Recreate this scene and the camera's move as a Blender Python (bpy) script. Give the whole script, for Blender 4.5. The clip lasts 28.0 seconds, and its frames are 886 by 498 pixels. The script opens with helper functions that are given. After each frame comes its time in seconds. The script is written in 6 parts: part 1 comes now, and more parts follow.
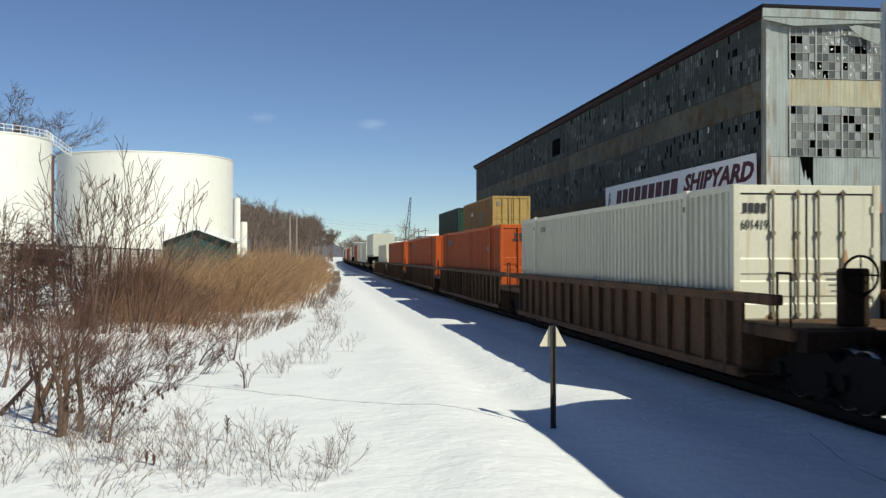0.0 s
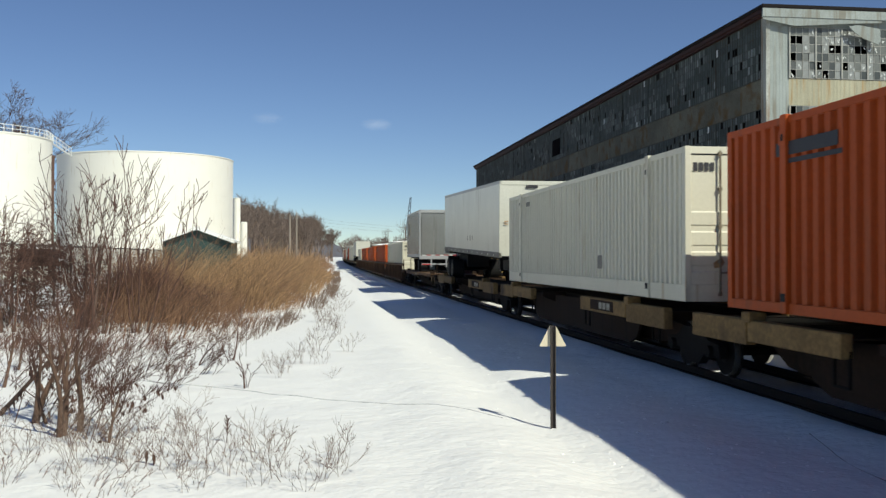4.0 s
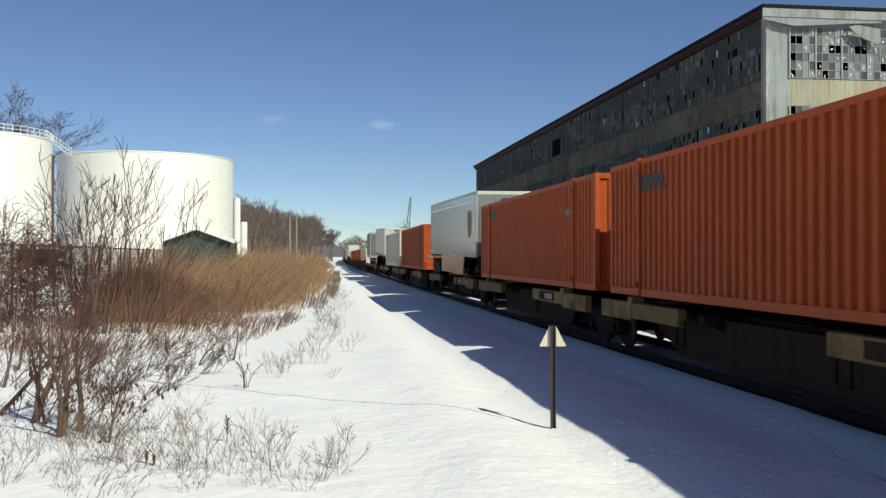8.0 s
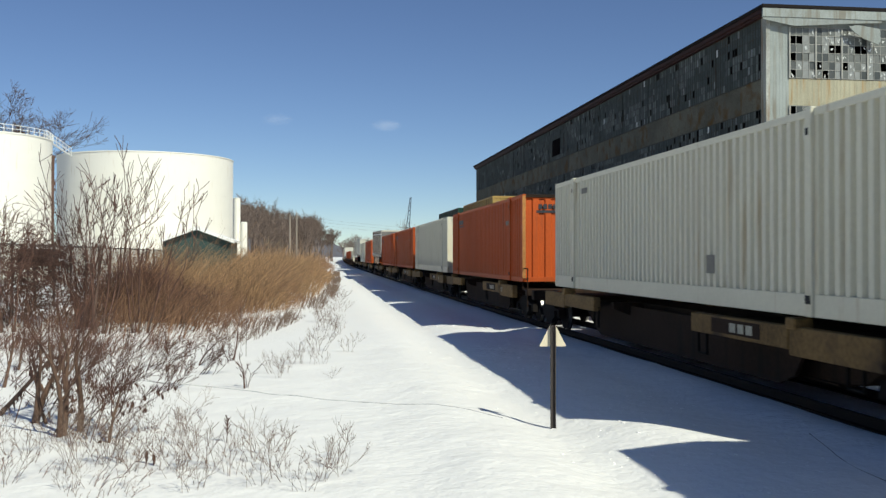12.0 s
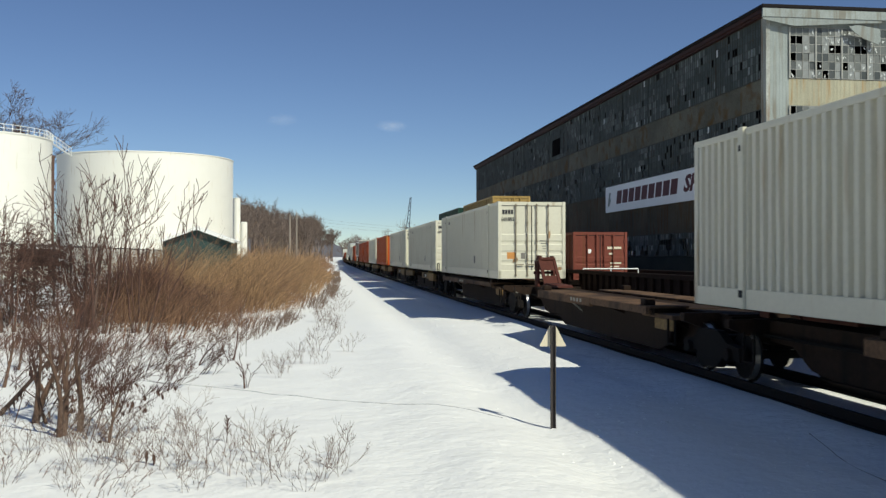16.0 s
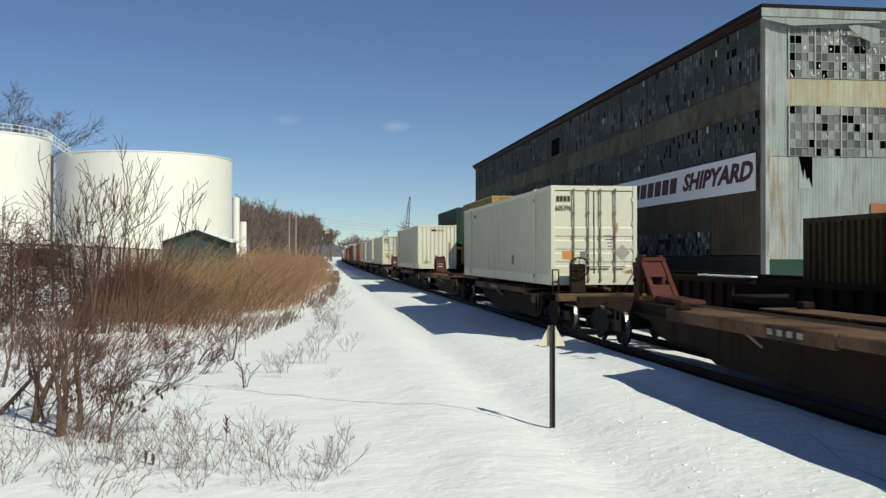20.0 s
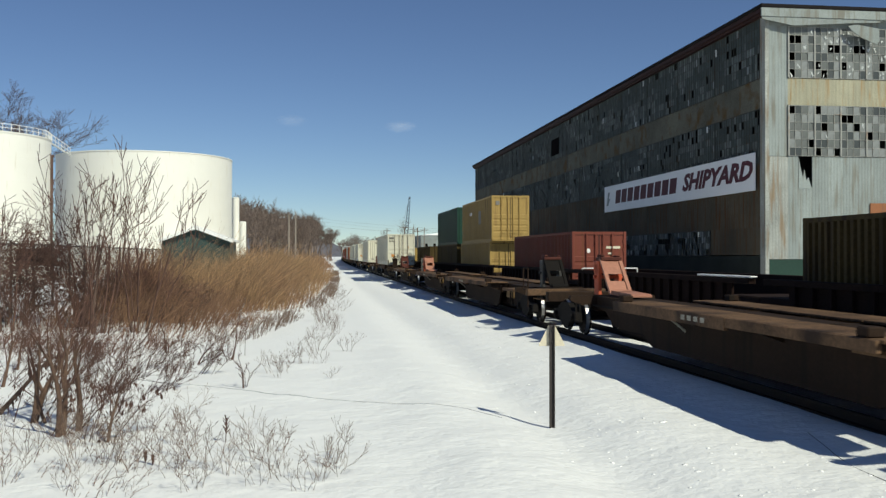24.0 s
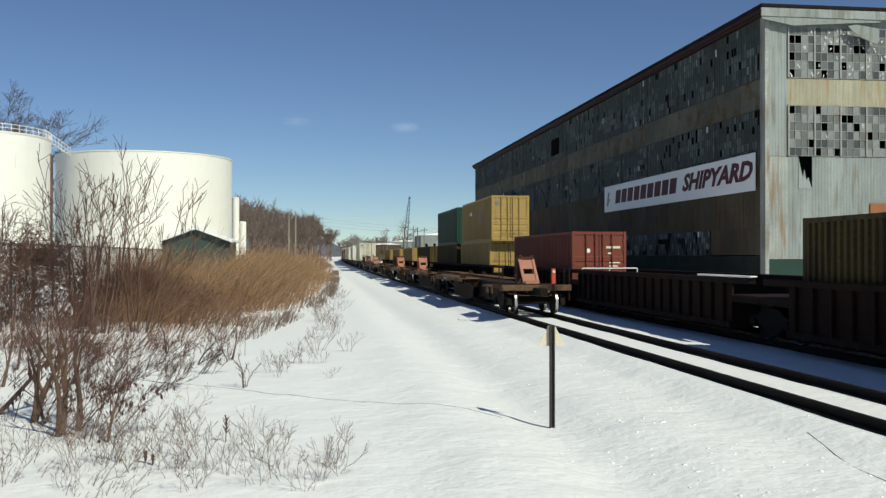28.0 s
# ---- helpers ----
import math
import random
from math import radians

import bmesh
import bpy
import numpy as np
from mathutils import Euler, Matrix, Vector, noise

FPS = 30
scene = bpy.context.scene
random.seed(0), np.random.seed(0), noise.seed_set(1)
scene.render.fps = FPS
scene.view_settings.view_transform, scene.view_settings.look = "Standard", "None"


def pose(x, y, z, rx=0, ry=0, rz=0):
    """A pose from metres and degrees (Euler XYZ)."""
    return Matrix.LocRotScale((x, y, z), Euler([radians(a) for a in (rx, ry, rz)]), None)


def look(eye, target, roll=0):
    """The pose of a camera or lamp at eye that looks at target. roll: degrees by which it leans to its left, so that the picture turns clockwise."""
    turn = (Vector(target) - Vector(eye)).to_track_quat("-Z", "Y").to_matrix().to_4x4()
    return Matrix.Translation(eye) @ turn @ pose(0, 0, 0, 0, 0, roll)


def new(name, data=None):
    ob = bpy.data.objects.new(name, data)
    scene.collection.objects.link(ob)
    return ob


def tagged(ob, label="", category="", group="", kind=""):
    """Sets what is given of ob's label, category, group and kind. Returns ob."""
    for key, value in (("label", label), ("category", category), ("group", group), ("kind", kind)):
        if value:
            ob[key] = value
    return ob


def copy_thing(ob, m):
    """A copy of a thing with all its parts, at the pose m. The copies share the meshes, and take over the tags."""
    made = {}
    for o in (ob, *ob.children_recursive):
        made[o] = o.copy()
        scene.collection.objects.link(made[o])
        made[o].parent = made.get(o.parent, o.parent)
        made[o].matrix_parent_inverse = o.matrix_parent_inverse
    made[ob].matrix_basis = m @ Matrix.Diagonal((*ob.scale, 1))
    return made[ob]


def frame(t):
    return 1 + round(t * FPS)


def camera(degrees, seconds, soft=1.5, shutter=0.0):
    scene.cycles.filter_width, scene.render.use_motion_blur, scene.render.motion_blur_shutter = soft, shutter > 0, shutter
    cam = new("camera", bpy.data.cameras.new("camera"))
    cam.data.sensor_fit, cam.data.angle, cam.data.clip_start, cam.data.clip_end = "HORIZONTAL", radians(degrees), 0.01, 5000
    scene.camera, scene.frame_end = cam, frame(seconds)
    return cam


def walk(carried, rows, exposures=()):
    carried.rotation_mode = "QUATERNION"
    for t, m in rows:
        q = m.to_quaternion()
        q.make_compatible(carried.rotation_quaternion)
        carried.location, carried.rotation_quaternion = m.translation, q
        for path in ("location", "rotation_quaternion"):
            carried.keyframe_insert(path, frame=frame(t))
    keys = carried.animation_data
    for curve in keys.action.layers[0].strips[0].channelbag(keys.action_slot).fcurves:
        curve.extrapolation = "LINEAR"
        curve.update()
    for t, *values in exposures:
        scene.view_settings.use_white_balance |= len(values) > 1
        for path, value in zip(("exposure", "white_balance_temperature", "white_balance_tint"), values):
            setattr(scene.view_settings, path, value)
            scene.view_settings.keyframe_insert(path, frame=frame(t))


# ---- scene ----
# ---------------------------------------------------------------- camera
EYE_Z = 2.144
YAW, PITCH = 0.13534, 0.00771          # to the right of the track's line, and up


def aim(yaw, pitch):
    return look((0, 0, EYE_Z), (math.sin(yaw) * 100, math.cos(yaw) * 100, EYE_Z + math.tan(pitch) * 100))


cam = camera(49.64, 28.0, soft=1.4, shutter=0.12)
walk(cam, [(0, aim(YAW, PITCH)), (17, aim(YAW, PITCH)), (20, aim(YAW + 0.0008, PITCH - 0.0003)),
           (28, aim(YAW + 0.0011, PITCH - 0.0005))],
     [(0, 0.02, 6450, 3), (3.5, 0.03, 6450, 3), (6.5, 0.07, 6450, 3), (11.5, 0.07, 6450, 3), (14.5, -0.04, 6450, 3), (17, -0.07, 6450, 3), (18, -0.14, 6450, 3), (19, -0.03, 6450, 3), (20, -0.11, 6450, 2), (21, -0.12, 6450, 2), (28, -0.09, 6450, 1)])

# ---------------------------------------------------------------- light
SUN_FROM = Vector((0.62, -0.93, 1.0)).normalized()
world = bpy.data.worlds.new("sky")
scene.world = world
world.use_nodes = True
wn = world.node_tree
sky = wn.nodes.new("ShaderNodeTexSky")
sky.sky_type, sky.sun_disc = "NISHITA", False
sky.sun_elevation = math.asin(SUN_FROM.z)
sky.sun_rotation = math.atan2(SUN_FROM.x, SUN_FROM.y)
sky.altitude, sky.air_density, sky.dust_density, sky.ozone_density = 2000, 0.95, 0.0, 3.6
wn.nodes["Background"].inputs["Strength"].default_value = 0.084
tone = wn.nodes.new("ShaderNodeHueSaturation")
tone.inputs["Hue"].default_value, tone.inputs["Saturation"].default_value = 0.510, 1.03
wn.links.new(sky.outputs["Color"], tone.inputs["Color"])
wn.links.new(tone.outputs["Color"], wn.nodes["Background"].inputs["Color"])
sun = new("sun", bpy.data.lights.new("sun", "SUN"))
sun.data.energy, sun.data.angle, sun.data.color = 5.0, radians(0.53), (1.0, 0.95, 0.82)
sun.matrix_world = look(SUN_FROM * 50, (0, 0, 0))

# ---------------------------------------------------------------- materials
def mat(name, color, rough=0.6, metal=0.0, vary=0.15, big=0.6, fine=14.0, bump=0.15, second=None, amount=0.4,
        streak=False, spec=0.5, rand=0.0, depth=0.01):
    """Colour with variation at two scales; second: a stain's colour over part of it, in runs down the surface where streak is set."""
    m = bpy.data.materials.new(name)
    m.use_nodes = True
    nt = m.node_tree
    n, l = nt.nodes, nt.links
    b = n["Principled BSDF"]
    co = n.new("ShaderNodeTexCoord")
    n1 = n.new("ShaderNodeTexNoise")
    n1.inputs["Scale"].default_value, n1.inputs["Detail"].default_value = big, 5
    n2 = n.new("ShaderNodeTexNoise")
    n2.inputs["Scale"].default_value, n2.inputs["Detail"].default_value = fine, 4
    where = co.outputs["Object"]
    if rand:
        # alike pieces take their stains from different places of the pattern
        own = n.new("ShaderNodeObjectInfo")
        shift = n.new("ShaderNodeVectorMath")
        shift.operation = "MULTIPLY_ADD"
        shift.inputs[1].default_value = (37.0, 53.0, 29.0)
        l.new(own.outputs["Random"], shift.inputs[0])
        l.new(where, shift.inputs[2])
        where = shift.outputs[0]
    l.new(where, n1.inputs["Vector"])
    l.new(where, n2.inputs["Vector"])
    add = n.new("ShaderNodeMath")
    add.operation = "ADD"
    l.new(n1.outputs["Fac"], add.inputs[0])
    l.new(n2.outputs["Fac"], add.inputs[1])
    ramp = n.new("ShaderNodeMapRange")
    ramp.inputs["From Min"].default_value, ramp.inputs["From Max"].default_value = 0.65, 1.35
    ramp.inputs["To Min"].default_value, ramp.inputs["To Max"].default_value = 1 - vary, 1 + vary
    l.new(add.outputs[0], ramp.inputs["Value"])
    mul = n.new("ShaderNodeVectorMath")
    mul.operation = "SCALE"
    mul.inputs[0].default_value = color[:3]
    l.new(ramp.outputs[0], mul.inputs["Scale"])
    out = mul.outputs[0]
    if rand:
        info = n.new("ShaderNodeObjectInfo")
        r = n.new("ShaderNodeMapRange")
        r.inputs["To Min"].default_value, r.inputs["To Max"].default_value = 1 - rand, 1 + rand
        l.new(info.outputs["Random"], r.inputs["Value"])
        mm = n.new("ShaderNodeVectorMath")
        mm.operation = "SCALE"
        l.new(out, mm.inputs[0])
        l.new(r.outputs[0], mm.inputs["Scale"])
        out = mm.outputs[0]
    if second:
        st = n.new("ShaderNodeTexNoise")
        st.inputs["Scale"].default_value, st.inputs["Detail"].default_value = (1.6 if streak else 0.9), 6
        mp = n.new("ShaderNodeMapping")
        mp.inputs["Scale"].default_value = (2.2, 2.2, 0.22) if streak else (1, 1, 1)
        l.new(where, mp.inputs["Vector"])
        l.new(mp.outputs[0], st.inputs["Vector"])
        r2 = n.new("ShaderNodeMapRange")
        r2.inputs["From Min"].default_value = 0.68 - 0.3 * amount
        r2.inputs["From Max"].default_value = 0.86 - 0.3 * amount
        l.new(st.outputs["Fac"], r2.inputs["Value"])
        mix = n.new("ShaderNodeMix")
        mix.data_type = "RGBA"
        l.new(r2.outputs[0], mix.inputs["Factor"])
        l.new(out, mix.inputs["A"])
        mix.inputs["B"].default_value = (*second, 1)
        out = mix.outputs["Result"]
    l.new(out, b.inputs["Base Color"])
    b.inputs["Roughness"].default_value, b.inputs["Metallic"].default_value = rough, metal
    b.inputs["Specular IOR Level"].default_value = spec
    if bump:
        bp = n.new("ShaderNodeBump")
        bp.inputs["Strength"].default_value, bp.inputs["Distance"].default_value = bump, depth
        l.new(add.outputs[0], bp.inputs["Height"])
        l.new(bp.outputs[0], b.inputs["Normal"])
    return m


RUST = (0.12, 0.045, 0.018)
M = {
    "white_box": mat("yellowed white container paint", (0.565, 0.54, 0.43), 0.5, second=(0.36, 0.27, 0.15), amount=0.22, streak=True, vary=0.06, rand=0.04),
    "orange_box": mat("faded orange container paint", (0.36, 0.062, 0.008), 0.6, second=(0.20, 0.05, 0.015), amount=0.3, streak=True, vary=0.14, rand=0.08, spec=0.25),
    "red_box": mat("oxide red container paint", (0.155, 0.042, 0.028), 0.65, second=RUST, amount=0.3, streak=True, spec=0.2),
    "yellow_box": mat("mustard yellow container paint", (0.30, 0.20, 0.062), 0.6, second=(0.13, 0.07, 0.025), amount=0.34, streak=True, rand=0.08, spec=0.25),
    "green_box": mat("dark green container paint", (0.012, 0.045, 0.031), 0.6, second=(0.04, 0.04, 0.025), amount=0.25, streak=True, spec=0.25),
    "brown_box": mat("dull olive-brown container paint", (0.062, 0.043, 0.014), 0.75, second=(0.03, 0.02, 0.010), amount=0.55, streak=True, vary=0.3, spec=0.2),
    # base lowered to near black: the shade below the decks is in the colour
    "car_brown": mat("weathered brown railcar paint darkened for shade", (0.024, 0.014, 0.009), 0.85, second=(0.011, 0.008, 0.006), amount=0.5, streak=True, vary=0.35, rand=0.1, spec=0.15),
    "car_tan": mat("weathered tan railcar sill", (0.19, 0.118, 0.045), 0.75, second=(0.04, 0.025, 0.015), amount=0.5, vary=0.45, big=0.9, rand=0.25, spec=0.2),
    "hitch_dark": mat("grimy dark red hitch steel", (0.075, 0.023, 0.016), 0.75, second=(0.025, 0.013, 0.010), amount=0.5, vary=0.3, spec=0.2),
    "hitch": mat("bright red-orange hitch paint", (0.5, 0.09, 0.032), 0.65, second=(0.12, 0.05, 0.03), amount=0.45, vary=0.2),
    "hitch_pale": mat("pale scuffed hitch plate", (0.33, 0.145, 0.092), 0.6, second=(0.16, 0.07, 0.04), amount=0.4, vary=0.2),
    "hitch_black": mat("black grimy hitch steel", (0.03, 0.028, 0.026), 0.6),
    # darker than its grime, so the trucks read as deep shade
    "truck_steel": mat("grimy cast steel darkened for shade", (0.009, 0.0075, 0.0065), 0.9, second=(0.02, 0.013, 0.009), amount=0.4, spec=0.15),
    "wheel_rim": mat("bright worn wheel steel", (0.5, 0.48, 0.45), 0.3, 0.9),
    # rail sides: rust with shade mixed into the base tone
    "rail": mat("rusty rail steel darkened for shade", (0.013, 0.010, 0.009), 0.85, second=(0.024, 0.015, 0.010), amount=0.4, spec=0.15),
    "rail_top": mat("dull rail head", (0.05, 0.045, 0.042), 0.55, 0.5),
    "trailer": mat("brushed grey trailer skin", (0.20, 0.20, 0.19), 0.17, 0.3, vary=0.1, second=(0.13, 0.125, 0.11), amount=0.3, streak=True, rand=0.05, bump=0.012),
    "trailer_white": mat("white trailer skin", (0.50, 0.495, 0.43), 0.3, vary=0.1, second=(0.33, 0.30, 0.23), amount=0.3, bump=0.015, streak=True),
    "alloy_grimy": mat("grimy alloy rail", (0.13, 0.125, 0.11), 0.6, 0.3, vary=0.25, second=(0.05, 0.045, 0.04), amount=0.5),
    "alloy": mat("dull aluminium", (0.36, 0.36, 0.355), 0.5, 0.5, vary=0.1),
    "rubber": mat("black rubber", (0.012, 0.012, 0.012), 0.9, spec=0.2),
    "black": mat("black paint", (0.012, 0.012, 0.013), 0.7, spec=0.2),
    "ink": mat("black lettering", (0.015, 0.015, 0.02), 0.6, bump=0),
    "sign_white": mat("white sign board", (0.72, 0.72, 0.74), 0.5, vary=0.05),
    "sign_red": mat("dark red sign letters", (0.07, 0.012, 0.02), 0.6, bump=0, spec=0.2),
    "marker": mat("yellowed marker plate", (0.62, 0.56, 0.42), 0.6, vary=0.1, second=(0.3, 0.22, 0.12), amount=0.2),
    "post": mat("dark steel post", (0.035, 0.028, 0.026), 0.7),
    "pipe_brown": mat("rust-brown pipe", (0.10, 0.055, 0.04), 0.7, second=(0.05, 0.03, 0.025), amount=0.4, streak=True),
    "tank": mat("white storage tank paint", (0.74, 0.725, 0.66), 0.55, vary=0.03, big=0.08, fine=0.7, second=(0.60, 0.55, 0.44), amount=0.24, streak=True, bump=0.03),
    "wood": mat("grey weathered timber", (0.13, 0.105, 0.08), 0.85, vary=0.25),
    "twig": mat("red-brown dry twigs", (0.085, 0.043, 0.031), 0.85, vary=0.35, bump=0, rand=0.25),
    "twig_grey": mat("grey-brown bark", (0.08, 0.05, 0.038), 0.9, vary=0.3, bump=0, rand=0.15),
    "straw": mat("dry golden brush", (0.275, 0.17, 0.088), 0.85, vary=0.5, bump=0, rand=0.2),
    "brush": mat("dry russet brush", (0.215, 0.118, 0.066), 0.85, vary=0.5, bump=0, rand=0.25),
    "well_brown": mat("rusty brown well car paint", (0.098, 0.054, 0.029), 0.8, second=(0.03, 0.018, 0.012), amount=0.5, streak=True, vary=0.35, rand=0.15, spec=0.2),
    # stains are real; the low olive base also carries the long wall's shade
    "band": mat("olive cladding darkened for shade, with brown stains", (0.098, 0.096, 0.075), 0.8, vary=0.55, big=0.3, second=(0.085, 0.048, 0.014), amount=0.55, rand=0.12, spec=0.2),
    "weed": mat("grey-brown weed stalks", (0.17, 0.118, 0.09), 0.85, vary=0.3, bump=0, rand=0.2),
    "twig_isl": mat("red-brown brush twigs", (0.155, 0.078, 0.052), 0.85, vary=0.3, bump=0, rand=0.1),
    "twig_dark": mat("dark red-brown thicket twigs", (0.125, 0.062, 0.042), 0.85, vary=0.3, bump=0, rand=0.1),
    "bark": mat("tan-brown shrub bark", (0.115, 0.068, 0.046), 0.9, vary=0.4, fine=30, bump=0.4, rand=0.2),
    "hill": mat("hazy blue-brown wooded hill", (0.10, 0.10, 0.12), 0.95, vary=0.2, big=0.02, fine=0.1, bump=0),
    "pole_wood": mat("weathered pale pole timber", (0.27, 0.23, 0.19), 0.9, vary=0.2),
    "cable": mat("grey of the wire-shadow line", (0.42, 0.42, 0.43), 0.8, bump=0),
    "hut_green": mat("dark green hut boards", (0.02, 0.05, 0.045), 0.6),
    "trim_white": mat("white painted trim", (0.75, 0.75, 0.72), 0.5),
    "fence": mat("black coated fence steel", (0.02, 0.018, 0.018), 0.6),
    "far_wood": mat("far bare woodland", (0.135, 0.10, 0.082), 0.95, vary=0.3, big=0.05, fine=0.6, bump=0, rand=0.2),
    "clad": mat("pale grey-green corrugated cladding", (0.205, 0.23, 0.222), 0.7, rand=0.13, vary=0.22, big=0.5, second=(0.15, 0.145, 0.12), amount=0.6, streak=True),
    # rust over a base darkened to keep the long wall in shade
    "clad_rust": mat("rust-stained corrugated cladding darkened for shade", (0.07, 0.06, 0.042), 0.85, vary=0.5, big=0.35, second=(0.075, 0.034, 0.011), amount=0.62, streak=True, rand=0.15, spec=0.2),
    "clad_cream": mat("cream stained cladding", (0.28, 0.265, 0.185), 0.65, vary=0.25, second=(0.25, 0.16, 0.06), amount=0.5, rand=0.08, streak=True),
    "sash": mat("weathered dark steel sash", (0.048, 0.05, 0.046), 0.8, second=(0.06, 0.035, 0.018), amount=0.4, spec=0.2),
    "roof_edge": mat("dark red roof edge", (0.03, 0.010, 0.008), 0.7, vary=0.4, spec=0.2),
    "plinth": mat("green painted base panels", (0.02, 0.045, 0.035), 0.8, spec=0.2),
    "dark": mat("unlit interior black", (0.005, 0.004, 0.004), 0.95, spec=0.02),
    "crane": mat("blue-grey crane lattice", (0.05, 0.07, 0.10), 0.6),
}


def snow_material():
    m = bpy.data.materials.new("wind-crusted snow")
    m.use_nodes = True
    n, l = m.node_tree.nodes, m.node_tree.links
    b = n["Principled BSDF"]
    co = n.new("ShaderNodeTexCoord")
    tot = None
    for sc, wt in ((0.35, 1.1), (1.6, 0.75), (5.0, 0.5), (13.0, 0.19), (38.0, 0.04)):
        t = n.new("ShaderNodeTexNoise")
        t.inputs["Scale"].default_value, t.inputs["Detail"].default_value = sc, 4
        l.new(co.outputs["Object"], t.inputs["Vector"])
        k = n.new("ShaderNodeMath")
        k.operation = "MULTIPLY_ADD"
        k.inputs[1].default_value = wt
        l.new(t.outputs["Fac"], k.inputs[0])
        if tot:
            l.new(tot.outputs[0], k.inputs[2])
        else:
            k.inputs[2].default_value = 0
        tot = k
    bp = n.new("ShaderNodeBump")
    bp.inputs["Strength"].default_value, bp.inputs["Distance"].default_value = 0.65, 0.08
    l.new(tot.outputs[0], bp.inputs["Height"])
    l.new(bp.outputs[0], b.inputs["Normal"])
    ramp = n.new("ShaderNodeValToRGB")
    ramp.color_ramp.elements[0].position, ramp.color_ramp.elements[1].position = 0.55, 1.3
    ramp.color_ramp.elements[0].color = (0.69, 0.705, 0.72, 1)
    ramp.color_ramp.elements[1].color = (0.775, 0.775, 0.765, 1)
    l.new(tot.outputs[0], ramp.inputs["Fac"])
    l.new(ramp.outputs["Color"], b.inputs["Base Color"])
    b.inputs["Roughness"].default_value = 0.62
    b.inputs["Specular IOR Level"].default_value = 0.25
    return m


M["snow"] = snow_material()


def by_island(m, k):
    """Each stem a little lighter or darker than the next."""
    n, l = m.node_tree.nodes, m.node_tree.links
    b = n["Principled BSDF"]
    src = b.inputs["Base Color"].links[0].from_socket
    g = n.new("ShaderNodeNewGeometry")
    r = n.new("ShaderNodeMapRange")
    r.inputs["To Min"].default_value, r.inputs["To Max"].default_value = 1 - k, 1 + k
    l.new(g.outputs["Random Per Island"], r.inputs["Value"])
    mm = n.new("ShaderNodeVectorMath")
    mm.operation = "SCALE"
    l.new(src, mm.inputs[0])
    l.new(r.outputs[0], mm.inputs["Scale"])
    l.new(mm.outputs[0], b.inputs["Base Color"])


for k in ("brush", "straw", "twig_isl", "twig_dark", "far_wood"):
    by_island(M[k], 0.55)

# ---------------------------------------------------------------- building blocks
def part(name, bm, material, parent=None, label=""):
    """Links a bmesh as one mesh object under a thing or part."""
    me = bpy.data.meshes.new(name)
    bm.to_mesh(me)
    bm.free()
    return mesh_part(name, me, material, parent, label)


def mesh_part(name, me, material, parent=None, label=""):
    if material and not me.materials:
        me.materials.append(material)
    ob = new(name, me)
    ob.parent = parent
    if label:
        ob["label"] = label
    return ob


def raw(name, verts, faces, material, parent=None, label="", smooth=False):
    me = bpy.data.meshes.new(name)
    me.from_pydata([tuple(v) for v in verts], [], [tuple(f) for f in faces])
    if smooth:
        me.shade_smooth()
    me.update()
    return mesh_part(name, me, material, parent, label)


def base(name, m=None):
    ob = new(name)
    ob.empty_display_size = 0.5
    if m is not None:
        ob.matrix_world = m
    return ob


def box(bm, x0, y0, z0, x1, y1, z1, bevel=0.0):
    vs = [bm.verts.new(c) for c in ((x0, y0, z0), (x1, y0, z0), (x1, y1, z0), (x0, y1, z0),
                                    (x0, y0, z1), (x1, y0, z1), (x1, y1, z1), (x0, y1, z1))]
    fs = [bm.faces.new([vs[i] for i in f]) for f in ((3, 2, 1, 0), (4, 5, 6, 7), (0, 1, 5, 4), (1, 2, 6, 5), (2, 3, 7, 6), (3, 0, 4, 7))]
    if bevel:
        es = list({e for f in fs for e in f.edges})
        bmesh.ops.bevel(bm, geom=es, offset=bevel, segments=1, affect="EDGES")
    return bm


def boxes(*dims, bevel=0.0):
    bm = bmesh.new()
    for d in dims:
        box(bm, *d, bevel=bevel)
    return bm


def tube(bm, a, b, r0, r1=None, sides=8, caps=True):
    """A tapered round bar from a to b."""
    r1 = r0 if r1 is None else r1
    a, b = Vector(a), Vector(b)
    w = (b - a).normalized()
    u = w.orthogonal().normalized()
    v = w.cross(u)
    rings = []
    for p, r in ((a, r0), (b, r1)):
        rings.append([bm.verts.new(p + r * (math.cos(2 * math.pi * i / sides) * u + math.sin(2 * math.pi * i / sides) * v)) for i in range(sides)])
    for i in range(sides):
        j = (i + 1) % sides
        bm.faces.new((rings[0][i], rings[0][j], rings[1][j], rings[1][i]))
    if caps:
        bm.faces.new(rings[0][::-1])
        bm.faces.new(rings[1])
    return bm


def tubes(*rows, sides=8):
    bm = bmesh.new()
    for r in rows:
        tube(bm, *r, sides=sides)
    return bm


def prism(outline, axis, lo, hi):
    """A flat outline (pairs) pushed from lo to hi along axis x, y or z."""
    bm = bmesh.new()
    def at(p, q, s):
        return {"x": (s, p, q), "y": (p, s, q), "z": (p, q, s)}[axis]
    a = [bm.verts.new(at(p, q, lo)) for p, q in outline]
    b = [bm.verts.new(at(p, q, hi)) for p, q in outline]
    bm.faces.new(a[::-1])
    bm.faces.new(b)
    for i in range(len(a)):
        j = (i + 1) % len(a)
        bm.faces.new((a[i], a[j], b[j], b[i]))
    bmesh.ops.recalc_face_normals(bm, faces=bm.faces)
    return bm


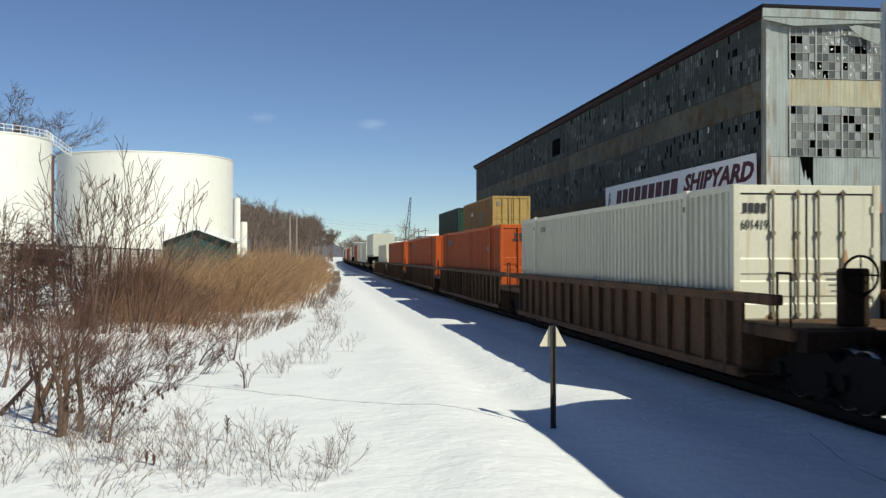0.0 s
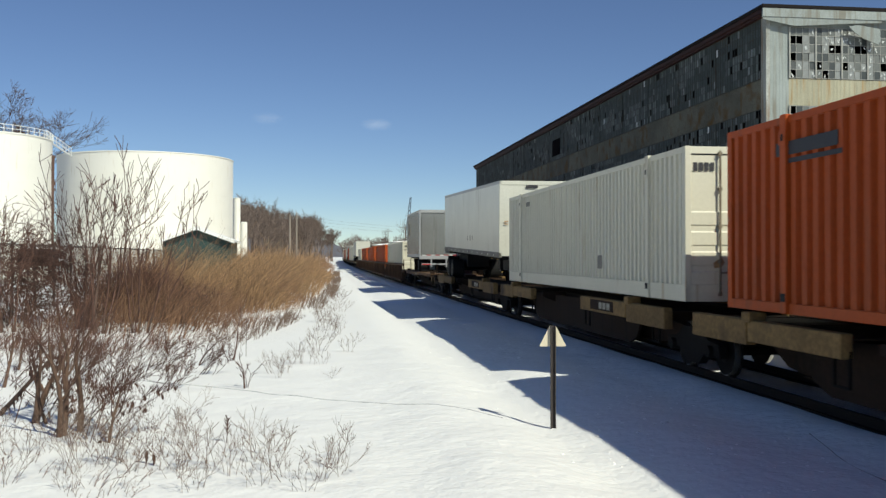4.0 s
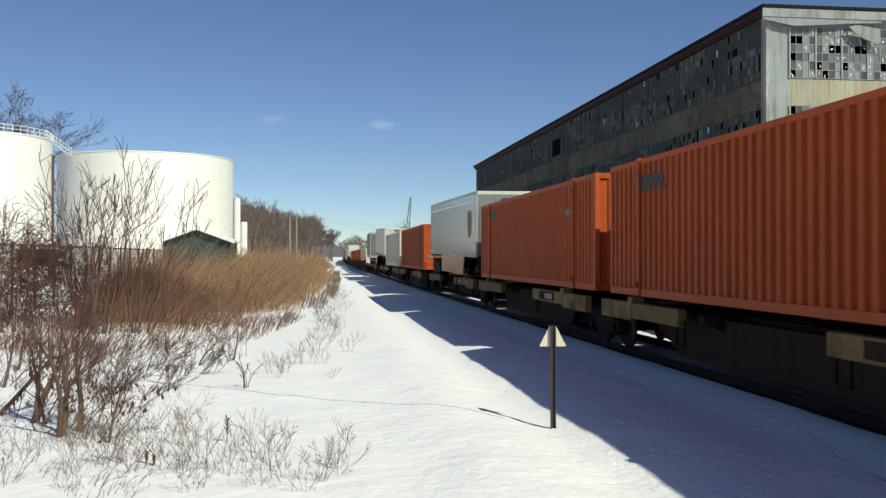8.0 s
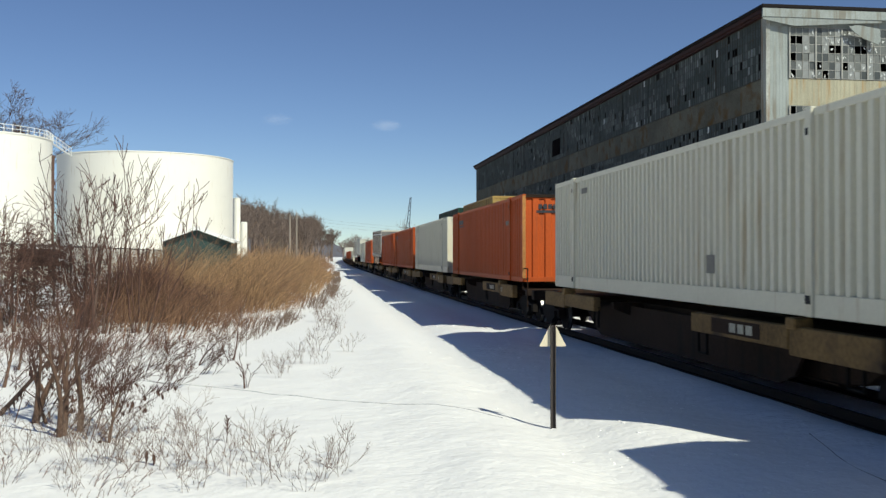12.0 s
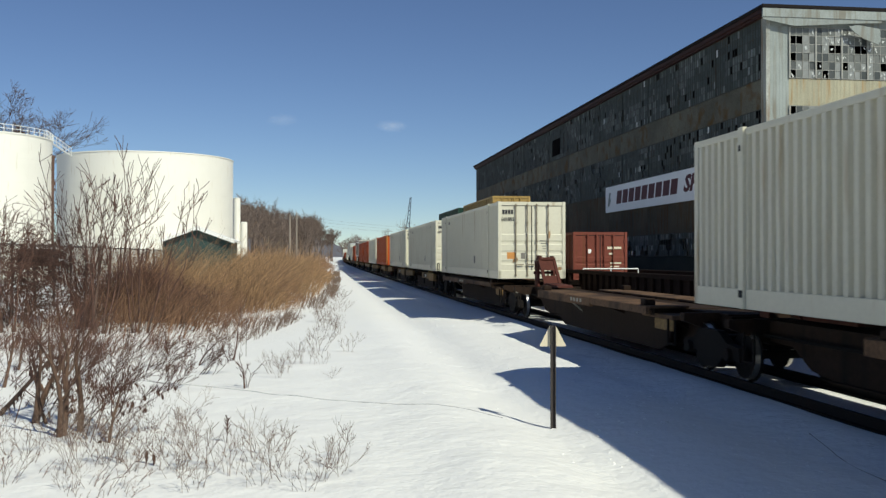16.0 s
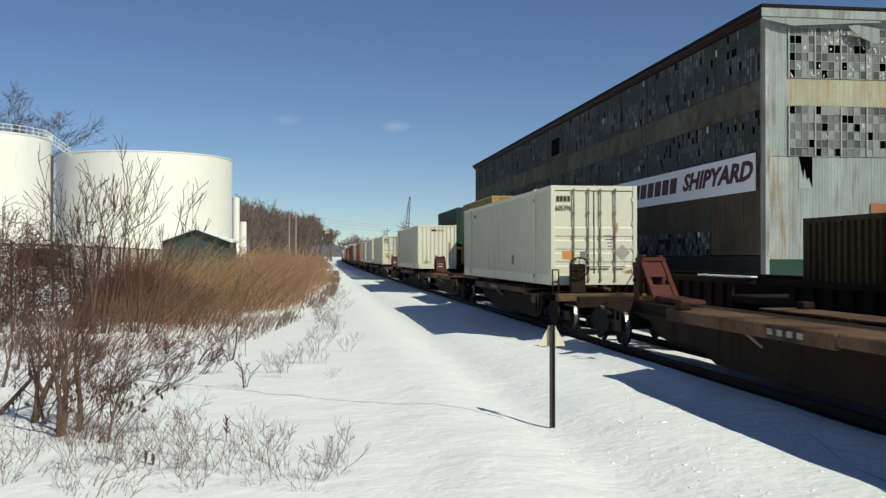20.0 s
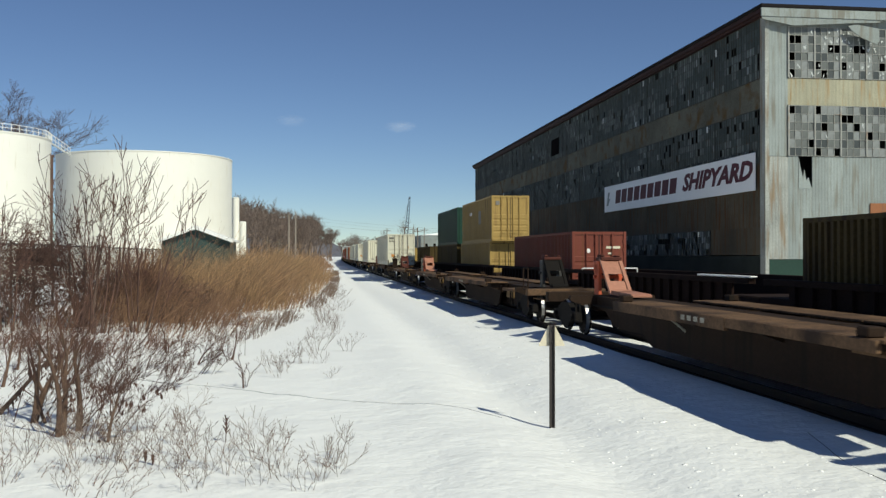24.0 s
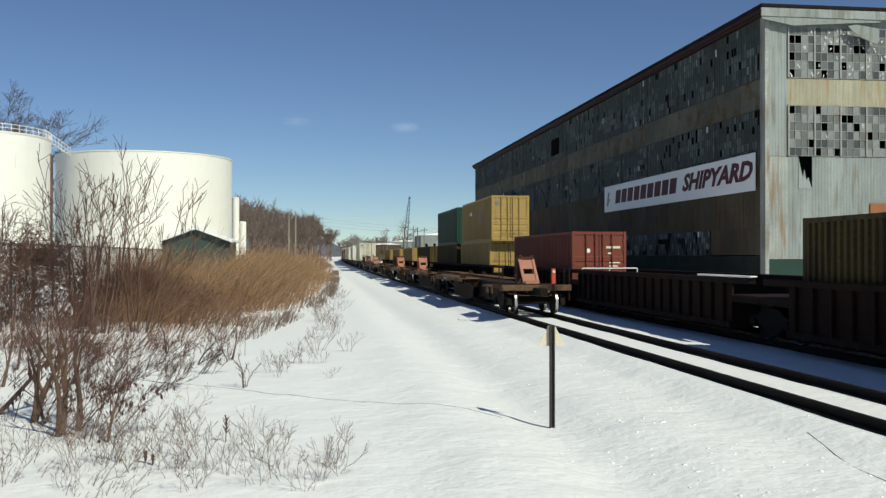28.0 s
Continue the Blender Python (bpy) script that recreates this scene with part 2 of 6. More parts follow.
def corrugated(name, length, height, pitch, deep, thick, material, parent, label=""):
    """A sheet with trapezoid ribs, running along +y from 0, standing on z = 0, its ribs towards -x."""
    prof = []
    y, k = 0.0, 0
    step = [0.40 * pitch, 0.09 * pitch, 0.42 * pitch, 0.09 * pitch]
    lev = [0, 0, deep, deep]
    while y < length:
        prof.append((y, -lev[k % 4]))
        y += step[k % 4]
        k += 1
    prof.append((length, -lev[k % 4]))
    n = len(prof)
    vs = [(x, y, 0) for y, x in prof] + [(x, y, height) for y, x in prof]
    vs += [(thick, 0, 0), (thick, length, 0), (thick, 0, height), (thick, length, height)]
    fs = [(i, i + n, i + n + 1, i + 1) for i in range(n - 1)]
    o = 2 * n
    fs += [(o, o + 1, o + 3, o + 2), (0, o, o + 2, n), (n - 1, 2 * n - 1, o + 3, o + 1),
           tuple(list(range(n, 2 * n)) + [o + 3, o + 2]), tuple(list(range(n - 1, -1, -1)) + [o, o + 1])]
    return raw(name, vs, fs, material, parent, label)


def polytube(points, r, sides=5):
    """One unbroken round line through the points."""
    bm = bmesh.new()
    last = None
    pts = [Vector(p) for p in points]
    for i, p in enumerate(pts):
        w = (pts[min(i + 1, len(pts) - 1)] - pts[max(i - 1, 0)]).normalized()
        u = w.orthogonal().normalized()
        if abs(w.z) < 0.9:
            u = w.cross(Vector((0, 0, 1))).normalized()
        v = w.cross(u)
        now = [bm.verts.new(p + r * (math.cos(2 * math.pi * k / sides) * u + math.sin(2 * math.pi * k / sides) * v)) for k in range(sides)]
        if last:
            for k in range(sides):
                bm.faces.new((last[k], last[(k + 1) % sides], now[(k + 1) % sides], now[k]))
        last = now
    return bm


def ring(name, centre, r, t, material, parent, label="", sides=18):
    """A round hoop in the x-z plane."""
    vs, fs = [], []
    for i in range(sides):
        a = 2 * math.pi * i / sides
        for k in range(5):
            b = 2 * math.pi * k / 5
            q = r + t * math.cos(b)
            vs.append((centre[0] + q * math.cos(a), centre[1] + t * math.sin(b), centre[2] + q * math.sin(a)))
    for i in range(sides):
        for k in range(5):
            fs.append((i * 5 + k, i * 5 + (k + 1) % 5, (i + 1) % sides * 5 + (k + 1) % 5, (i + 1) % sides * 5 + k))
    return raw(name, vs, fs, material, parent, label, True)


def words(text, size, material, parent, m, name="lettering", label="", shear=0.0, bold=0.0, width=None, thick=0.004):
    """Raised letters, reading along +x with their faces towards -y, as a mesh."""
    cu = bpy.data.curves.new(name, "FONT")
    cu.body, cu.size, cu.extrude, cu.shear, cu.offset, cu.align_x = text, size, thick, shear, bold, "CENTER"
    cu.resolution_u = 2
    tmp = bpy.data.objects.new(name, cu)
    me = bpy.data.meshes.new_from_object(tmp)
    bpy.data.objects.remove(tmp)
    xs = [v.co.x for v in me.vertices]
    ys = [v.co.y for v in me.vertices]
    mid, low = (max(xs) + min(xs)) / 2, min(ys)
    k = (width / (max(xs) - min(xs))) if width else 1
    me.transform(Matrix.Diagonal((k, 1, 1, 1)) @ Matrix.Translation((-mid, -low, 0)))
    me.transform(m @ pose(0, 0, 0, 90))
    return mesh_part(name, me, material, parent, label)


# the near track's line: its distance to the right of the camera's own line along it
def track_x(y):
    return 8.151 + 0.5 * 7.08e-5 * y * abs(y)


def track_turn(y):
    return -math.degrees(math.atan(7.08e-5 * abs(y)))


TRACK_2 = 4.3        # from one track to the next


def on_track(y, z=0.0, offset=0.0):
    return pose(track_x(y) + offset, y, z, 0, 0, track_turn(y))


def travelled(t):
    return 15.6036 * t + 0.5 * 0.0364 * (t - 14) ** 2

# ---------------------------------------------------------------- ground
def bell(d, w):
    return math.exp(-(d / w) ** 2)


def ground_z(x, y):
    """Height of the snow."""
    t1 = x - track_x(y)
    t2 = t1 - TRACK_2
    near = max(0.0, 1 - math.hypot(x, y) / 160)
    z = -0.32
    # low bed under the two tracks
    d = max(0.0, abs(t1 - TRACK_2 / 2) - TRACK_2 / 2 - 1.05)
    z += 0.16 * max(0.0, 1 - d / 0.85)
    z += near * 0.05 * noise.noise((x * 0.35, y * 0.22, 3.0)) + near * 0.03 * noise.noise((x * 1.1, y * 0.8, 7.0)) + (near * 0.028 * max(0.0, noise.noise((x * 2.3, y * 1.9, 11.0))) if y < 45 else 0.0)
    # trodden line beside the track, and a soft bank on the brush's side
    z += near * (-0.20 * bell(t1 + 4.55, 0.75) + 0.05 * bell(t1 + 6.1, 0.6))
    z += 0.18 * max(0.0, min(1.0, (-2.0 - x) / 10.0)) + 0.25 * max(0.0, min(1.0, (x - 26) / 10.0))
    if abs(t1) < 1.1 or abs(t2) < 1.1:
        z = -0.16 + 0.012 * noise.noise((x * 2, y * 0.6, 1.0))
    return z


def spread(lo, hi, fine_lo, fine_hi, step, grow=1.16):
    vals = list(np.arange(fine_lo, fine_hi + 1e-6, step))
    s, v = step, fine_lo
    while v > lo:
        s *= grow
        v -= s
        vals.insert(0, max(v, lo))
    s, v = step, fine_hi
    while v < hi:
        s *= grow
        v += s
        vals.append(min(v, hi))
    return vals


gx, gy = spread(-1500, 1500, -9, 16, 0.2, 1.12), spread(-300, 3500, 7, 34, 0.25, 1.05)
gv = [(x, y, ground_z(x, y)) for y in gy for x in gx]
nx = len(gx)
gf = [(j * nx + i, j * nx + i + 1, (j + 1) * nx + i + 1, (j + 1) * nx + i) for j in range(len(gy) - 1) for i in range(nx - 1)]
ground = raw("ground", gv, gf, M["snow"], smooth=True)
tagged(ground, "wide flat ground under bright crusted snow", "snow", kind="structure")


# broken crust lying about on the snow beside the track
rnd = random.Random(77)
vs, fs = [], []
for k in range(260):
    y = 9.0 + 30.0 * rnd.random() ** 1.6
    t1 = rnd.choice((rnd.gauss(-2.9, 0.6), rnd.gauss(-4.3, 0.5), rnd.uniform(-5.2, -1.6)))
    x = track_x(y) + t1
    r = rnd.uniform(0.01, 0.026) * (1.9 if rnd.random() < 0.05 else 1.0)
    z, a = ground_z(x, y), rnd.uniform(0, 6.28)
    n = rnd.choice((5, 6, 7))
    o = len(vs)
    for lev, q in ((-0.3, 1.0), (0.35, 0.85)):
        for c in range(n):
            b = a + 6.283 * c / n
            w = r * q * rnd.uniform(0.7, 1.35)
            vs.append((x + 1.3 * w * math.cos(b), y + w * math.sin(b), z + 0.7 * r * lev * rnd.uniform(0.8, 1.3)))
    vs.append((x, y, z + 0.42 * r))
    for c in range(n):
        e = (c + 1) % n
        fs += [(o + c, o + e, o + n + e, o + n + c), (o + n + c, o + n + e, o + 2 * n)]
crust = raw("snow_crumbs", vs, fs, M["snow"], smooth=True)
tagged(crust, "small broken lumps of crusted snow", "snow", kind="stuff")


def rail_line(offset, y0, y1, parent):
    """One rail: flat foot, web and rounded head, following the track."""
    prof = [(-0.07, -0.17), (0.07, -0.17), (0.07, -0.158), (0.012, -0.14), (0.012, -0.045), (0.036, -0.035), (0.036, -0.006), (0.026, 0),
            (-0.026, 0), (-0.036, -0.006), (-0.036, -0.035), (-0.012, -0.045), (-0.012, -0.14), (-0.07, -0.158)]
    ys = [y0]
    while ys[-1] < y1:
        ys.append(min(y1, ys[-1] + 10 + max(0, ys[-1]) * 0.08))
    n = len(prof)
    vs, fs = [], []
    for y in ys:
        vs += [(track_x(y) + offset + px, y, pz) for px, pz in prof]
    for k in range(len(ys) - 1):
        for i in range(n):
            j = (i + 1) % n
            fs.append((k * n + i, k * n + j, (k + 1) * n + j, (k + 1) * n + i))
    ob = raw("rail", vs, fs, M["rail"], parent)
    ob.data.materials.append(M["rail_top"])
    for p in ob.data.polygons:
        if p.normal.z > 0.9 and p.center.z > -0.01:
            p.material_index = 1
    return ob


for off, lab in ((0.0, "running railway track half buried in snow"), (TRACK_2, "second railway track half buried in snow")):
    tr = tagged(base("railway_track"), lab, "track", "parallel tracks", kind="structure")
    for side in (-0.753, 0.753):
        rail_line(off + side, -120, 1500, tr)
    # snow thawed off along both rails: dark ballast and tie ends beside the rail
    for side in (-0.753, 0.753):
        bm = bmesh.new()
        y = 6.0
        while y < 150:
            L = random.uniform(0.5, 1.4)
            for k in (-1, 1):
                w = random.uniform(0.02, 0.06)
                xx = track_x(y) + off + side + k * 0.07
                box(bm, min(xx, xx + k * w), y, -0.19, max(xx, xx + k * w), y + L, -0.135 + random.uniform(-0.01, 0.01))
            y += L
        part("ballast_edge", bm, M["truck_steel"], tr, "dark thawed ballast")

# ---------------------------------------------------------------- shipyard hall
BX, BY0, BY1, BTOP = 27.0, 54.3, 157.0, 16.85
END_W = 34.0          # the hall's breadth


def pane_field(name, plane, u0, u1, z0, z1, cols, rows, parent, broken, seed, bay=0, pale=0.018):
    """A steel-sash window wall: frame bars proud of many small panes, some of them missing or tilted.
    plane 'side' runs along y on x = BX; 'end' runs along x on y = BY0."""
    rnd = random.Random(seed)
    w, h = (u1 - u0) / cols, (z1 - z0) / rows

    def at(u, z, out):
        return (BX - out, u, z) if plane == "side" else (u, BY0 - out, z)
    vs, fs, mi = [], [], []

    def quad(a, b, c, d, m):
        k = len(vs)
        vs.extend((a, b, c, d))
        fs.append((k, k + 1, k + 2, k + 3))
        mi.append(m)
    t = 0.02
    for i in range(cols):
        for j in range(rows):
            a, b = u0 + i * w + t, u0 + (i + 1) * w - t
            c, d = z0 + j * h + t, z0 + (j + 1) * h - t
            clump = noise.noise((i * 0.33 + seed, j * 0.45, seed * 1.7))
            r = rnd.random()
            if r < broken * (0.15 + 3.2 * max(0, clump + 0.1)):
                continue
            tilt = rnd.gauss(0, 0.006)
            tilt2 = rnd.gauss(0, 0.006)
            tone = 1.3 * noise.noise((i * 0.07 + seed * 3.1, j * 0.25, 9.0)) + 0.45 * noise.noise((i * 0.6, j * 0.7, seed * 2.0))
            m = 1 if rnd.random() < 0.74 - 0.9 * tone else 2
            q = rnd.random()
            if q < pale * (1 + 2.2 * max(0.0, tone)):
                m = 3 if q > 0.004 else 4
            quad(at(a, c, 0.03 + tilt), at(b, c, 0.03 + tilt2), at(b, d, 0.03 - tilt), at(a, d, 0.03 - tilt2), m)
    me = bpy.data.meshes.new(name)
    me.from_pydata(vs, [], fs)
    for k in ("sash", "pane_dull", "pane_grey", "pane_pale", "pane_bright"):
        me.materials.append(M[k])
    for p, m in zip(me.polygons, mi):
        p.material_index = m
    ob = mesh_part(name, me, None, parent)
    ob["kind"] = "stuff"
    bm = bmesh.new()
    for i in range(cols + 1):
        u = u0 + i * w
        wid, out = (0.045, 0.08) if bay and i % bay == 0 else (0.018, 0.05)
        if plane == "side":
            box(bm, BX - out, u - wid, z0, BX - 0.01, u + wid, z1)
        else:
            box(bm, u - wid, BY0 - out, z0, u + wid, BY0 - 0.01, z1)
    for j in range(rows + 1):
        z = z0 + j * h
        wid = 0.03 if j in (0, rows) else 0.014
        if plane == "side":
            box(bm, BX - 0.045, u0, z - wid, BX - 0.012, u1, z + wid)
        else:
            box(bm, u0, BY0 - 0.045, z - wid, u1, BY0 - 0.012, z + wid)
    part("window_frame", bm, M["sash"], parent)


def pane_mat(name, color, rough):
    return mat(name, color, rough, vary=0.25, big=0.8, fine=3.0, bump=0.05, spec=0.4)


# dull and grey glass are darkened to put the long wall in shade
M["pane_dull"] = pane_mat("dusty wired glass darkened for shade", (0.03, 0.041, 0.039), 0.7)
M["pane_grey"] = pane_mat("grey dusty glass darkened for shade", (0.075, 0.09, 0.088), 0.7)
# near-white colour stands in for sun glare on broken glass
M["pane_bright"] = pane_mat("pale glass painted as glints", (0.50, 0.52, 0.50), 0.25)
M["pane_pale"] = pane_mat("chalky blue-grey glass", (0.13, 0.15, 0.155), 0.6)
for k in ("pane_dull", "pane_grey", "pane_pale"):
    by_island(M[k], 0.32)

M["dark_plinth"] = mat("dark base wall", (0.02, 0.024, 0.021), 0.9, vary=0.4, spec=0.15)
M["roof_dark"] = mat("dark tarred roof", (0.014, 0.012, 0.012), 0.9, spec=0.1)
M["mullion"] = mat("pale window mullion", (0.25, 0.25, 0.23), 0.6, second=(0.2, 0.12, 0.06), amount=0.3)
M["clad_worn"] = mat("peeling pale cladding", (0.255, 0.265, 0.245), 0.75, vary=0.4, second=(0.19, 0.14, 0.09), amount=0.62, streak=True)
M["rust_door"] = mat("orange rusted steel", (0.22, 0.08, 0.028), 0.75, second=(0.14, 0.06, 0.03), amount=0.4, streak=True)

# lighter copies of the glass: the end wall's sunlight is in their colour
M["pane_end_dark"] = pane_mat("dark dusty pane in sunlit tone", (0.04, 0.046, 0.046), 0.4)
M["pane_end_grey"] = pane_mat("grey dusty pane in sunlit tone", (0.105, 0.112, 0.105), 0.4)
M["pane_end_pale"] = pane_mat("pale dusty pane in sunlit tone", (0.19, 0.2, 0.195), 0.4)
hall = tagged(base("shipyard_hall"), "large derelict steel hall with broken windows and rusting cladding", "building")
# heights of the bands up both walls
Z_W1, Z_W1T, Z_W2, Z_W2T, Z_W3, Z_W3T = 2.2, 3.9, 7.7, 11.1, 12.9, 16.55


def sheet(plane, u0, u1, z0, z1, material, name="cladding", pitch=0.2):
    """Corrugated cladding in separate upright sheets."""
    n = max(1, round((u1 - u0) / (3.4 if plane == "side" else 1.05)))
    w = (u1 - u0) / n
    for i in range(n):
        ob = corrugated(name, w, z1 - z0, pitch, 0.007, 0.05, material, hall)
        if plane == "side":
            ob.matrix_basis = pose(BX, u0 + i * w, z0)
        else:
            ob.matrix_basis = pose(u0 + (i + 1) * w, BY0, z0, 0, 0, 90)


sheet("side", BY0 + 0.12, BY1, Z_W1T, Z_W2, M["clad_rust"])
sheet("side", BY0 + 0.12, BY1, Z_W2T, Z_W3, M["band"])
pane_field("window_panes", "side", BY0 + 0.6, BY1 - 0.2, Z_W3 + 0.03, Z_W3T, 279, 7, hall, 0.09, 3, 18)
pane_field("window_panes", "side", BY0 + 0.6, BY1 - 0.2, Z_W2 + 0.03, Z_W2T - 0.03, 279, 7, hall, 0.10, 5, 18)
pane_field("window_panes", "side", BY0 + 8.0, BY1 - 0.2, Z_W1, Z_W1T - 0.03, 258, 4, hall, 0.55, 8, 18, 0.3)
part("corner_post", boxes((BX - 0.06, BY0 - 0.06, -0.4, BX + 0.2, BY0 + 0.6, Z_W3T + 0.2), bevel=0.02), M["clad_worn"], hall)
part("plinth", boxes((BX - 0.02, BY0 + 0.6, -0.4, BX + 0.3, BY1, Z_W1 - 0.06), bevel=0.02), M["dark_plinth"], hall)
part("wall_infill", boxes((BX, BY0 + 0.6, Z_W1, BX + 0.06, BY0 + 8.0, Z_W1T)), M["clad_rust"], hall)
# large square vent in the upper windows
part("vent_hole", boxes((BX - 0.1, BY0 + 48.2, Z_W3 + 0.5, BX - 0.055, BY0 + 51.5, Z_W3 + 2.3)), M["dark"], hall, "dark missing window section")
# roof, with a dark red fascia along the eaves
part("roof", boxes((BX - 0.5, BY0 - 0.5, 16.98, BX + END_W + 0.4, BY1 + 0.4, 17.2), bevel=0.03), M["roof_dark"], hall, "dark flat roof edge")
part("fascia", boxes((BX - 0.42, BY0 - 0.2, 16.72, BX - 0.3, BY1, 16.975), bevel=0.01), M["roof_edge"], hall)
part("eaves_board", boxes((BX - 0.3, BY0 + 0.1, Z_W3T + 0.01, BX, BY1, 16.97)), M["roof_edge"], hall)
part("end_fascia", boxes((BX - 0.45, BY0 - 0.45, 16.45, BX + END_W, BY0 - 0.33, 16.975), bevel=0.01), M["clad"], hall)
fb = prism([(BX - 0.4, 16.44), (BX - 0.4, 16.3), (BX + 1.6, 15.95), (BX + 5.2, 16.2), (BX + 7.2, 16.3), (BX + 7.2, 16.44)], "y", BY0 - 0.4, BY0 - 0.36)
part("sagging_fascia_sheet", fb, M["clad"], hall, "sagging sheet below the roof edge")
part("loose_sheet", prism([(BX + 5.0, 16.0), (BX + 5.6, 16.1), (BX + 7.0, 15.9), (BX + 7.05, 15.2), (BX + 6.9, 14.95), (BX + 5.9, 15.3), (BX + 5.3, 15.7)], "y", BY0 - 0.55, BY0 - 0.5), M["clad"], hall, "bent pale sheet hanging loose")
# end wall
part("gable_board", boxes((BX + 0.2, BY0, 16.0, BX + END_W, BY0 + 0.08, 16.97)), M["clad"], hall)
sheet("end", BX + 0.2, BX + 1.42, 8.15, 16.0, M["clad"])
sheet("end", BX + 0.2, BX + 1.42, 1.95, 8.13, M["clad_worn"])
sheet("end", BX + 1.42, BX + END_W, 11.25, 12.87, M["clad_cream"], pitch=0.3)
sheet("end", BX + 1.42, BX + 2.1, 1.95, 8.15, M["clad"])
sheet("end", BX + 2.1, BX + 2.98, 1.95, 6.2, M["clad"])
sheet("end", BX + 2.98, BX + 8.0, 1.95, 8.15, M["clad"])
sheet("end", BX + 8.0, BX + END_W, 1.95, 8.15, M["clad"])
# torn sheet over a dark gap in the cladding
part("torn_sheet", prism([(BX + 2.1, 6.2), (BX + 2.98, 6.2), (BX + 2.9, 6.35), (BX + 2.72, 6.9), (BX + 2.6, 6.7), (BX + 2.45, 7.4), (BX + 2.38, 6.85), (BX + 2.22, 7.5), (BX + 2.1, 8.1)], "y", BY0 - 0.03, BY0 + 0.01), M["clad"], hall, "torn cladding edge")
part("plinth", boxes((BX + 0.2, BY0 + 0.02, -0.4, BX + END_W, BY0 + 0.3, 1.93), bevel=0.02), M["plinth"], hall, "green base panels")
part("rusty_door", boxes((BX + 6.7, BY0 - 0.09, 1.95, BX + 9.0, BY0 - 0.03, 5.35), bevel=0.01), M["rust_door"], hall, "orange rusted sliding door")
for z0, z1, br, sd in ((12.9, 15.98, 0.10, 11), (8.18, 11.22, 0.12, 14)):
    cols, rows, wid = 20, 6, 8.4
    w, h = wid / cols, (z1 - z0) / rows
    u0 = BX + 1.45
    rnd = random.Random(sd)
    bm = boxes((0.02, -0.006, 0.02, w - 0.02, 0.006, h - 0.02))
    pm = []
    for k in ("pane_end_dark", "pane_end_grey", "pane_end_pale", "pane_bright"):
        me = bpy.data.meshes.new("pane")
        bm.to_mesh(me)
        me.materials.append(M[k])
        pm.append(me)
    bm.free()
    # pale slivers of broken glass, coloured as the window's glints
    shards = []
    for k in range(10):
        n = 3 if k < 7 else 4
        pts = []
        for c in range(n):
            a = 6.283 * (c + rnd.uniform(-0.3, 0.3)) / n
            rr = rnd.uniform(0.15, 1.0)
            pts.append((w / 2 + rr * 0.3 * w * math.cos(a), h / 2 + rr * 0.42 * h * math.sin(a)))
        q = prism(pts, "y", -0.005, 0.005)
        me = bpy.data.meshes.new("glass_shard")
        q.to_mesh(me)
        q.free()
        me.materials.append(M["pane_bright"])
        shards.append(me)
    win = base("window")
    win.parent = hall
    for i in range(cols):
        for j in range(rows):
            cl = noise.noise((i * 0.4 + sd, j * 0.5, 2.0))
            if rnd.random() < br * (0.5 + 2.5 * max(0, cl + 0.1)):
                continue
            q = rnd.random()
            if z0 < 12 and j < 3 and i > 8 and rnd.random() < 0.28:
                continue
            if (z0 > 12 and i > 2 and q < 0.42 + 0.2 * (j > 3)) or q < 0.06:
                for s in range(rnd.randint(1, 3)):
                    ob = mesh_part("glass_shard", rnd.choice(shards), None, win)
                    ob.matrix_basis = pose(u0 + i * w + rnd.gauss(0, 0.07), BY0 - 0.06 - 0.014 * s, z0 + j * h + rnd.gauss(0, 0.09), rnd.gauss(0, 4), 0, rnd.gauss(0, 4))
                if rnd.random() < 0.2:
                    continue
            me = pm[2 if q < 0.2 or 0.45 < q < 0.6 else (1 if q < 0.82 else 0)]
            ob = mesh_part("pane", me, None, win)
            ob.matrix_basis = pose(u0 + i * w, BY0 - 0.03, z0 + j * h, rnd.gauss(0, 1.6), 0, rnd.gauss(0, 1.6))
    bm = bmesh.new()
    for i in range(cols + 1):
        wd, o = (0.045, 0.1) if i % 4 == 0 else (0.012, 0.06)
        box(bm, u0 + i * w - wd, BY0 - o, z0, u0 + i * w + wd, BY0 - 0.005, z1)
    for j in range(rows + 1):
        box(bm, u0, BY0 - 0.055, z0 + j * h - 0.014, u0 + wid, BY0 - 0.008, z0 + j * h + 0.014)
    part("window_frame", bm, M["mullion"], win)
    pane_field("window_panes", "end", u0 + wid, BX + END_W - 0.2, z0, z1, 55, 6, hall, 0.15, sd + 1, 4)
# the rest of the hall closes it
part("back_wall", boxes((BX + END_W - 0.2, BY0, -0.4, BX + END_W, BY1, 16.98)), M["clad"], hall)
part("far_end_wall", boxes((BX, BY1, -0.4, BX + END_W, BY1 + 0.2, 16.98)), M["clad"], hall)
part("floor_slab", boxes((BX + 0.1, BY0 + 0.1, -0.4, BX + END_W - 0.2, BY1, 0.05)), M["dark"], hall)

# name board: its first word stays plain slanted bars, its second is generic and legible
board = tagged(base("name_board"), "long white name board with dark red slanted capitals", "sign")
part("panel", boxes((BX - 0.19, 55.35, 6.15, BX - 0.11, 85.6, 8.47), bevel=0.01), M["sign_white"], board)
words("SHIPYARD", 1.62, M["sign_red"], board, pose(BX - 0.2, 61.2, 6.8, 0, 0, -90), shear=0.3, bold=0.075, width=11.3, label="dark red slanted capitals")
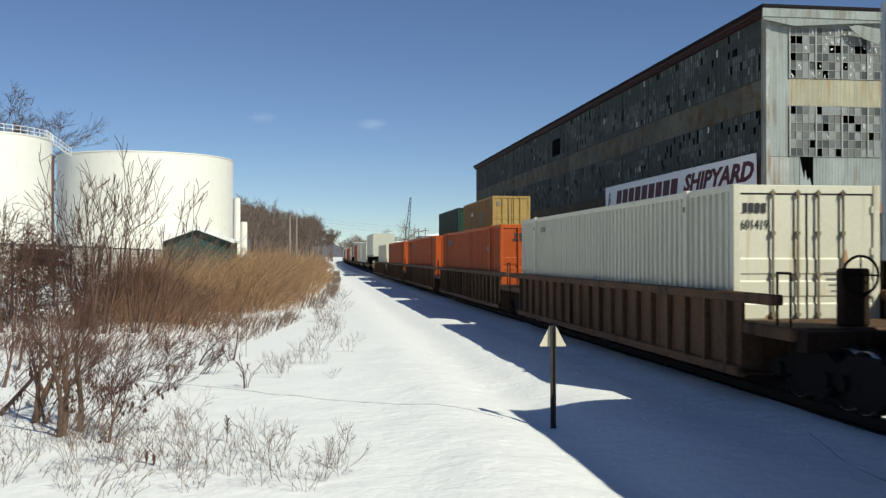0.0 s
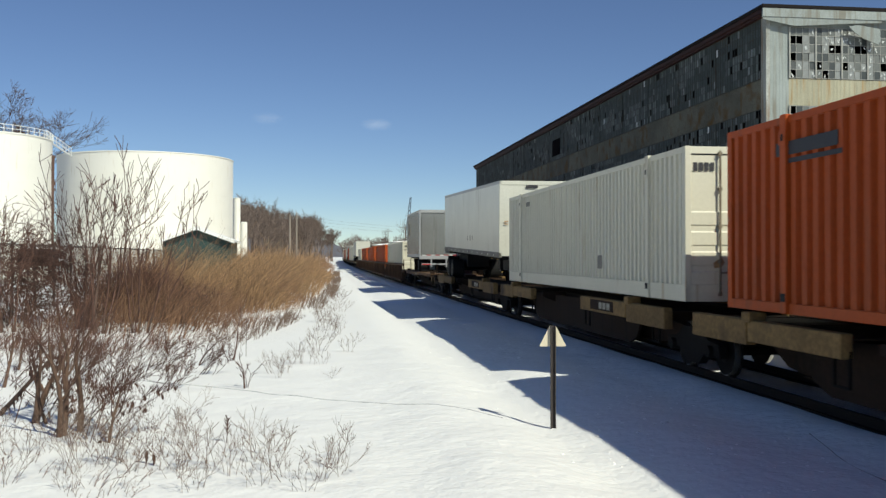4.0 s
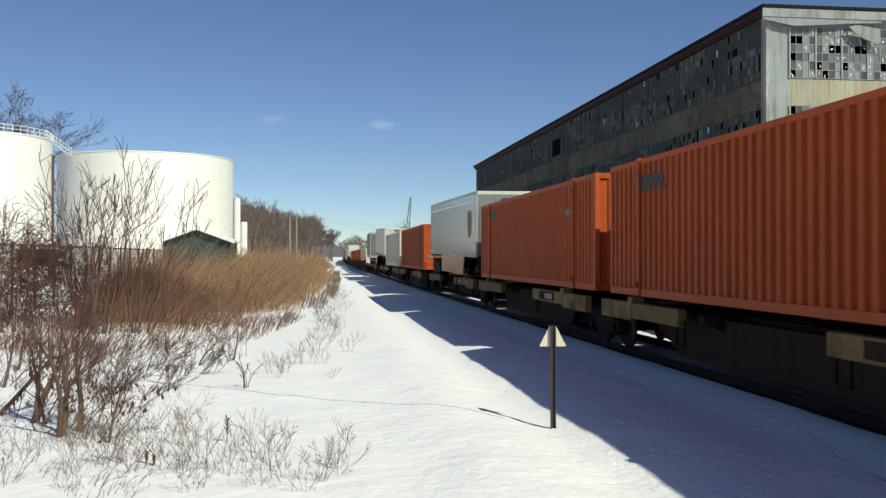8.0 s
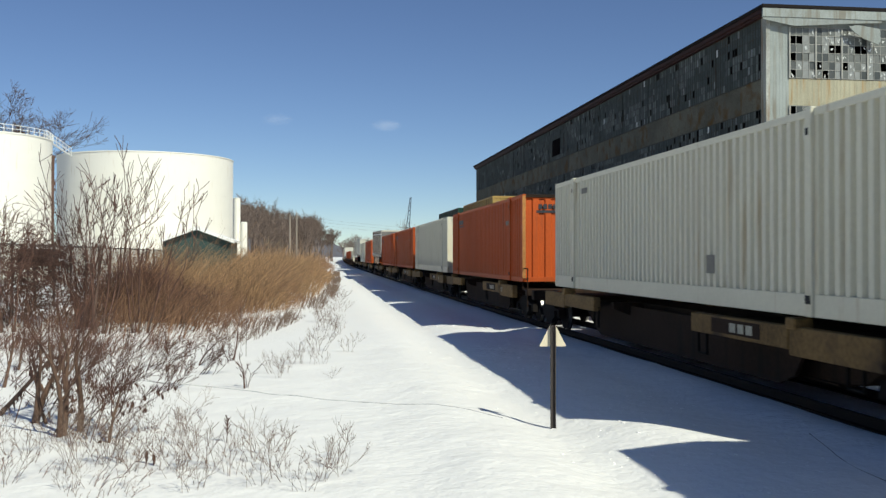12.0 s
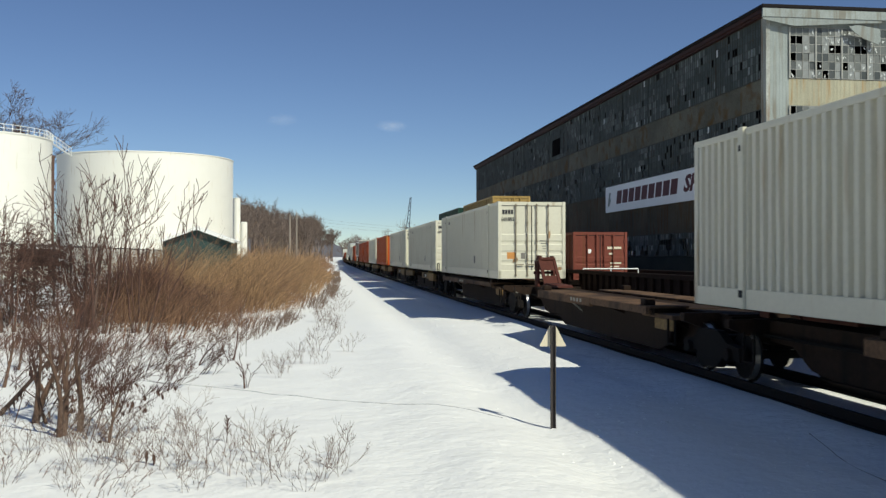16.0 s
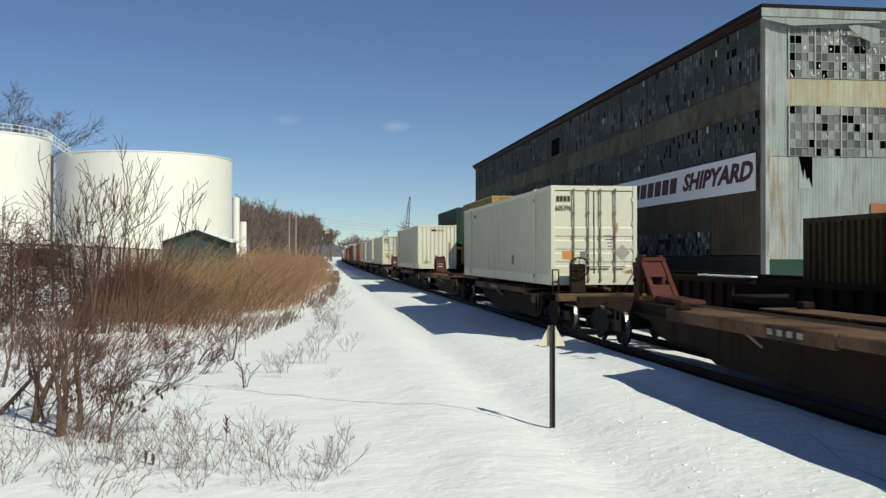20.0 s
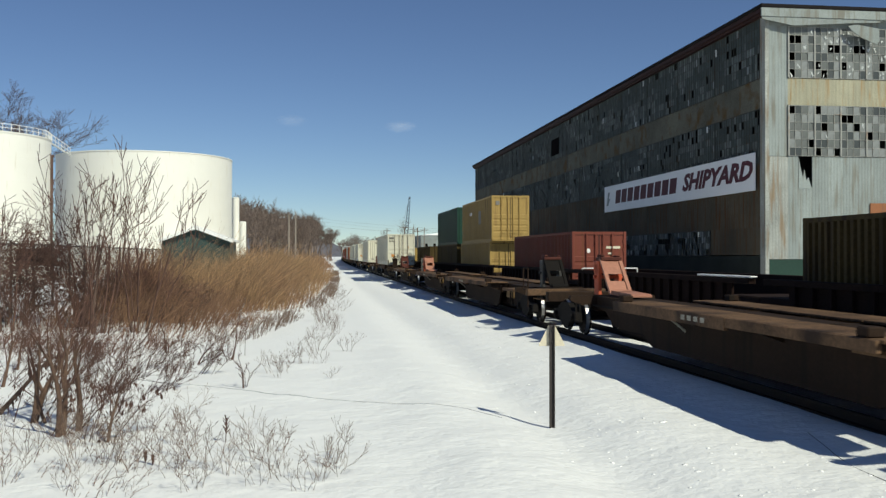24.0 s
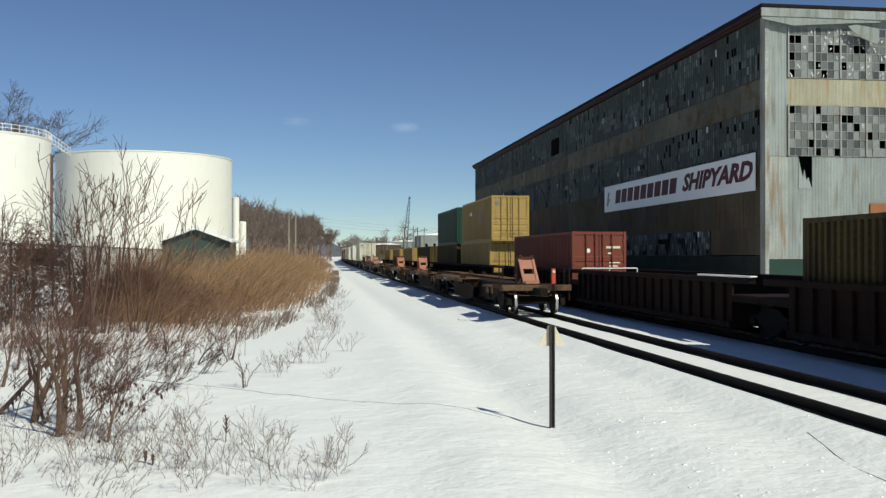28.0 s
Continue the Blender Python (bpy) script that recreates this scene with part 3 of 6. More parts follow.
for i in range(9):
    y = 82.6 - i * 1.62
    q = prism([(y - 0.18, 6.8), (y - 1.5, 6.8), (y - 1.78, 7.95), (y - 0.46, 7.95)], "x", BX - 0.205, BX - 0.192)
    part("letter_bar", q, M["sign_red"], board, "dark slanted letter block")
part("emblem", prism([(84.9, 6.7), (84.5, 7.9), (84.0, 7.9), (84.3, 7.3), (83.9, 7.3), (84.5, 6.7)], "x", BX - 0.205, BX - 0.192), M["clad"], board, "small grey slanted emblem")

# ---------------------------------------------------------------- containers
moving = []            # things of the train, with their place along it


def rides(ob, s, z=0.0, aside=0.0, tilt=0.0):
    """Sets a thing on the train: its place along it, height, sideways offset and tilt."""
    moving.append((ob, s, z, aside, tilt))
    ob.matrix_world = on_track(s + travelled(0), z, aside) @ pose(0, 0, 0, tilt)
    return ob


def door_end(box_ob, y, w, h, paint, rust):
    """Two ribbed door leaves with four lock bars, facing -y."""
    for sx in (-1, 1):
        x0, x1 = (0.02, w / 2 - 0.12) if sx > 0 else (-w / 2 + 0.12, -0.02)
        prof = [(y + 0.03, 0.112), (y + 0.03, h - 0.14), (y - 0.02, h - 0.14)]
        k = 4
        step = (0.62 * h - 0.3) / k
        for i in range(k - 1, -1, -1):
            z = 0.24 + step * (i + 0.5)
            prof += [(y - 0.02, z + step * 0.38), (y - 0.038, z + step * 0.3), (y - 0.038, z - step * 0.3), (y - 0.02, z - step * 0.38)]
        leaf = prism(prof + [(y - 0.02, 0.112)], "x", x0, x1)
        d = part("door", leaf, paint, box_ob)
        for f in ((0.14, 0.52) if sx > 0 else (0.48, 0.86)):
            x = x0 + (x1 - x0) * f
            rod = bmesh.new()
            tube(rod, (x, y - 0.085, 0.1), (x, y - 0.085, h - 0.08), 0.021, sides=6)
            for z in (0.14, 0.75, 1.4, 2.1, h - 0.14):
                box(rod, x - 0.034, y - 0.105, z - 0.03, x + 0.034, y - 0.045, z + 0.03)
            part("lock_bar", rod, rust, d, "rusty locking bar")
            han = boxes((x - 0.02, y - 0.12, 0.52, x + 0.3, y - 0.1, 0.555))
            part("handle", han, rust, d)
        for z in (0.45, 1.1, 1.8, h - 0.4):
            xe = w / 2 - 0.1 if sx > 0 else -w / 2 + 0.1
            part("hinge", boxes((xe - 0.05, y - 0.055, z - 0.06, xe + 0.05, y + 0.01, z + 0.06)), paint, d)
    part("gasket", boxes((-0.018, y - 0.025, 0.16, 0.018, y + 0.02, h - 0.14)), M["black"], box_ob)
    for x in (-w / 2 + 0.095, w / 2 - 0.12):
        part("gasket", boxes((x, y - 0.026, 0.112, x + 0.024, y + 0.02, h - 0.14)), M["black"], box_ob)
    part("gasket", boxes((-w / 2 + 0.12, y - 0.027, h - 0.16, w / 2 - 0.12, y + 0.02, h - 0.136)), M["black"], box_ob)
    if paint is M["white_box"]:
        # rust run where the lock gear rubs
        for x, z, a, b in ((0.62, 1.5, 0.11, 0.34), (-0.72, 0.62, 0.2, 0.2), (0.95, 0.3, 0.24, 0.16), (-0.3, 0.2, 0.3, 0.1)):
            q = prism([(x, z), (x + a * 0.7, z + b * 0.1), (x + a, z + b * 0.55), (x + a * 0.75, z + b), (x + a * 0.3, z + b * 0.8), (x - a * 0.1, z + b * 0.5)], "y", y - 0.0415, y - 0.039)
            part("rust_stain", q, M["rust_patch"], box_ob, "brown rust stain")


def container(label, length, width, h, paint, end="door", inset=1.98, pitch=0.26, end_paint=None, skirt=0.16, group="containers on the moving train"):
    """A steel freight container, its near end facing -y at y = 0, its far end at y = length."""
    ob = tagged(base("freight_container"), label, "container", group)
    ep = end_paint or paint
    hw = width / 2
    part("floor_frame", boxes((-hw, 0.0, 0.0, hw, length, skirt), bevel=0.01), paint, ob)
    part("roof", boxes((-hw + 0.02, 0.03, h - 0.05, hw - 0.02, length - 0.03, h - 0.012)), paint, ob)
    for sx in (-1, 1):
        w = corrugated("side_wall", length - 0.2, h - skirt - 0.1, pitch, 0.07, 0.02, paint, ob)
        w.matrix_basis = pose(-hw + 0.076, 0.1, skirt) if sx < 0 else pose(hw - 0.076, length - 0.1, skirt, 0, 0, 180)
        part("top_rail", boxes((sx * hw - 0.06 if sx > 0 else sx * hw, 0.05, h - 0.11, sx * hw if sx > 0 else sx * hw + 0.06, length - 0.05, h), bevel=0.008), paint, ob)
        for y in (0.0, length - 0.16):
            part("corner_post", boxes((sx * hw - 0.12 if sx > 0 else sx * hw - 0.004, y, 0.0, sx * hw + 0.004 if sx > 0 else sx * hw + 0.12, y + 0.16, h + 0.006), bevel=0.01), ep, ob)
        if inset:
            for y in (inset, length - inset):
                q = boxes((sx * hw - 0.05, y - 0.09, 0.0, sx * hw + 0.05, y + 0.09, h + 0.02), bevel=0.01)
                box(q, sx * hw - 0.06, y - 0.1, h - 0.42, sx * hw + 0.06, y + 0.1, h - 0.22)
                part("lifting_post", q, paint, ob)
                part("lifting_slot", boxes((sx * hw - 0.066, y - 0.035, h - 0.37, sx * hw + 0.066, y + 0.035, h - 0.27)), M["black"], ob)
                part("twistlock_slot", boxes((sx * hw - 0.056, y - 0.07, 0.18, sx * hw + 0.056, y + 0.07, 0.3)), M["black"], ob)
    for y in (0.02, length - 0.1):
        part("header", boxes((-hw + 0.1, y, h - 0.14, hw - 0.1, y + 0.08, h), bevel=0.008), ep, ob)
        part("sill", boxes((-hw + 0.1, y - 0.01, 0.0, hw - 0.1, y + 0.08, 0.11), bevel=0.008), ep, ob)
    far = corrugated("end_wall", width - 0.24, h - 0.25, 0.3, 0.04, 0.02, paint, ob)
    far.matrix_basis = pose(-hw + 0.12, length - 0.06, 0.112, 0, 0, -90)
    if end == "door":
        door_end(ob, 0.06, width, h, ep, M["lock"] if ep is M["white_box"] else ep)
    else:
        nr = corrugated("end_wall", width - 0.24, h - 0.25, 0.27 if end == "ribs" else 0.43, 0.045, 0.02, ep, ob)
        nr.matrix_basis = pose(hw - 0.12, 0.07, 0.112, 0, 0, 90)
    return ob


M["orange_scuff"] = mat("scuffed tan-orange steel", (0.34, 0.15, 0.035), 0.7, vary=0.4, second=(0.2, 0.06, 0.02), amount=0.4, streak=True)
M["ink_faded"] = mat("faded grey lettering", (0.16, 0.15, 0.13), 0.7, bump=0)
M["orange_sticker"] = mat("weathered orange label", (0.5, 0.22, 0.05), 0.6, bump=0)
M["rust_patch"] = mat("brown rust stain", (0.33, 0.2, 0.1), 0.8, vary=0.4)
M["stencil"] = mat("pale stencil paint", (0.33, 0.31, 0.25), 0.7, vary=0.4, bump=0)
M["deck"] = mat("dusty tan deck plank", (0.115, 0.067, 0.037), 0.85, vary=0.6, big=0.8, second=(0.03, 0.018, 0.012), amount=0.62, spec=0.2)
M["lock"] = mat("rusty locking gear", (0.17, 0.14, 0.095), 0.65, second=(0.07, 0.04, 0.025), amount=0.6)

W53, L53, H53 = 2.59, 16.15, 2.90


# ---------------------------------------------------------------- rail trucks and cars
def wheel_pair(parent, y, far=False):
    ax = base("wheel_pair")
    ax.parent = parent
    ax.matrix_basis = pose(0, y, 0.44)
    bm = bmesh.new()
    tube(bm, (-1.0, 0, 0), (1.0, 0, 0), 0.08, sides=8)
    part("axle", bm, M["truck_steel"], ax)
    for sx in (-1, 1):
        bm = bmesh.new()
        tube(bm, (sx * 0.68, 0, 0), (sx * 0.71, 0, 0), 0.47, sides=20)
        tube(bm, (sx * 0.71, 0, 0), (sx * 0.82, 0, 0), 0.425, sides=20)
        tube(bm, (sx * 0.82, 0, 0), (sx * 0.84, 0, 0), 0.2, 0.17, sides=12)
        w = part("wheel", bm, M["truck_steel"], ax)
        if far:
            continue
        bm = bmesh.new()
        tube(bm, (sx * 0.716, 0, 0), (sx * 0.815, 0, 0), 0.432, sides=20)
        w.data.materials.append(M["wheel_rim"])
        part("tread", bm, M["wheel_rim"], ax, "bright worn tread")
    return ax


def truck(parent, y, far=False):
    """A two-axle freight truck under a car, at y."""
    for sx in (-1, 1):
        pts = [(y - 1.25, 0.34), (y - 1.2, 0.58), (y - 0.75, 0.62), (y - 0.35, 0.82), (y + 0.35, 0.82), (y + 0.75, 0.62), (y + 1.2, 0.58), (y + 1.25, 0.34),
               (y + 0.62, 0.4), (y + 0.3, 0.16), (y - 0.3, 0.16), (y - 0.62, 0.4)]
        a, b = sorted((sx * 0.92, sx * 1.08))
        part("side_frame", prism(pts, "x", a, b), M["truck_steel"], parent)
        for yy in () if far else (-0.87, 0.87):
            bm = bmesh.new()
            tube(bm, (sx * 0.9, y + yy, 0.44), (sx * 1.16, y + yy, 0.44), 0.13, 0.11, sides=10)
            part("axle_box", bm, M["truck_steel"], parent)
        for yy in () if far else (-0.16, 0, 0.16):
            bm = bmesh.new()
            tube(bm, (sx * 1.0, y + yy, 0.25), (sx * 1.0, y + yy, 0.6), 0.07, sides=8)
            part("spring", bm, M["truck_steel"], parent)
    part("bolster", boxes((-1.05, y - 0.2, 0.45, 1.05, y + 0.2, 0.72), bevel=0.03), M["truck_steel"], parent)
    return [wheel_pair(parent, y - 0.87, far), wheel_pair(parent, y + 0.87, far)]


turning = []


def hitch(parent, y, z, paint, face, skid=1.6):
    """A trailer hitch: a braced post under a forked jaw, a long plate that leans down towards -y, and a flat skid before it."""
    bm = boxes((-0.34, y + 0.02, z, -0.24, y + 0.4, z + 0.86), (0.24, y + 0.02, z, 0.34, y + 0.4, z + 0.86), (-0.34, y + 0.0, z + 0.6, 0.34, y + 0.46, z + 0.94), bevel=0.015)
    part("hitch_post", bm, paint, parent, "upright trailer hitch post")
    jaw = boxes((-0.3, y - 0.1, z + 0.945, 0.3, y + 0.42, z + 1.05), (-0.28, y - 0.02, z + 1.05, -0.16, y + 0.36, z + 1.12), (0.16, y + 0.0, z + 1.05, 0.28, y + 0.3, z + 1.1), bevel=0.02)
    part("hitch_jaw", jaw, M["hitch_dark"], parent, "dark red forked hitch jaw")
    for x0, x1 in ((-0.31, -0.21), (0.21, 0.31)):
        q = prism([(y + 0.05, z + 1.0), (y - 0.04, z + 1.0), (y - 1.02, z + 0.05), (y - 0.88, z + 0.05)], "x", x0, x1)
        part("hitch_brace", q, face, parent, "sloping scuffed hitch brace")
    for f0, f1 in ((0.0, 0.42), (0.62, 0.97)):
        q = prism([(y + 0.02 - 0.96 * f0, z + 0.98 - 0.93 * f0), (y - 0.02 - 0.96 * f0, z + 0.98 - 0.93 * f0), (y - 0.02 - 0.96 * f1, z + 0.98 - 0.93 * f1), (y + 0.02 - 0.96 * f1, z + 0.98 - 0.93 * f1)], "x", -0.2, 0.2)
        part("hitch_web", q, face, parent)
    part("hitch_skid", prism([(y - 0.9, z + 0.04), (y - 0.9, z + 0.16), (y - 0.9 - skid, z + 0.12), (y - 1.0 - skid, z + 0.08), (y - 1.0 - skid, z + 0.04)], "x", -0.26, 0.26), face, parent, "flat scuffed hitch skid")
    part("hitch_pin", tubes(((-0.42, y + 0.2, z + 0.5), (0.42, y + 0.2, z + 0.5), 0.05), sides=8), paint, parent)


def spine_platform(parent, y0, y1, with_hitch, black=False, deep=False, start=2.3, clear=False):
    """One platform of a spine car between two trucks: a deep narrow spine with brackets, and side decks or sills."""
    L = y1 - y0
    spine = [(y0 + 0.4, 1.02), (y0 + 0.4, 0.72), (y0 + 1.9, 0.66), (y0 + 2.5, 0.34), (y0 + 3.1, 0.27), (y1 - 3.1, 0.27), (y1 - 2.5, 0.34), (y1 - 1.9, 0.66), (y1 - 0.4, 0.72), (y1 - 0.4, 1.02)]
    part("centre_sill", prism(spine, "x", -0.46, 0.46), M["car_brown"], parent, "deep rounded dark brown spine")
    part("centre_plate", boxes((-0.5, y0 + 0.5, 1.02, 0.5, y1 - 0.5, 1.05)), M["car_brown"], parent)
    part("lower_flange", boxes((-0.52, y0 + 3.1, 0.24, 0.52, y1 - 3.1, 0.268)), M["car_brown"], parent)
    d0, d1 = y0 + start, y1 - (5.4 if with_hitch else 1.2)
    span = d1 - d0
    bearers = [y0 + 1.0, d0 + 0.3, d0 + span * 0.35, d0 + span * 0.68, d1 - 0.3, y1 - 1.0] if deep else [y0 + 1.0, y0 + 3.0, y0 + L * 0.36, y0 + L * 0.64, y1 - 3.0, y1 - 1.0]
    for yy in bearers:
        part("cross_bearer", prism([(-1.2, 1.06), (1.2, 1.06), (1.2, 0.92), (0.42, 0.62), (-0.42, 0.62), (-1.2, 0.92)], "y", yy - 0.1, yy + 0.1), M["car_brown"], parent)
    for sx in (-1, 1) if deep else ():
        a, b = sorted((sx * 0.52, sx * 1.36))
        cuts = [d0, d0 + span * 0.34, d0 + span * 0.7, d1]
        for q0, q1 in zip(cuts, cuts[1:]):
            part("deck_plank", boxes((a, q0 + 0.015, 1.075, b, q1 - 0.015, 1.12), bevel=0.01), M["deck"], parent, "dusty scuffed tan deck plank")
        a, b = sorted((sx * 1.34, sx * 1.42))
        for q0, q1, z in ((d0 + 0.1, d0 + span * 0.42, 0.95), (d0 + span * 0.42 + 0.03, d1 - 0.1, 0.9)):
            part("edge_channel", boxes((a, q0, z, b, q1, 1.115), bevel=0.01), M["deck"], parent, "scuffed tan edge channel")
        for yy in (d0 + 0.5, d1 - 0.5):
            a, b = sorted((sx * 1.12, sx * 1.36))
            part("container_seat", boxes((a, yy - 0.14, 1.12, b, yy + 0.14, 1.26), bevel=0.02), M["car_brown"], parent)
        # low end boards beside the trucks
        a, b = sorted((sx * 0.7, sx * 1.2))
        part("end_board", boxes((a, y0 + 1.5, 0.88, b, y0 + 3.3, 0.97), bevel=0.01), M["deck"], parent, "tan board beside the truck")
        a, b = sorted((sx * 1.12, sx * 1.2))
        part("end_apron", boxes((a, y0 + 1.5, 0.66, b, y0 + 2.5, 0.88), bevel=0.01), M["car_tan"], parent, "worn tan apron plate")
        part("slant_bar", tubes(((sx * 0.5, d1 - 3.0, 0.35), (sx * 1.1, d1 - 2.7, 0.92), 0.025), sides=6), M["stencil"], parent, "pale slanting release bar")
    for sx in () if deep else (-1, 1):
        a, b = sorted((sx * 1.18, sx * 1.36))
        for q0, q1, z in ((y0 + 0.7, y0 + 3.0, 0.72), (y0 + 3.05, y0 + 6.6, 0.8), (y1 - 5.6, y1 - 2.9, 0.8), (y1 - 2.85, y1 - 0.7, 0.74)):
            part("side_sill", boxes((a, q0, z, b, q1, 1.14), bevel=0.015), M["car_tan"], parent, "worn tan side sill")
        c, d = sorted((sx * 1.36, sx * 1.366))
        part("dark_panel", boxes((c, y0 + 3.9, 0.86, d, y0 + 5.7, 1.1)), M["car_brown"], parent, "dark number panel")
        a, b = sorted((sx * 0.5, sx * 1.18))
        part("deck_plate", boxes((a, y0 + 0.7, 1.04, b, y0 + (3.0 if clear else 6.6), 1.07)), M["car_brown"], parent)
        part("deck_plate", boxes((a, y1 - 5.6, 1.04, b, y1 - 0.7, 1.07)), M["car_brown"], parent)
        for yy in (y0 + 2.9, y1 - 2.9):
            a, b = sorted((sx * 1.1, sx * 1.4))
            part("container_seat", boxes((a, yy - 0.14, 1.1, b, yy + 0.14, 1.27), bevel=0.02), M["car_tan"], parent)
    # added panels that block light and view, darkening the gap below the deck
    g0, g1 = (d0, d1 - (0.0 if with_hitch else 2.6)) if deep else (y0 + 3.4, y1 - 3.4)
    for sx in () if clear else (-1, 1):
        a, b = sorted((sx * 0.74, sx * 0.8))
        part("under_girder", prism([(g0, 0.98), (g0 + 0.5, 0.3), (g0 + 1.0, 0.13), (g1 - 1.0, 0.13), (g1 - 0.5, 0.3), (g1, 0.98)], "x", a, b), M["car_brown"], parent, "added dark panel shading the ground below the deck")
    mid = (y0 + y1) / 2
    part("brake_reservoir", tubes(((-0.6, mid - 0.9, 0.66), (-0.6, mid + 0.3, 0.66), 0.12), sides=12), M["truck_steel"], parent)
    part("brake_cylinder", tubes(((0.6, mid - 0.2, 0.66), (0.6, mid + 0.6, 0.66), 0.12), sides=12), M["truck_steel"], parent)
    for sx in (-1, 1):
        part("train_line_pipe", tubes(((sx * 0.6, y0 + 1.2, 0.8), (sx * 0.6, y1 - 1.2, 0.8), 0.03), sides=6), M["truck_steel"], parent)
        for yy in (y0 + 1.5, y1 - 1.9) if deep else (y0 + 1.5, y0 + 6.4, y1 - 5.4):
            part("step", boxes((sx * 1.22 - 0.02, yy - 0.2, 0.42, sx * 1.22 + 0.02, yy - 0.17, 0.9), (sx * 1.22 - 0.02, yy + 0.17, 0.42, sx * 1.22 + 0.02, yy + 0.2, 0.9), (sx * 1.22 - 0.02, yy - 0.2, 0.4, sx * 1.22 + 0.02, yy + 0.2, 0.43)), M["truck_steel"], parent)
    if deep:
        for k in range(4):
            part("lettering", boxes((-1.4235, d0 + span * 0.5 + 0.3 * k, 0.97, -1.4205, d0 + span * 0.5 + 0.3 * k + 0.17, 1.06)), M["stencil"], parent)
    else:
        for k in range(3):
            part("lettering", boxes((-1.372, y0 + 4.15 + 0.3 * k, 0.9, -1.368, y0 + 4.37 + 0.3 * k, 1.05)), M["stencil"], parent, "pale stencilled bar")
    if with_hitch:
        hitch(parent, y1 - 0.85, 1.06, M["hitch_dark"] if black else M["hitch"], M["hitch_pale"] if not black else M["hitch_dark"])


def brake_stand(parent, x, y, z):
    """A hand-brake wheel on an upright housing, facing -y."""
    part("brake_housing", boxes((x - 0.22, y, z, x + 0.22, y + 0.2, z + 0.85), bevel=0.03), M["car_brown"], parent)
    w = ring("brake_wheel", (x, y - 0.1, z + 0.75), 0.28, 0.022, M["truck_steel"], parent, "round hand-brake wheel")
    for dx, dz in ((0.28, 0), (0, 0.28)):
        part("spoke", tubes(((x - dx, y - 0.1, z + 0.75 - dz), (x + dx, y - 0.1, z + 0.75 + dz), 0.014), sides=5), M["truck_steel"], w)


def spine_car(label, s_near, pitches, hitches, end_hitch=None, deep=False, brake=False, start=2.3, clear=()):
    """An articulated spine car; s_near is its near end truck's place. Its own y = 0 is there."""
    ob = tagged(base("spine_car"), label, "railcar", "cars of the moving train")
    y = 0.0
    turning.append((s_near, truck(ob, 0.0, s_near > 60)))
    part("coupler", boxes((-0.16, -2.35, 0.72, 0.16, -0.5, 0.98), bevel=0.03), M["truck_steel"], ob)
    part("end_sill", boxes((-1.3, -1.35, 0.86, 1.3, -1.05, 1.08), bevel=0.02), M["deck"] if deep else M["car_brown"], ob)
    part("crossover_platform", boxes((-1.25, -1.05, 1.02, 1.25, -0.45, 1.07)), M["car_brown"], ob)
    part("brake_hose", polytube([(-1.1, -1.3, 0.78), (-0.6, -1.42, 0.7), (-0.1, -1.46, 0.7), (0.35, -1.42, 0.66), (0.55, -1.38, 0.72)], 0.013, 6), M["deck"] if deep else M["truck_steel"], ob)
    if brake:
        brake_stand(ob, -0.62, -1.0, 1.07)
    for x in (-1.25, 1.25):
        rail_ = bmesh.new()
        tube(rail_, (x, -1.2, 0.5), (x, -1.2, 1.75), 0.02, sides=6)
        tube(rail_, (x, -0.5, 1.05), (x, -0.5, 1.75), 0.02, sides=6)
        tube(rail_, (x, -1.2, 1.75), (x, -0.5, 1.75), 0.02, sides=6)
        tube(rail_, (x, -1.2, 1.4), (x, -0.5, 1.4), 0.016, sides=6)
        part("grab_rail", rail_, M["car_brown"], ob)
    if end_hitch:
        hitch(ob, 0.55, 1.06, M[end_hitch[0]], M[end_hitch[1]], 0.15)
    for i, p in enumerate(pitches):
        spine_platform(ob, y, y + p, hitches[i], hitches[i] == 2, deep, start if i == 0 else 2.3, i in clear)
        y += p
        turning.append((s_near + y, truck(ob, y, s_near > 60)))
    part("end_sill", boxes((-1.3, y + 1.05, 0.78, 1.3, y + 1.35, 1.08), bevel=0.02), M["car_brown"], ob)
    part("coupler", boxes((-0.16, y + 0.5, 0.72, 0.16, y + 2.0, 0.98), bevel=0.03), M["truck_steel"], ob)
    return rides(ob, s_near)


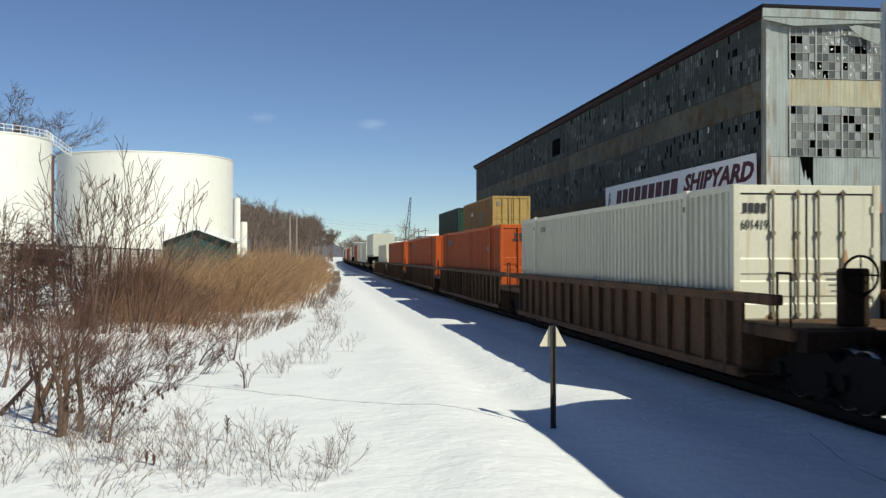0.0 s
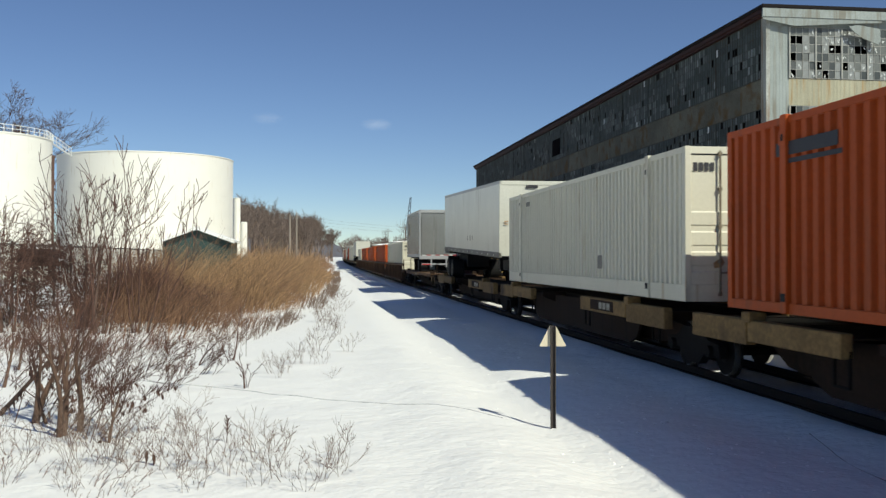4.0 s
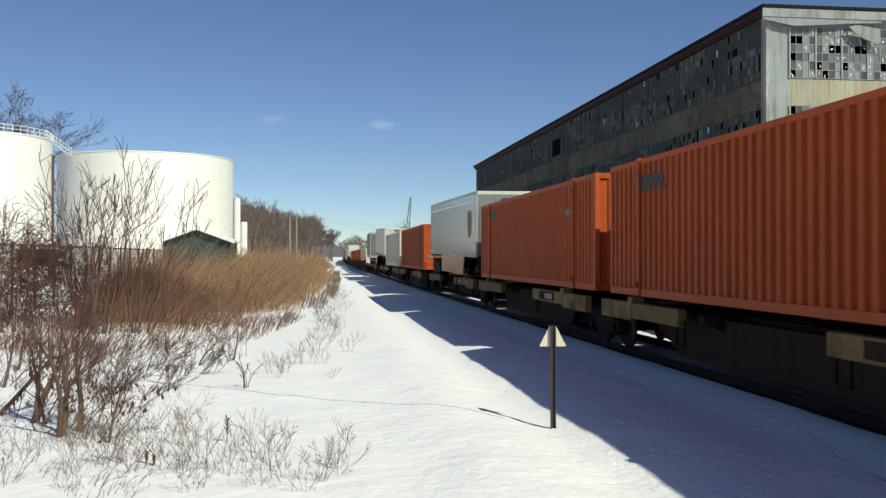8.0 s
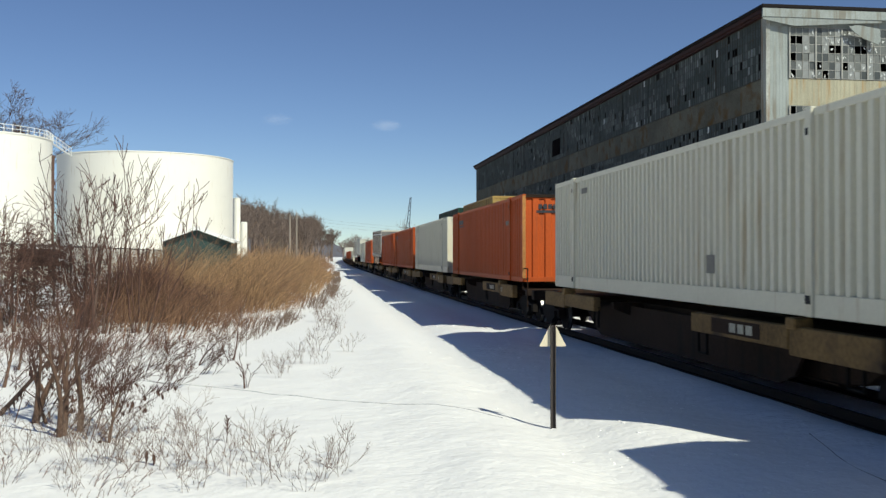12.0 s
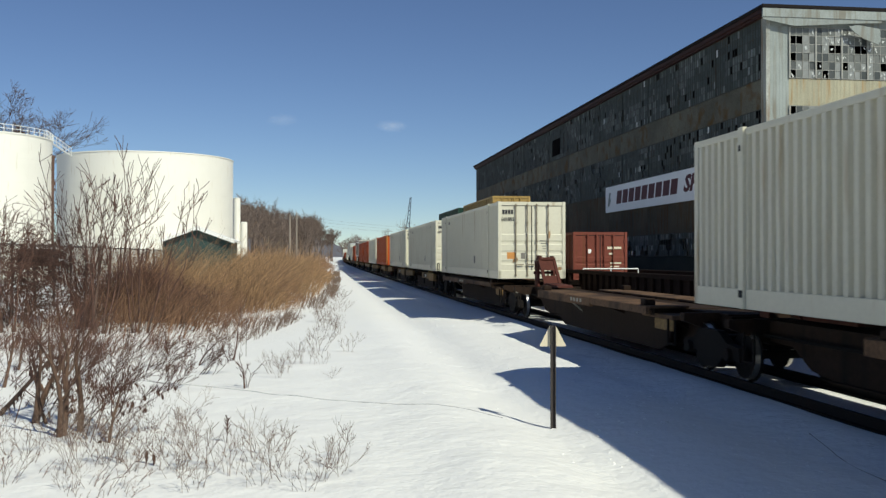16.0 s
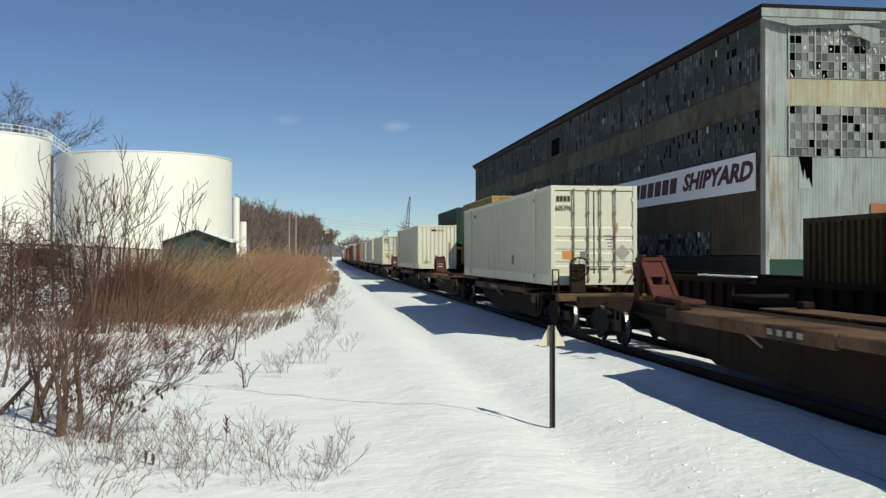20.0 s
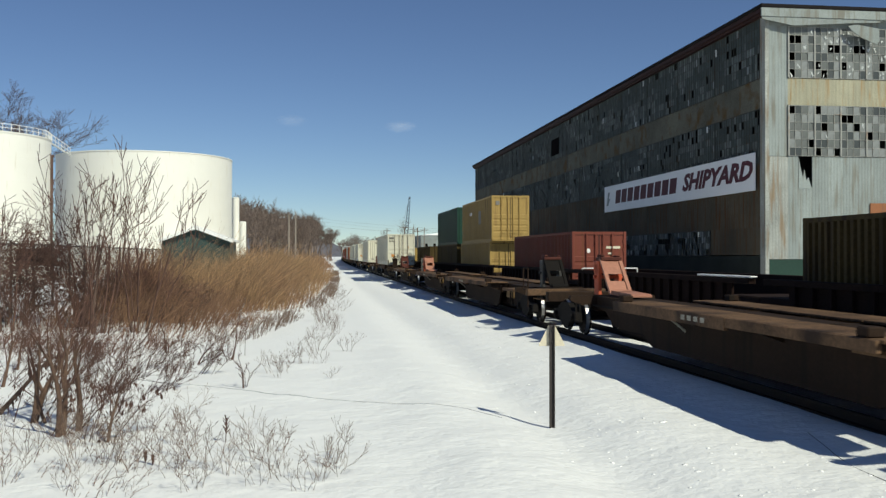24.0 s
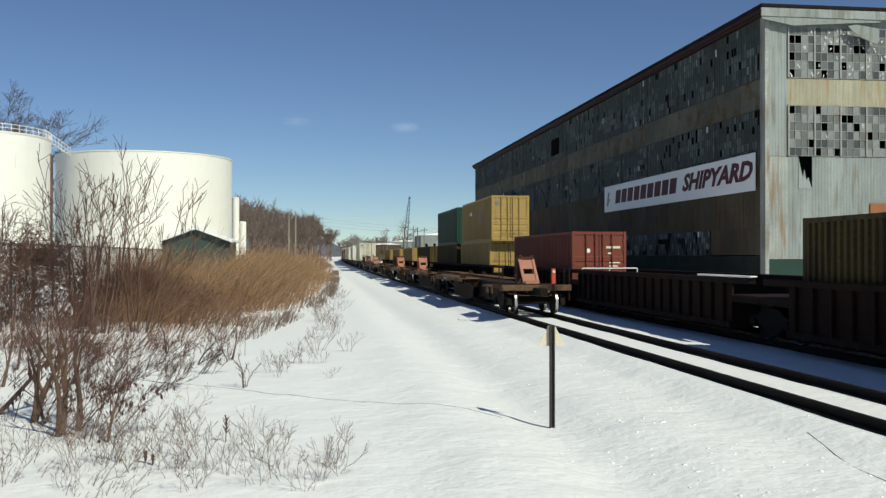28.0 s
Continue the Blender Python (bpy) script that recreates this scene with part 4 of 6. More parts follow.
def well_car(s_near, length, group="cars of the moving train", still=False, paint=None, label="rust-brown well car with ribbed sides"):
    """A well car: ribbed sides with a top chord, low floor, platforms and trucks at both ends. y = 0 is its near truck."""
    paint = paint or M["well_brown"]
    ob = tagged(base("well_car"), label, "railcar", group)
    L = length
    w0, w1 = 1.55, L - 1.55
    for sx in (-1, 1):
        a, b = sorted((sx * 1.36, sx * 1.42))
        side = part("well_side", boxes((a, w0, 0.3, b, w1, 1.5)), paint, ob)
        a, b = sorted((sx * 1.3, sx * 1.5))
        part("top_chord", boxes((a, 0.4, 1.42, b, L - 0.4, 1.58), bevel=0.02), paint, ob)
        part("bottom_chord", boxes((a, w0, 0.24, b, w1, 0.4), bevel=0.02), paint, ob)
        n = 19
        a, b = sorted((sx * 1.42, sx * 1.52))
        rib = boxes((a, -0.05, 0.38, b, 0.05, 1.44), bevel=0.01)
        me = bpy.data.meshes.new("rib")
        rib.to_mesh(me)
        rib.free()
        spots = [w0 + 0.4 + (w1 - w0 - 0.8) * i / (n - 1) for i in range(n)]
        if sx < 0:
            for y in spots:
                r = mesh_part("rib", me, paint, side)
                r.location = (0, y, 0)
        else:
            # the side turned away from the line of view: its ribs joined
            part("rib_row", boxes(*[(a, y - 0.05, 0.38, b, y + 0.05, 1.44) for y in spots]), paint, side)["kind"] = "stuff"
    part("well_floor", boxes((-1.36, w0, 0.26, 1.36, w1, 0.34)), paint, ob)
    for y0, y1 in ((0.0, w0 + 0.3), (w1 - 0.3, L)):
        part("end_platform", boxes((-1.4, y0 - 0.0, 0.92, 1.4, y1, 1.12), bevel=0.03), paint, ob)
    for y, d in ((w0, 1), (w1, -1)):
        part("bulkhead", prism([(y, 0.3), (y + 0.06 * d, 0.3), (y + 0.06 * d, 1.1), (y, 1.1)], "x", -1.36, 1.36), paint, ob)
    if not still:
        brake_stand(ob, -0.3, 0.15, 1.12)
        for x in (-1.35, 1.35):
            part("ladder_rail", tubes(((x, 0.1, 0.5), (x, 0.1, 1.9), 0.02), ((x, 0.5, 1.1), (x, 0.5, 1.9), 0.02), ((x, 0.1, 1.9), (x, 0.5, 1.9), 0.02), sides=6), M["car_brown"], ob)
    pairs = truck(ob, 0.0, s_near > 60)
    if not still:
        turning.append((s_near, pairs))
        rides(ob, s_near)
    return ob

# ---------------------------------------------------------------- the moving train, from its last car forwards
def put(s, z, ob, tilt=0.0):
    return rides(ob, s, z, 0.0, tilt)


M["red_refl_hot"] = mat("orange-red tail lamp housing", (0.42, 0.055, 0.025), 0.5, bump=0)
spine_car("empty three-platform spine car with faded red hitches, last of the train", -404.8, [18.5, 18.4, 18.2], [0, 1, 1], ("hitch_dark", "hitch_pale"), True, start=7.8)
second_car = spine_car("empty three-platform spine car with tan sills", -344.8, [18.6, 18.4, 18.4], [0, 1, 2], ("hitch_black", "truck_steel"), True, start=5.5)
spine_car("five-platform spine car carrying white containers", -285.1, [17.5, 17.2, 17.3, 17.6, 17.9], [2, 2, 2, 2, 0], None, True, True)
spine_car("spine car under white containers", -195.6, [18.3, 18.3], [0, 0])
mid_car = spine_car("five-platform spine car under orange and white containers and a trailer", -155.6, [18.0, 17.6, 17.5, 17.4, 17.4], [0, 0, 0, 0, 0], clear=(4,))
spine_car("spine car under an orange container and a white trailer", -64.6, [17.6, 17.8, 17.4], [0, 0, 2], clear=(2,))
spine_car("spine car under a short grey trailer", -9.6, [17.6], [0], None, True, start=1.0, clear=(0,))

# grey upright on the second car, behind its hitch
for x in (-0.26, 0.18):
    part("stanchion_post", boxes((x, 38.5, 1.05, x + 0.08, 38.66, 1.98), bevel=0.01), M["alloy_grimy"], second_car)
part("stanchion_plate", prism([(-0.18, 1.45), (0.18, 1.45), (0.18, 1.6), (0.08, 1.72), (0.18, 1.84), (0.18, 1.96), (-0.18, 1.96), (-0.18, 1.84), (-0.08, 1.72), (-0.18, 1.6)], "y", 38.55, 38.6), M["alloy_grimy"], second_car, "grey stanchion plate")

for y in (0.0, 18.0, 35.6, 53.1, 70.5):
    words("53'", 0.24, M["stencil"], mid_car, pose(-1.367, y + 2.6, 0.87, 0, 0, -90), label="stencilled length figure")

ZC = 1.30
white = "rust-streaked off-white corrugated container on a spine car"
orange = "faded orange container with black lettering on a spine car"
J = put(-285.6, ZC, container(white + ", doors shown", L53, W53, H53, M["white_box"], "door", end_paint=M["white_box"], skirt=0.32))
I = put(-249.3, ZC, container("yellowed white container with a ribbed blank end on a spine car", L53, W53, H53, M["white_box"], "ribs", end_paint=M["white_box"], skirt=0.32))
H = put(-214.4, ZC, container(white + ", doors shown", L53, W53, H53, M["white_box"], "door", end_paint=M["white_box"], skirt=0.32))
G = put(-195.5, ZC, container(white, L53, W53, H53, M["white_box"], "door", end_paint=M["white_box"], skirt=0.32))
F = put(-176.8, ZC, container(white, L53, W53, H53, M["white_box"], "door", end_paint=M["white_box"], skirt=0.32))
E = put(-156.25, ZC, container(orange, L53, W53, H53, M["orange_box"], "panels", pitch=0.31))
D = put(-138.0, ZC, container(white, L53, W53, H53, M["white_box"], "ribs", end_paint=M["white_box"], skirt=0.32))
C = put(-120.1, ZC, container(orange, L53, W53, H53, M["orange_box"], "panels", pitch=0.31))
B = put(-102.7, ZC, container(orange, L53, W53, H53, M["orange_box"], "panels", pitch=0.31))
A = put(-65.2, ZC, container(orange + ", doors shown", L53, W53, H53, M["orange_box"], "door", pitch=0.31))
C3 = put(-47.2, ZC, container(white, L53, W53, H53, M["white_box"], "door", end_paint=M["white_box"], skirt=0.32))
low_white = "off-white corrugated container sitting low in a well car"
low_orange = "orange corrugated container sitting low in a well car"
W0 = put(11.4, 0.43, container(low_white, L53, W53, H53, M["white_box"], "door", end_paint=M["white_box"], skirt=0.32))
O1 = put(31.3, 0.43, container(low_orange, L53, W53, H53, M["orange_box"], "door", pitch=0.31))
O2 = put(50.6, 0.43, container(low_orange, L53, W53, H53, M["orange_box"], "panels", pitch=0.31))
O3 = put(70.6, 0.43, container(low_orange, L53, W53, H53, M["orange_box"], "panels", pitch=0.31))
WL = put(91.5, 0.43, container(low_white, 12.19, 2.44, H53, M["white_box"], "door", inset=0))
for s in (9.3, 29.2, 48.8, 68.8, 88.5):
    well_car(s, 19.6)

eot = tagged(base("end_of_train_device"), "orange-red flashing tail device on the last coupler", "tail lamp", "")
part("housing", boxes((-0.075, -0.06, 0.0, 0.075, 0.06, 0.55), bevel=0.02), M["red_refl_hot"], eot)
part("lens", tubes(((0, -0.062, 0.44), (0, -0.09, 0.44), 0.05), sides=12), M["white_box"], eot)
part("clamp", boxes((-0.05, -0.04, -0.28, 0.05, 0.04, 0.0)), M["truck_steel"], eot)
rides(eot, -406.9, 1.14, 0.42)


# ---------------------------------------------------------------- highway trailers on the train
def road_wheel(parent, x, y, z):
    bm = bmesh.new()
    tube(bm, (x - 0.28, y, z), (x + 0.28, y, z), 0.5, sides=22)
    w = part("wheel", bm, M["rubber"], parent)
    for d in (-0.285, 0.285):
        bm = bmesh.new()
        tube(bm, (x + d - 0.012, y, z), (x + d + 0.012, y, z), 0.3, 0.28, sides=18)
        part("rim", bm, M["alloy_grimy"], w, "grimy rim edge")
        bm = bmesh.new()
        tube(bm, (x + d - 0.02, y, z), (x + d + 0.02, y, z), 0.272, 0.26, sides=16)
        part("hub", bm, M["black"], w)
    return w


def trailer(label, length, skin, rear_near=False, skirt=False, tall=0.0, drop=0.0, slide=0.0, group="road trailers on the moving train"):
    """A box trailer standing on z = 0 (its wheels' underside), near end at y = 0. rear_near: its door end faces -y."""
    ob = tagged(base("road_trailer"), label, "trailer", group)
    hw, z0, z1 = 1.295, 1.08, 3.87 + tall
    part("side_panel", boxes((-hw, 0.06, z0, -hw + 0.04, length - 0.06, z1 - 0.1)), skin, ob)
    part("side_panel", boxes((hw - 0.04, 0.06, z0, hw, length - 0.06, z1 - 0.1)), skin, ob)
    part("roof", boxes((-hw + 0.03, 0.05, z1 - 0.06, hw - 0.03, length - 0.05, z1 - 0.02), bevel=0.01), M["trailer_white"], ob)
    part("floor", boxes((-hw + 0.04, 0.06, z0 - 0.02, hw - 0.04, length - 0.06, z0 + 0.1)), M["black"], ob)
    n = int(length / 1.22)
    for sx in (-1, 1):
        a, b = sorted((sx * hw, sx * (hw - 0.07)))
        part("top_rail", boxes((a - 0.012, 0.0, z1 - 0.12, b + 0.012, length, z1), bevel=0.012), M["alloy"], ob)
        part("bottom_rail", boxes((a - 0.016, 0.0, z0 - 0.06, b + 0.016, length, z0 + 0.14), bevel=0.012), M["alloy"] if skin is M["trailer"] else M["alloy_grimy"], ob, "riveted bottom rail")
        for i in range(1, n):
            y = i * length / n
            c, d = sorted((sx * (hw + 0.0018), sx * (hw - 0.02)))
            part("seam", boxes((c, y - 0.012, z0 + 0.14, d, y + 0.012, z1 - 0.12)), skin, ob)
            lamp_c, lamp_d = sorted((sx * (hw + 0.026), sx * hw))
            part("marker_stud", boxes((lamp_c, y - 0.2, z0 + 0.0, lamp_d, y - 0.12, z0 + 0.06)), M["trailer_white"], ob)
        for y in (0.0, length - 0.1):
            a2, b2 = sorted((sx * (hw + 0.008), sx * (hw - 0.09)))
            part("corner_post", boxes((a2, y, z0 - 0.06, b2, y + 0.1, z1), bevel=0.012), M["alloy"] if skin is M["trailer"] else M["trailer_white"], ob)
    rear_y, nose_y = (0.0, length) if rear_near else (length, 0.0)
    d = 1 if rear_near else -1
    # nose
    a, b = sorted((nose_y, nose_y + d * -0.05))
    part("nose_panel", boxes((-hw + 0.07, a, z0, hw - 0.07, b, z1 - 0.08), bevel=0.01), skin, ob)
    part("nose_header", boxes((-hw + 0.05, a - 0.02, z1 - 0.16, hw - 0.05, b + 0.02, z1 - 0.005), bevel=0.01), M["trailer_white"], ob)
    # rear frame and roll-up door
    a, b = sorted((rear_y + d * 0.04, rear_y + d * 0.09))
    prof, step = [(b if d > 0 else a, z0 + 0.06)], (z1 - z0 - 0.28) / 6
    out, inn = (a, a + 0.0025) if d > 0 else (b, b - 0.0025)
    for i in range(6):
        zz = z0 + 0.06 + i * step
        prof += [(inn, zz), (out, zz + 0.012), (out, zz + step - 0.012), (inn, zz + step)]
    prof.append((b if d > 0 else a, z1 - 0.22))
    door = part("roll_up_door", prism(prof, "x", -hw + 0.13, hw - 0.13), skin, ob, "grey ribbed roll-up door")
    lo, hi = sorted((out, out - d * 0.004))
    for x, zz, h in ((-0.35, z0 + 0.2, 1.5), (0.62, z0 + 0.5, 1.3)):
        part("wear_line", boxes((x, lo, zz, x + 0.02, hi, zz + h)), M["ink_faded"], door)
    a, b = sorted((rear_y - d * 0.01, rear_y + d * 0.12))
    part("rear_header", boxes((-hw + 0.07, a, z1 - 0.2, hw - 0.07, b, z1), bevel=0.01), M["alloy"], ob)
    part("rear_sill", boxes((-hw, a, z0 - 0.2, hw, b, z0 + 0.05), bevel=0.015), M["alloy"], ob)
    for k in range(8):
        x = -1.1 + k * 0.29
        part("reflector", boxes((x, a - 0.006, z0 + 0.055, x + 0.27, a, z0 + 0.095)), M["red_refl"] if k % 2 else M["trim_white"], ob)
    # under-ride guard
    for x in (-0.5, 0.5):
        part("guard_post", boxes((x - 0.05, a + 0.02, 0.35, x + 0.05, a + 0.1, z0 - 0.19), bevel=0.01), M["alloy"], ob)
    part("guard_bar", boxes((-1.15, a + 0.0, 0.5, 1.15, a + 0.08, 0.61), bevel=0.015), M["alloy"], ob)
    for x in (-1.12, 0.58):
        part("guard_reflector", boxes((x, a - 0.006, 0.525, x + 0.54, a - 0.001, 0.585)), M["red_refl"], ob)
    for x in (-0.86, 0.86):
        part("mud_flap", boxes((x - 0.3, rear_y + d * 0.3 - 0.01, 0.12, x + 0.3, rear_y + d * 0.3 + 0.01, 0.75)), M["rubber"], ob)
    # running gear
    ax = [rear_y + d * (1.0 + slide), rear_y + d * (2.25 + slide)] if length > 10 else [rear_y + d * 1.2]
    for y in ax:
        bm = bmesh.new()
        tube(bm, (-0.9, y, 0.5 - drop), (0.9, y, 0.5 - drop), 0.07, sides=8)
        part("axle", bm, M["black"], ob)
        for x in (-0.95, 0.95):
            road_wheel(ob, x, y, 0.5 - drop)
    a, b = sorted((rear_y + d * (0.5 + slide), rear_y + d * (3.0 + slide)))
    part("slider_frame", boxes((-0.55, a, 0.62 - drop, 0.55, b, z0 - 0.02), bevel=0.02), M["black"], ob)
    for i in range(int(length / 1.5)):
        part("crossmember", boxes((-hw + 0.08, 0.3 + 1.5 * i, z0 - 0.15, hw - 0.08, 0.36 + 1.5 * i, z0 - 0.021)), M["black"], ob)
    # added black block that stands in for shade below the floor
    a, b = sorted((nose_y - d * 0.4, nose_y - d * 4.4))
    part("coupler_frame", boxes((-0.48, a, 0.45, 0.48, b, z0 - 0.152), bevel=0.02), M["black"], ob)
    ly = nose_y - d * 2.6
    for x in (-0.7, 0.7):
        part("landing_leg", boxes((x - 0.06, ly - 0.06, 0.42, x + 0.06, ly + 0.06, z0), bevel=0.01), M["black"], ob)
    if skirt:
        y0, y1 = sorted((rear_y + d * 4.75, ly - d * 0.75))
        for sx in (-1, 1):
            c, e = sorted((sx * (hw - 0.01), sx * (hw - 0.04)))
            part("side_skirt", prism([(y0, z0), (y1, z0), (y1 - 0.1, 0.15), (y0 + 0.55, 0.15)], "x", c, e), skin, ob, "aerodynamic side skirt")
    return ob


M["placard"] = mat("faded grey placard", (0.3, 0.28, 0.23), 0.7, bump=0)
M["red_refl"] = mat("red reflector tape", (0.45, 0.03, 0.03), 0.3, bump=0)
M["shield"] = mat("dark brown emblem", (0.07, 0.035, 0.015), 0.5, bump=0)
M["shield_gold"] = mat("gold emblem edge", (0.5, 0.34, 0.08), 0.5, bump=0)
ZT = 1.07


def shield(parent, y, z, w, h):
    """A plain shield-shaped emblem on the left side panel."""
    for k, m, o in ((1.0, M["shield_gold"], 0.004), (0.955, M["shield"], 0.008)):
        pts = [(y - w * 0.5 * k, z + h * 0.42 * k), (y, z + h * 0.5 * k), (y + w * 0.5 * k, z + h * 0.42 * k), (y + w * 0.5 * k, z - h * 0.1 * k),
               (y + w * 0.3 * k, z - h * 0.34 * k), (y, z - h * 0.5 * k), (y - w * 0.3 * k, z - h * 0.34 * k), (y - w * 0.5 * k, z - h * 0.1 * k)]
        part("emblem", prism(pts, "x", -1.295 - o - 0.006, -1.295 - o + 0.006), m, parent, "plain brown and gold shield emblem")


T1 = put(-1.35, ZT, trailer("short grey trailer with roll-up door and rear guard", 8.6, M["trailer"], rear_near=True, tall=0.29))
shield(T1, 6.9, 3.0, 0.8, 1.0)
T2 = put(-29.1, ZT, trailer("long white trailer with blank panels, nose towards the tail", 15.1, M["trailer_white"], tall=0.03, drop=0.38), 1.4)
UT = put(-85.2, ZT, trailer("long grey trailer with brown shield emblem and skirts", L53, M["trailer"], skirt=True, drop=0.22, slide=0.8), 0.85)
part("stripe", boxes((-1.299, 0.12, 3.4, -1.2955, L53 - 0.12, 3.49)), M["trim_white"], UT, "pale stripe below the roof rail")
for i in range(13):
    part("stripe_dash", boxes((-1.314, 0.35 + 1.22 * i, 1.1, -1.3115, 0.6 + 1.22 * i, 1.15)), M["ink_faded"], UT)
shield(UT, 1.8, 2.46, 1.1, 1.3)
for z, w in ((3.45, 0.5),):
    part("lettering", boxes((-0.2, -0.056, z, 0.3, -0.05, z + 0.12)), M["ink"], UT)
part("nose_box", boxes((-0.95, -0.09, 1.45, -0.6, -0.05, 1.85), bevel=0.01), M["alloy"], UT, "small connection box")
for x, z, w, h in ((-0.3, 3.62, 0.45, 0.12), (-1.12, 2.35, 0.14, 0.05), (-1.12, 2.26, 0.14, 0.04)):
    part("lettering", boxes((x, -0.056, z, x + w, -0.05, z + h)), M["ink"] if w > 0.3 else M["rust_patch"], T2)
for i in range(5):
    part("lettering", boxes((-0.6, -0.056, 1.5 + i * 0.1, -0.6 + 0.3 - 0.03 * i, -0.05, 1.535 + i * 0.1)), M["ink_faded"], T2)

for y, z, w, h in ((6.1, 1.62, 0.13, 0.22), (6.7, 1.6, 0.2, 0.26), (7.5, 1.6, 0.1, 0.24)):
    part("scuff", prism([(y, z), (y + w * 0.8, z + h * 0.15), (y + w, z + h * 0.8), (y + w * 0.45, z + h), (y + w * 0.1, z + h * 0.7)], "x", -1.299, -1.2955), M["ink_faded"], T2, "dark scuff mark")


# ---------------------------------------------------------------- markings on the containers
def side_bar(ob, y, z, length, h, material, hw=W53 / 2, name="lettering"):
    """A bar of illegible or brand lettering on the left side."""
    part(name, boxes((-hw - 0.006, y, z, -hw + 0.002, y + length, z + h)), material, ob, "black painted lettering bar")


def end_text(ob, text, x, z, size, material, y=0.019):
    words(text, size, material, ob, pose(x, y, z), width=0.08 * len(text), label="black stencilled digits")


def end_bar(ob, x0, z0, x1, z1, material, y=-0.014):
    part("lettering", boxes((x0, y - 0.004, z0, x1, y, z1)), material, ob)


def diamond(ob, x, z, r, material, y=-0.012):
    part("placard", prism([(x - r, z), (x, z - r), (x + r, z), (x, z + r)], "y", y - 0.004, y + 0.004), material, ob, "faded diamond placard")


for ob, num in ((J, "605396"), (H, "601855"), (G, "601738"), (F, "602457"), (W0, "601419"), (C3, "")):
    for k in range(4):
        end_bar(ob, -1.13 + 0.11 * k, 2.44, -1.05 + 0.11 * k, 2.6, M["ink"], 0.022)
    if num:
        end_text(ob, num, -0.92, 2.17, 0.22, M["ink"])
    for i in range(4):
        end_bar(ob, 0.3 + 0.04 * i, 1.42 - 0.1 * i, 0.55, 1.45 - 0.1 * i, M["ink_faded"], 0.022)
    if ob in (J, H, G, F):
        end_bar(ob, -0.95, 0.75, -0.6, 1.0, M["orange_sticker"], 0.022)
        end_bar(ob, -0.42, 0.75, -0.25, 0.98, M["ink_faded"], 0.022)
    if ob in (J,):
        diamond(ob, 0.85, 0.95, 0.24, M["placard"], 0.018)
    side_bar(ob, L53 - 3.2, 2.45, 0.5, 0.14, M["ink_faded"])
    side_bar(ob, 5.2, 0.55, 0.35, 0.32, M["ink_faded"], name="placard")
end_bar(I, -0.38, 2.5, -0.04, 2.62, M["ink"], 0.022)
end_text(I, "601032", 0.26, 2.49, 0.19, M["ink"], 0.02)
diamond(I, -0.7, 0.42, 0.22, M["placard"], 0.016)
end_bar(I, 0.78, 0.95, 0.9, 1.75, M["rust_patch"], 0.003)
for ob in (A, B, C, E, O1, O2, O3):
    side_bar(ob, L53 - 3.4, 2.32, 1.7, 0.2, M["ink"])
    side_bar(ob, L53 - 3.5, 2.2, 1.6, 0.07, M["ink"])
    side_bar(ob, 2.3, 1.95, 0.5, 0.16, M["ink_faded"])
    y = 0.022
    for k in range(9):
        end_bar(ob, -0.75 + k * 0.165, 2.42, -0.75 + k * 0.165 + 0.125, 2.58, M["ink"], y)
    end_bar(ob, -0.82, 2.29, 0.1, 2.375, M["ink"], y)
for k in range(5):
    end_bar(E, 0.98, 2.0 - k * 0.16, 1.06, 2.1 - k * 0.16, M["ink"], -0.012)
for x0, x1 in ((-1.302, -1.19), (1.19, 1.302)):
    part("scuffed_post", boxes((x0, -0.012, 0.12, x1, -0.004, 2.86)), M["orange_scuff"], E, "tan scuffed corner post")
part("dark_header", boxes((-1.18, -0.006, 2.8, 1.18, 0.012, 2.9)), M["car_brown"], E, "dark grimy roof header")
part("tracker_box", boxes((0.62, -0.1, 2.42, 0.84, 0.02, 2.72), bevel=0.03), M["trim_white"], E, "small white tracker box")
end_bar(E, 0.55, 1.72, 0.82, 2.02, M["marker"], -0.004)
end_bar(E, 0.98, 0.62, 1.05, 0.76, M["trim_white"], -0.004)
diamond(A, -0.85, 0.85, 0.2, M["ink_faded"], 0.022)
end_bar(A, 0.05, 0.82, 0.25, 1.02, M["trim_white"], 0.022)


# ---------------------------------------------------------------- the rest of the train ahead
ahead_cars = []
TW = put(113.5, ZT, trailer("long white trailer far up the train", L53, M["trailer_white"]))
spine_car("spine car under a white trailer far up the train", 110.0, [18.4, 18.4, 18.4], [0, 0, 0])
s = 132.5
kinds = ["w", "w", "o", "t", "w", "o", "o", "w", "w", "o", "t", "w", "w", "o", "w", "w", "t", "o", "w", "w"]
white_far = "off-white freight container far up the train"
orange_far = "orange freight container far up the train"
for i, k in enumerate(kinds):
    if k == "w":
        put(s, ZC, container(white_far, L53, W53, H53, M["white_box"], "ribs", end_paint=M["white_box"], inset=0, pitch=0.5))
    elif k == "o":
        put(s, ZC, container(orange_far, L53, W53, H53, M["orange_box"], "ribs", inset=0, pitch=0.5))
    else:
        put(s, ZT, trailer("grey trailer far up the train", L53, M["trailer"]))
    s += 18.6
s = 169.0
for i in range(6):
    spine_car("loaded spine car far up the train", s, [18.5, 18.5, 18.5], [0, 0, 0])
    s += 59.5


# ---------------------------------------------------------------- parked train on the second track
def parked(ob, y, z=0.0):
    ob.matrix_world = on_track(y, z, TRACK_2)
    return ob


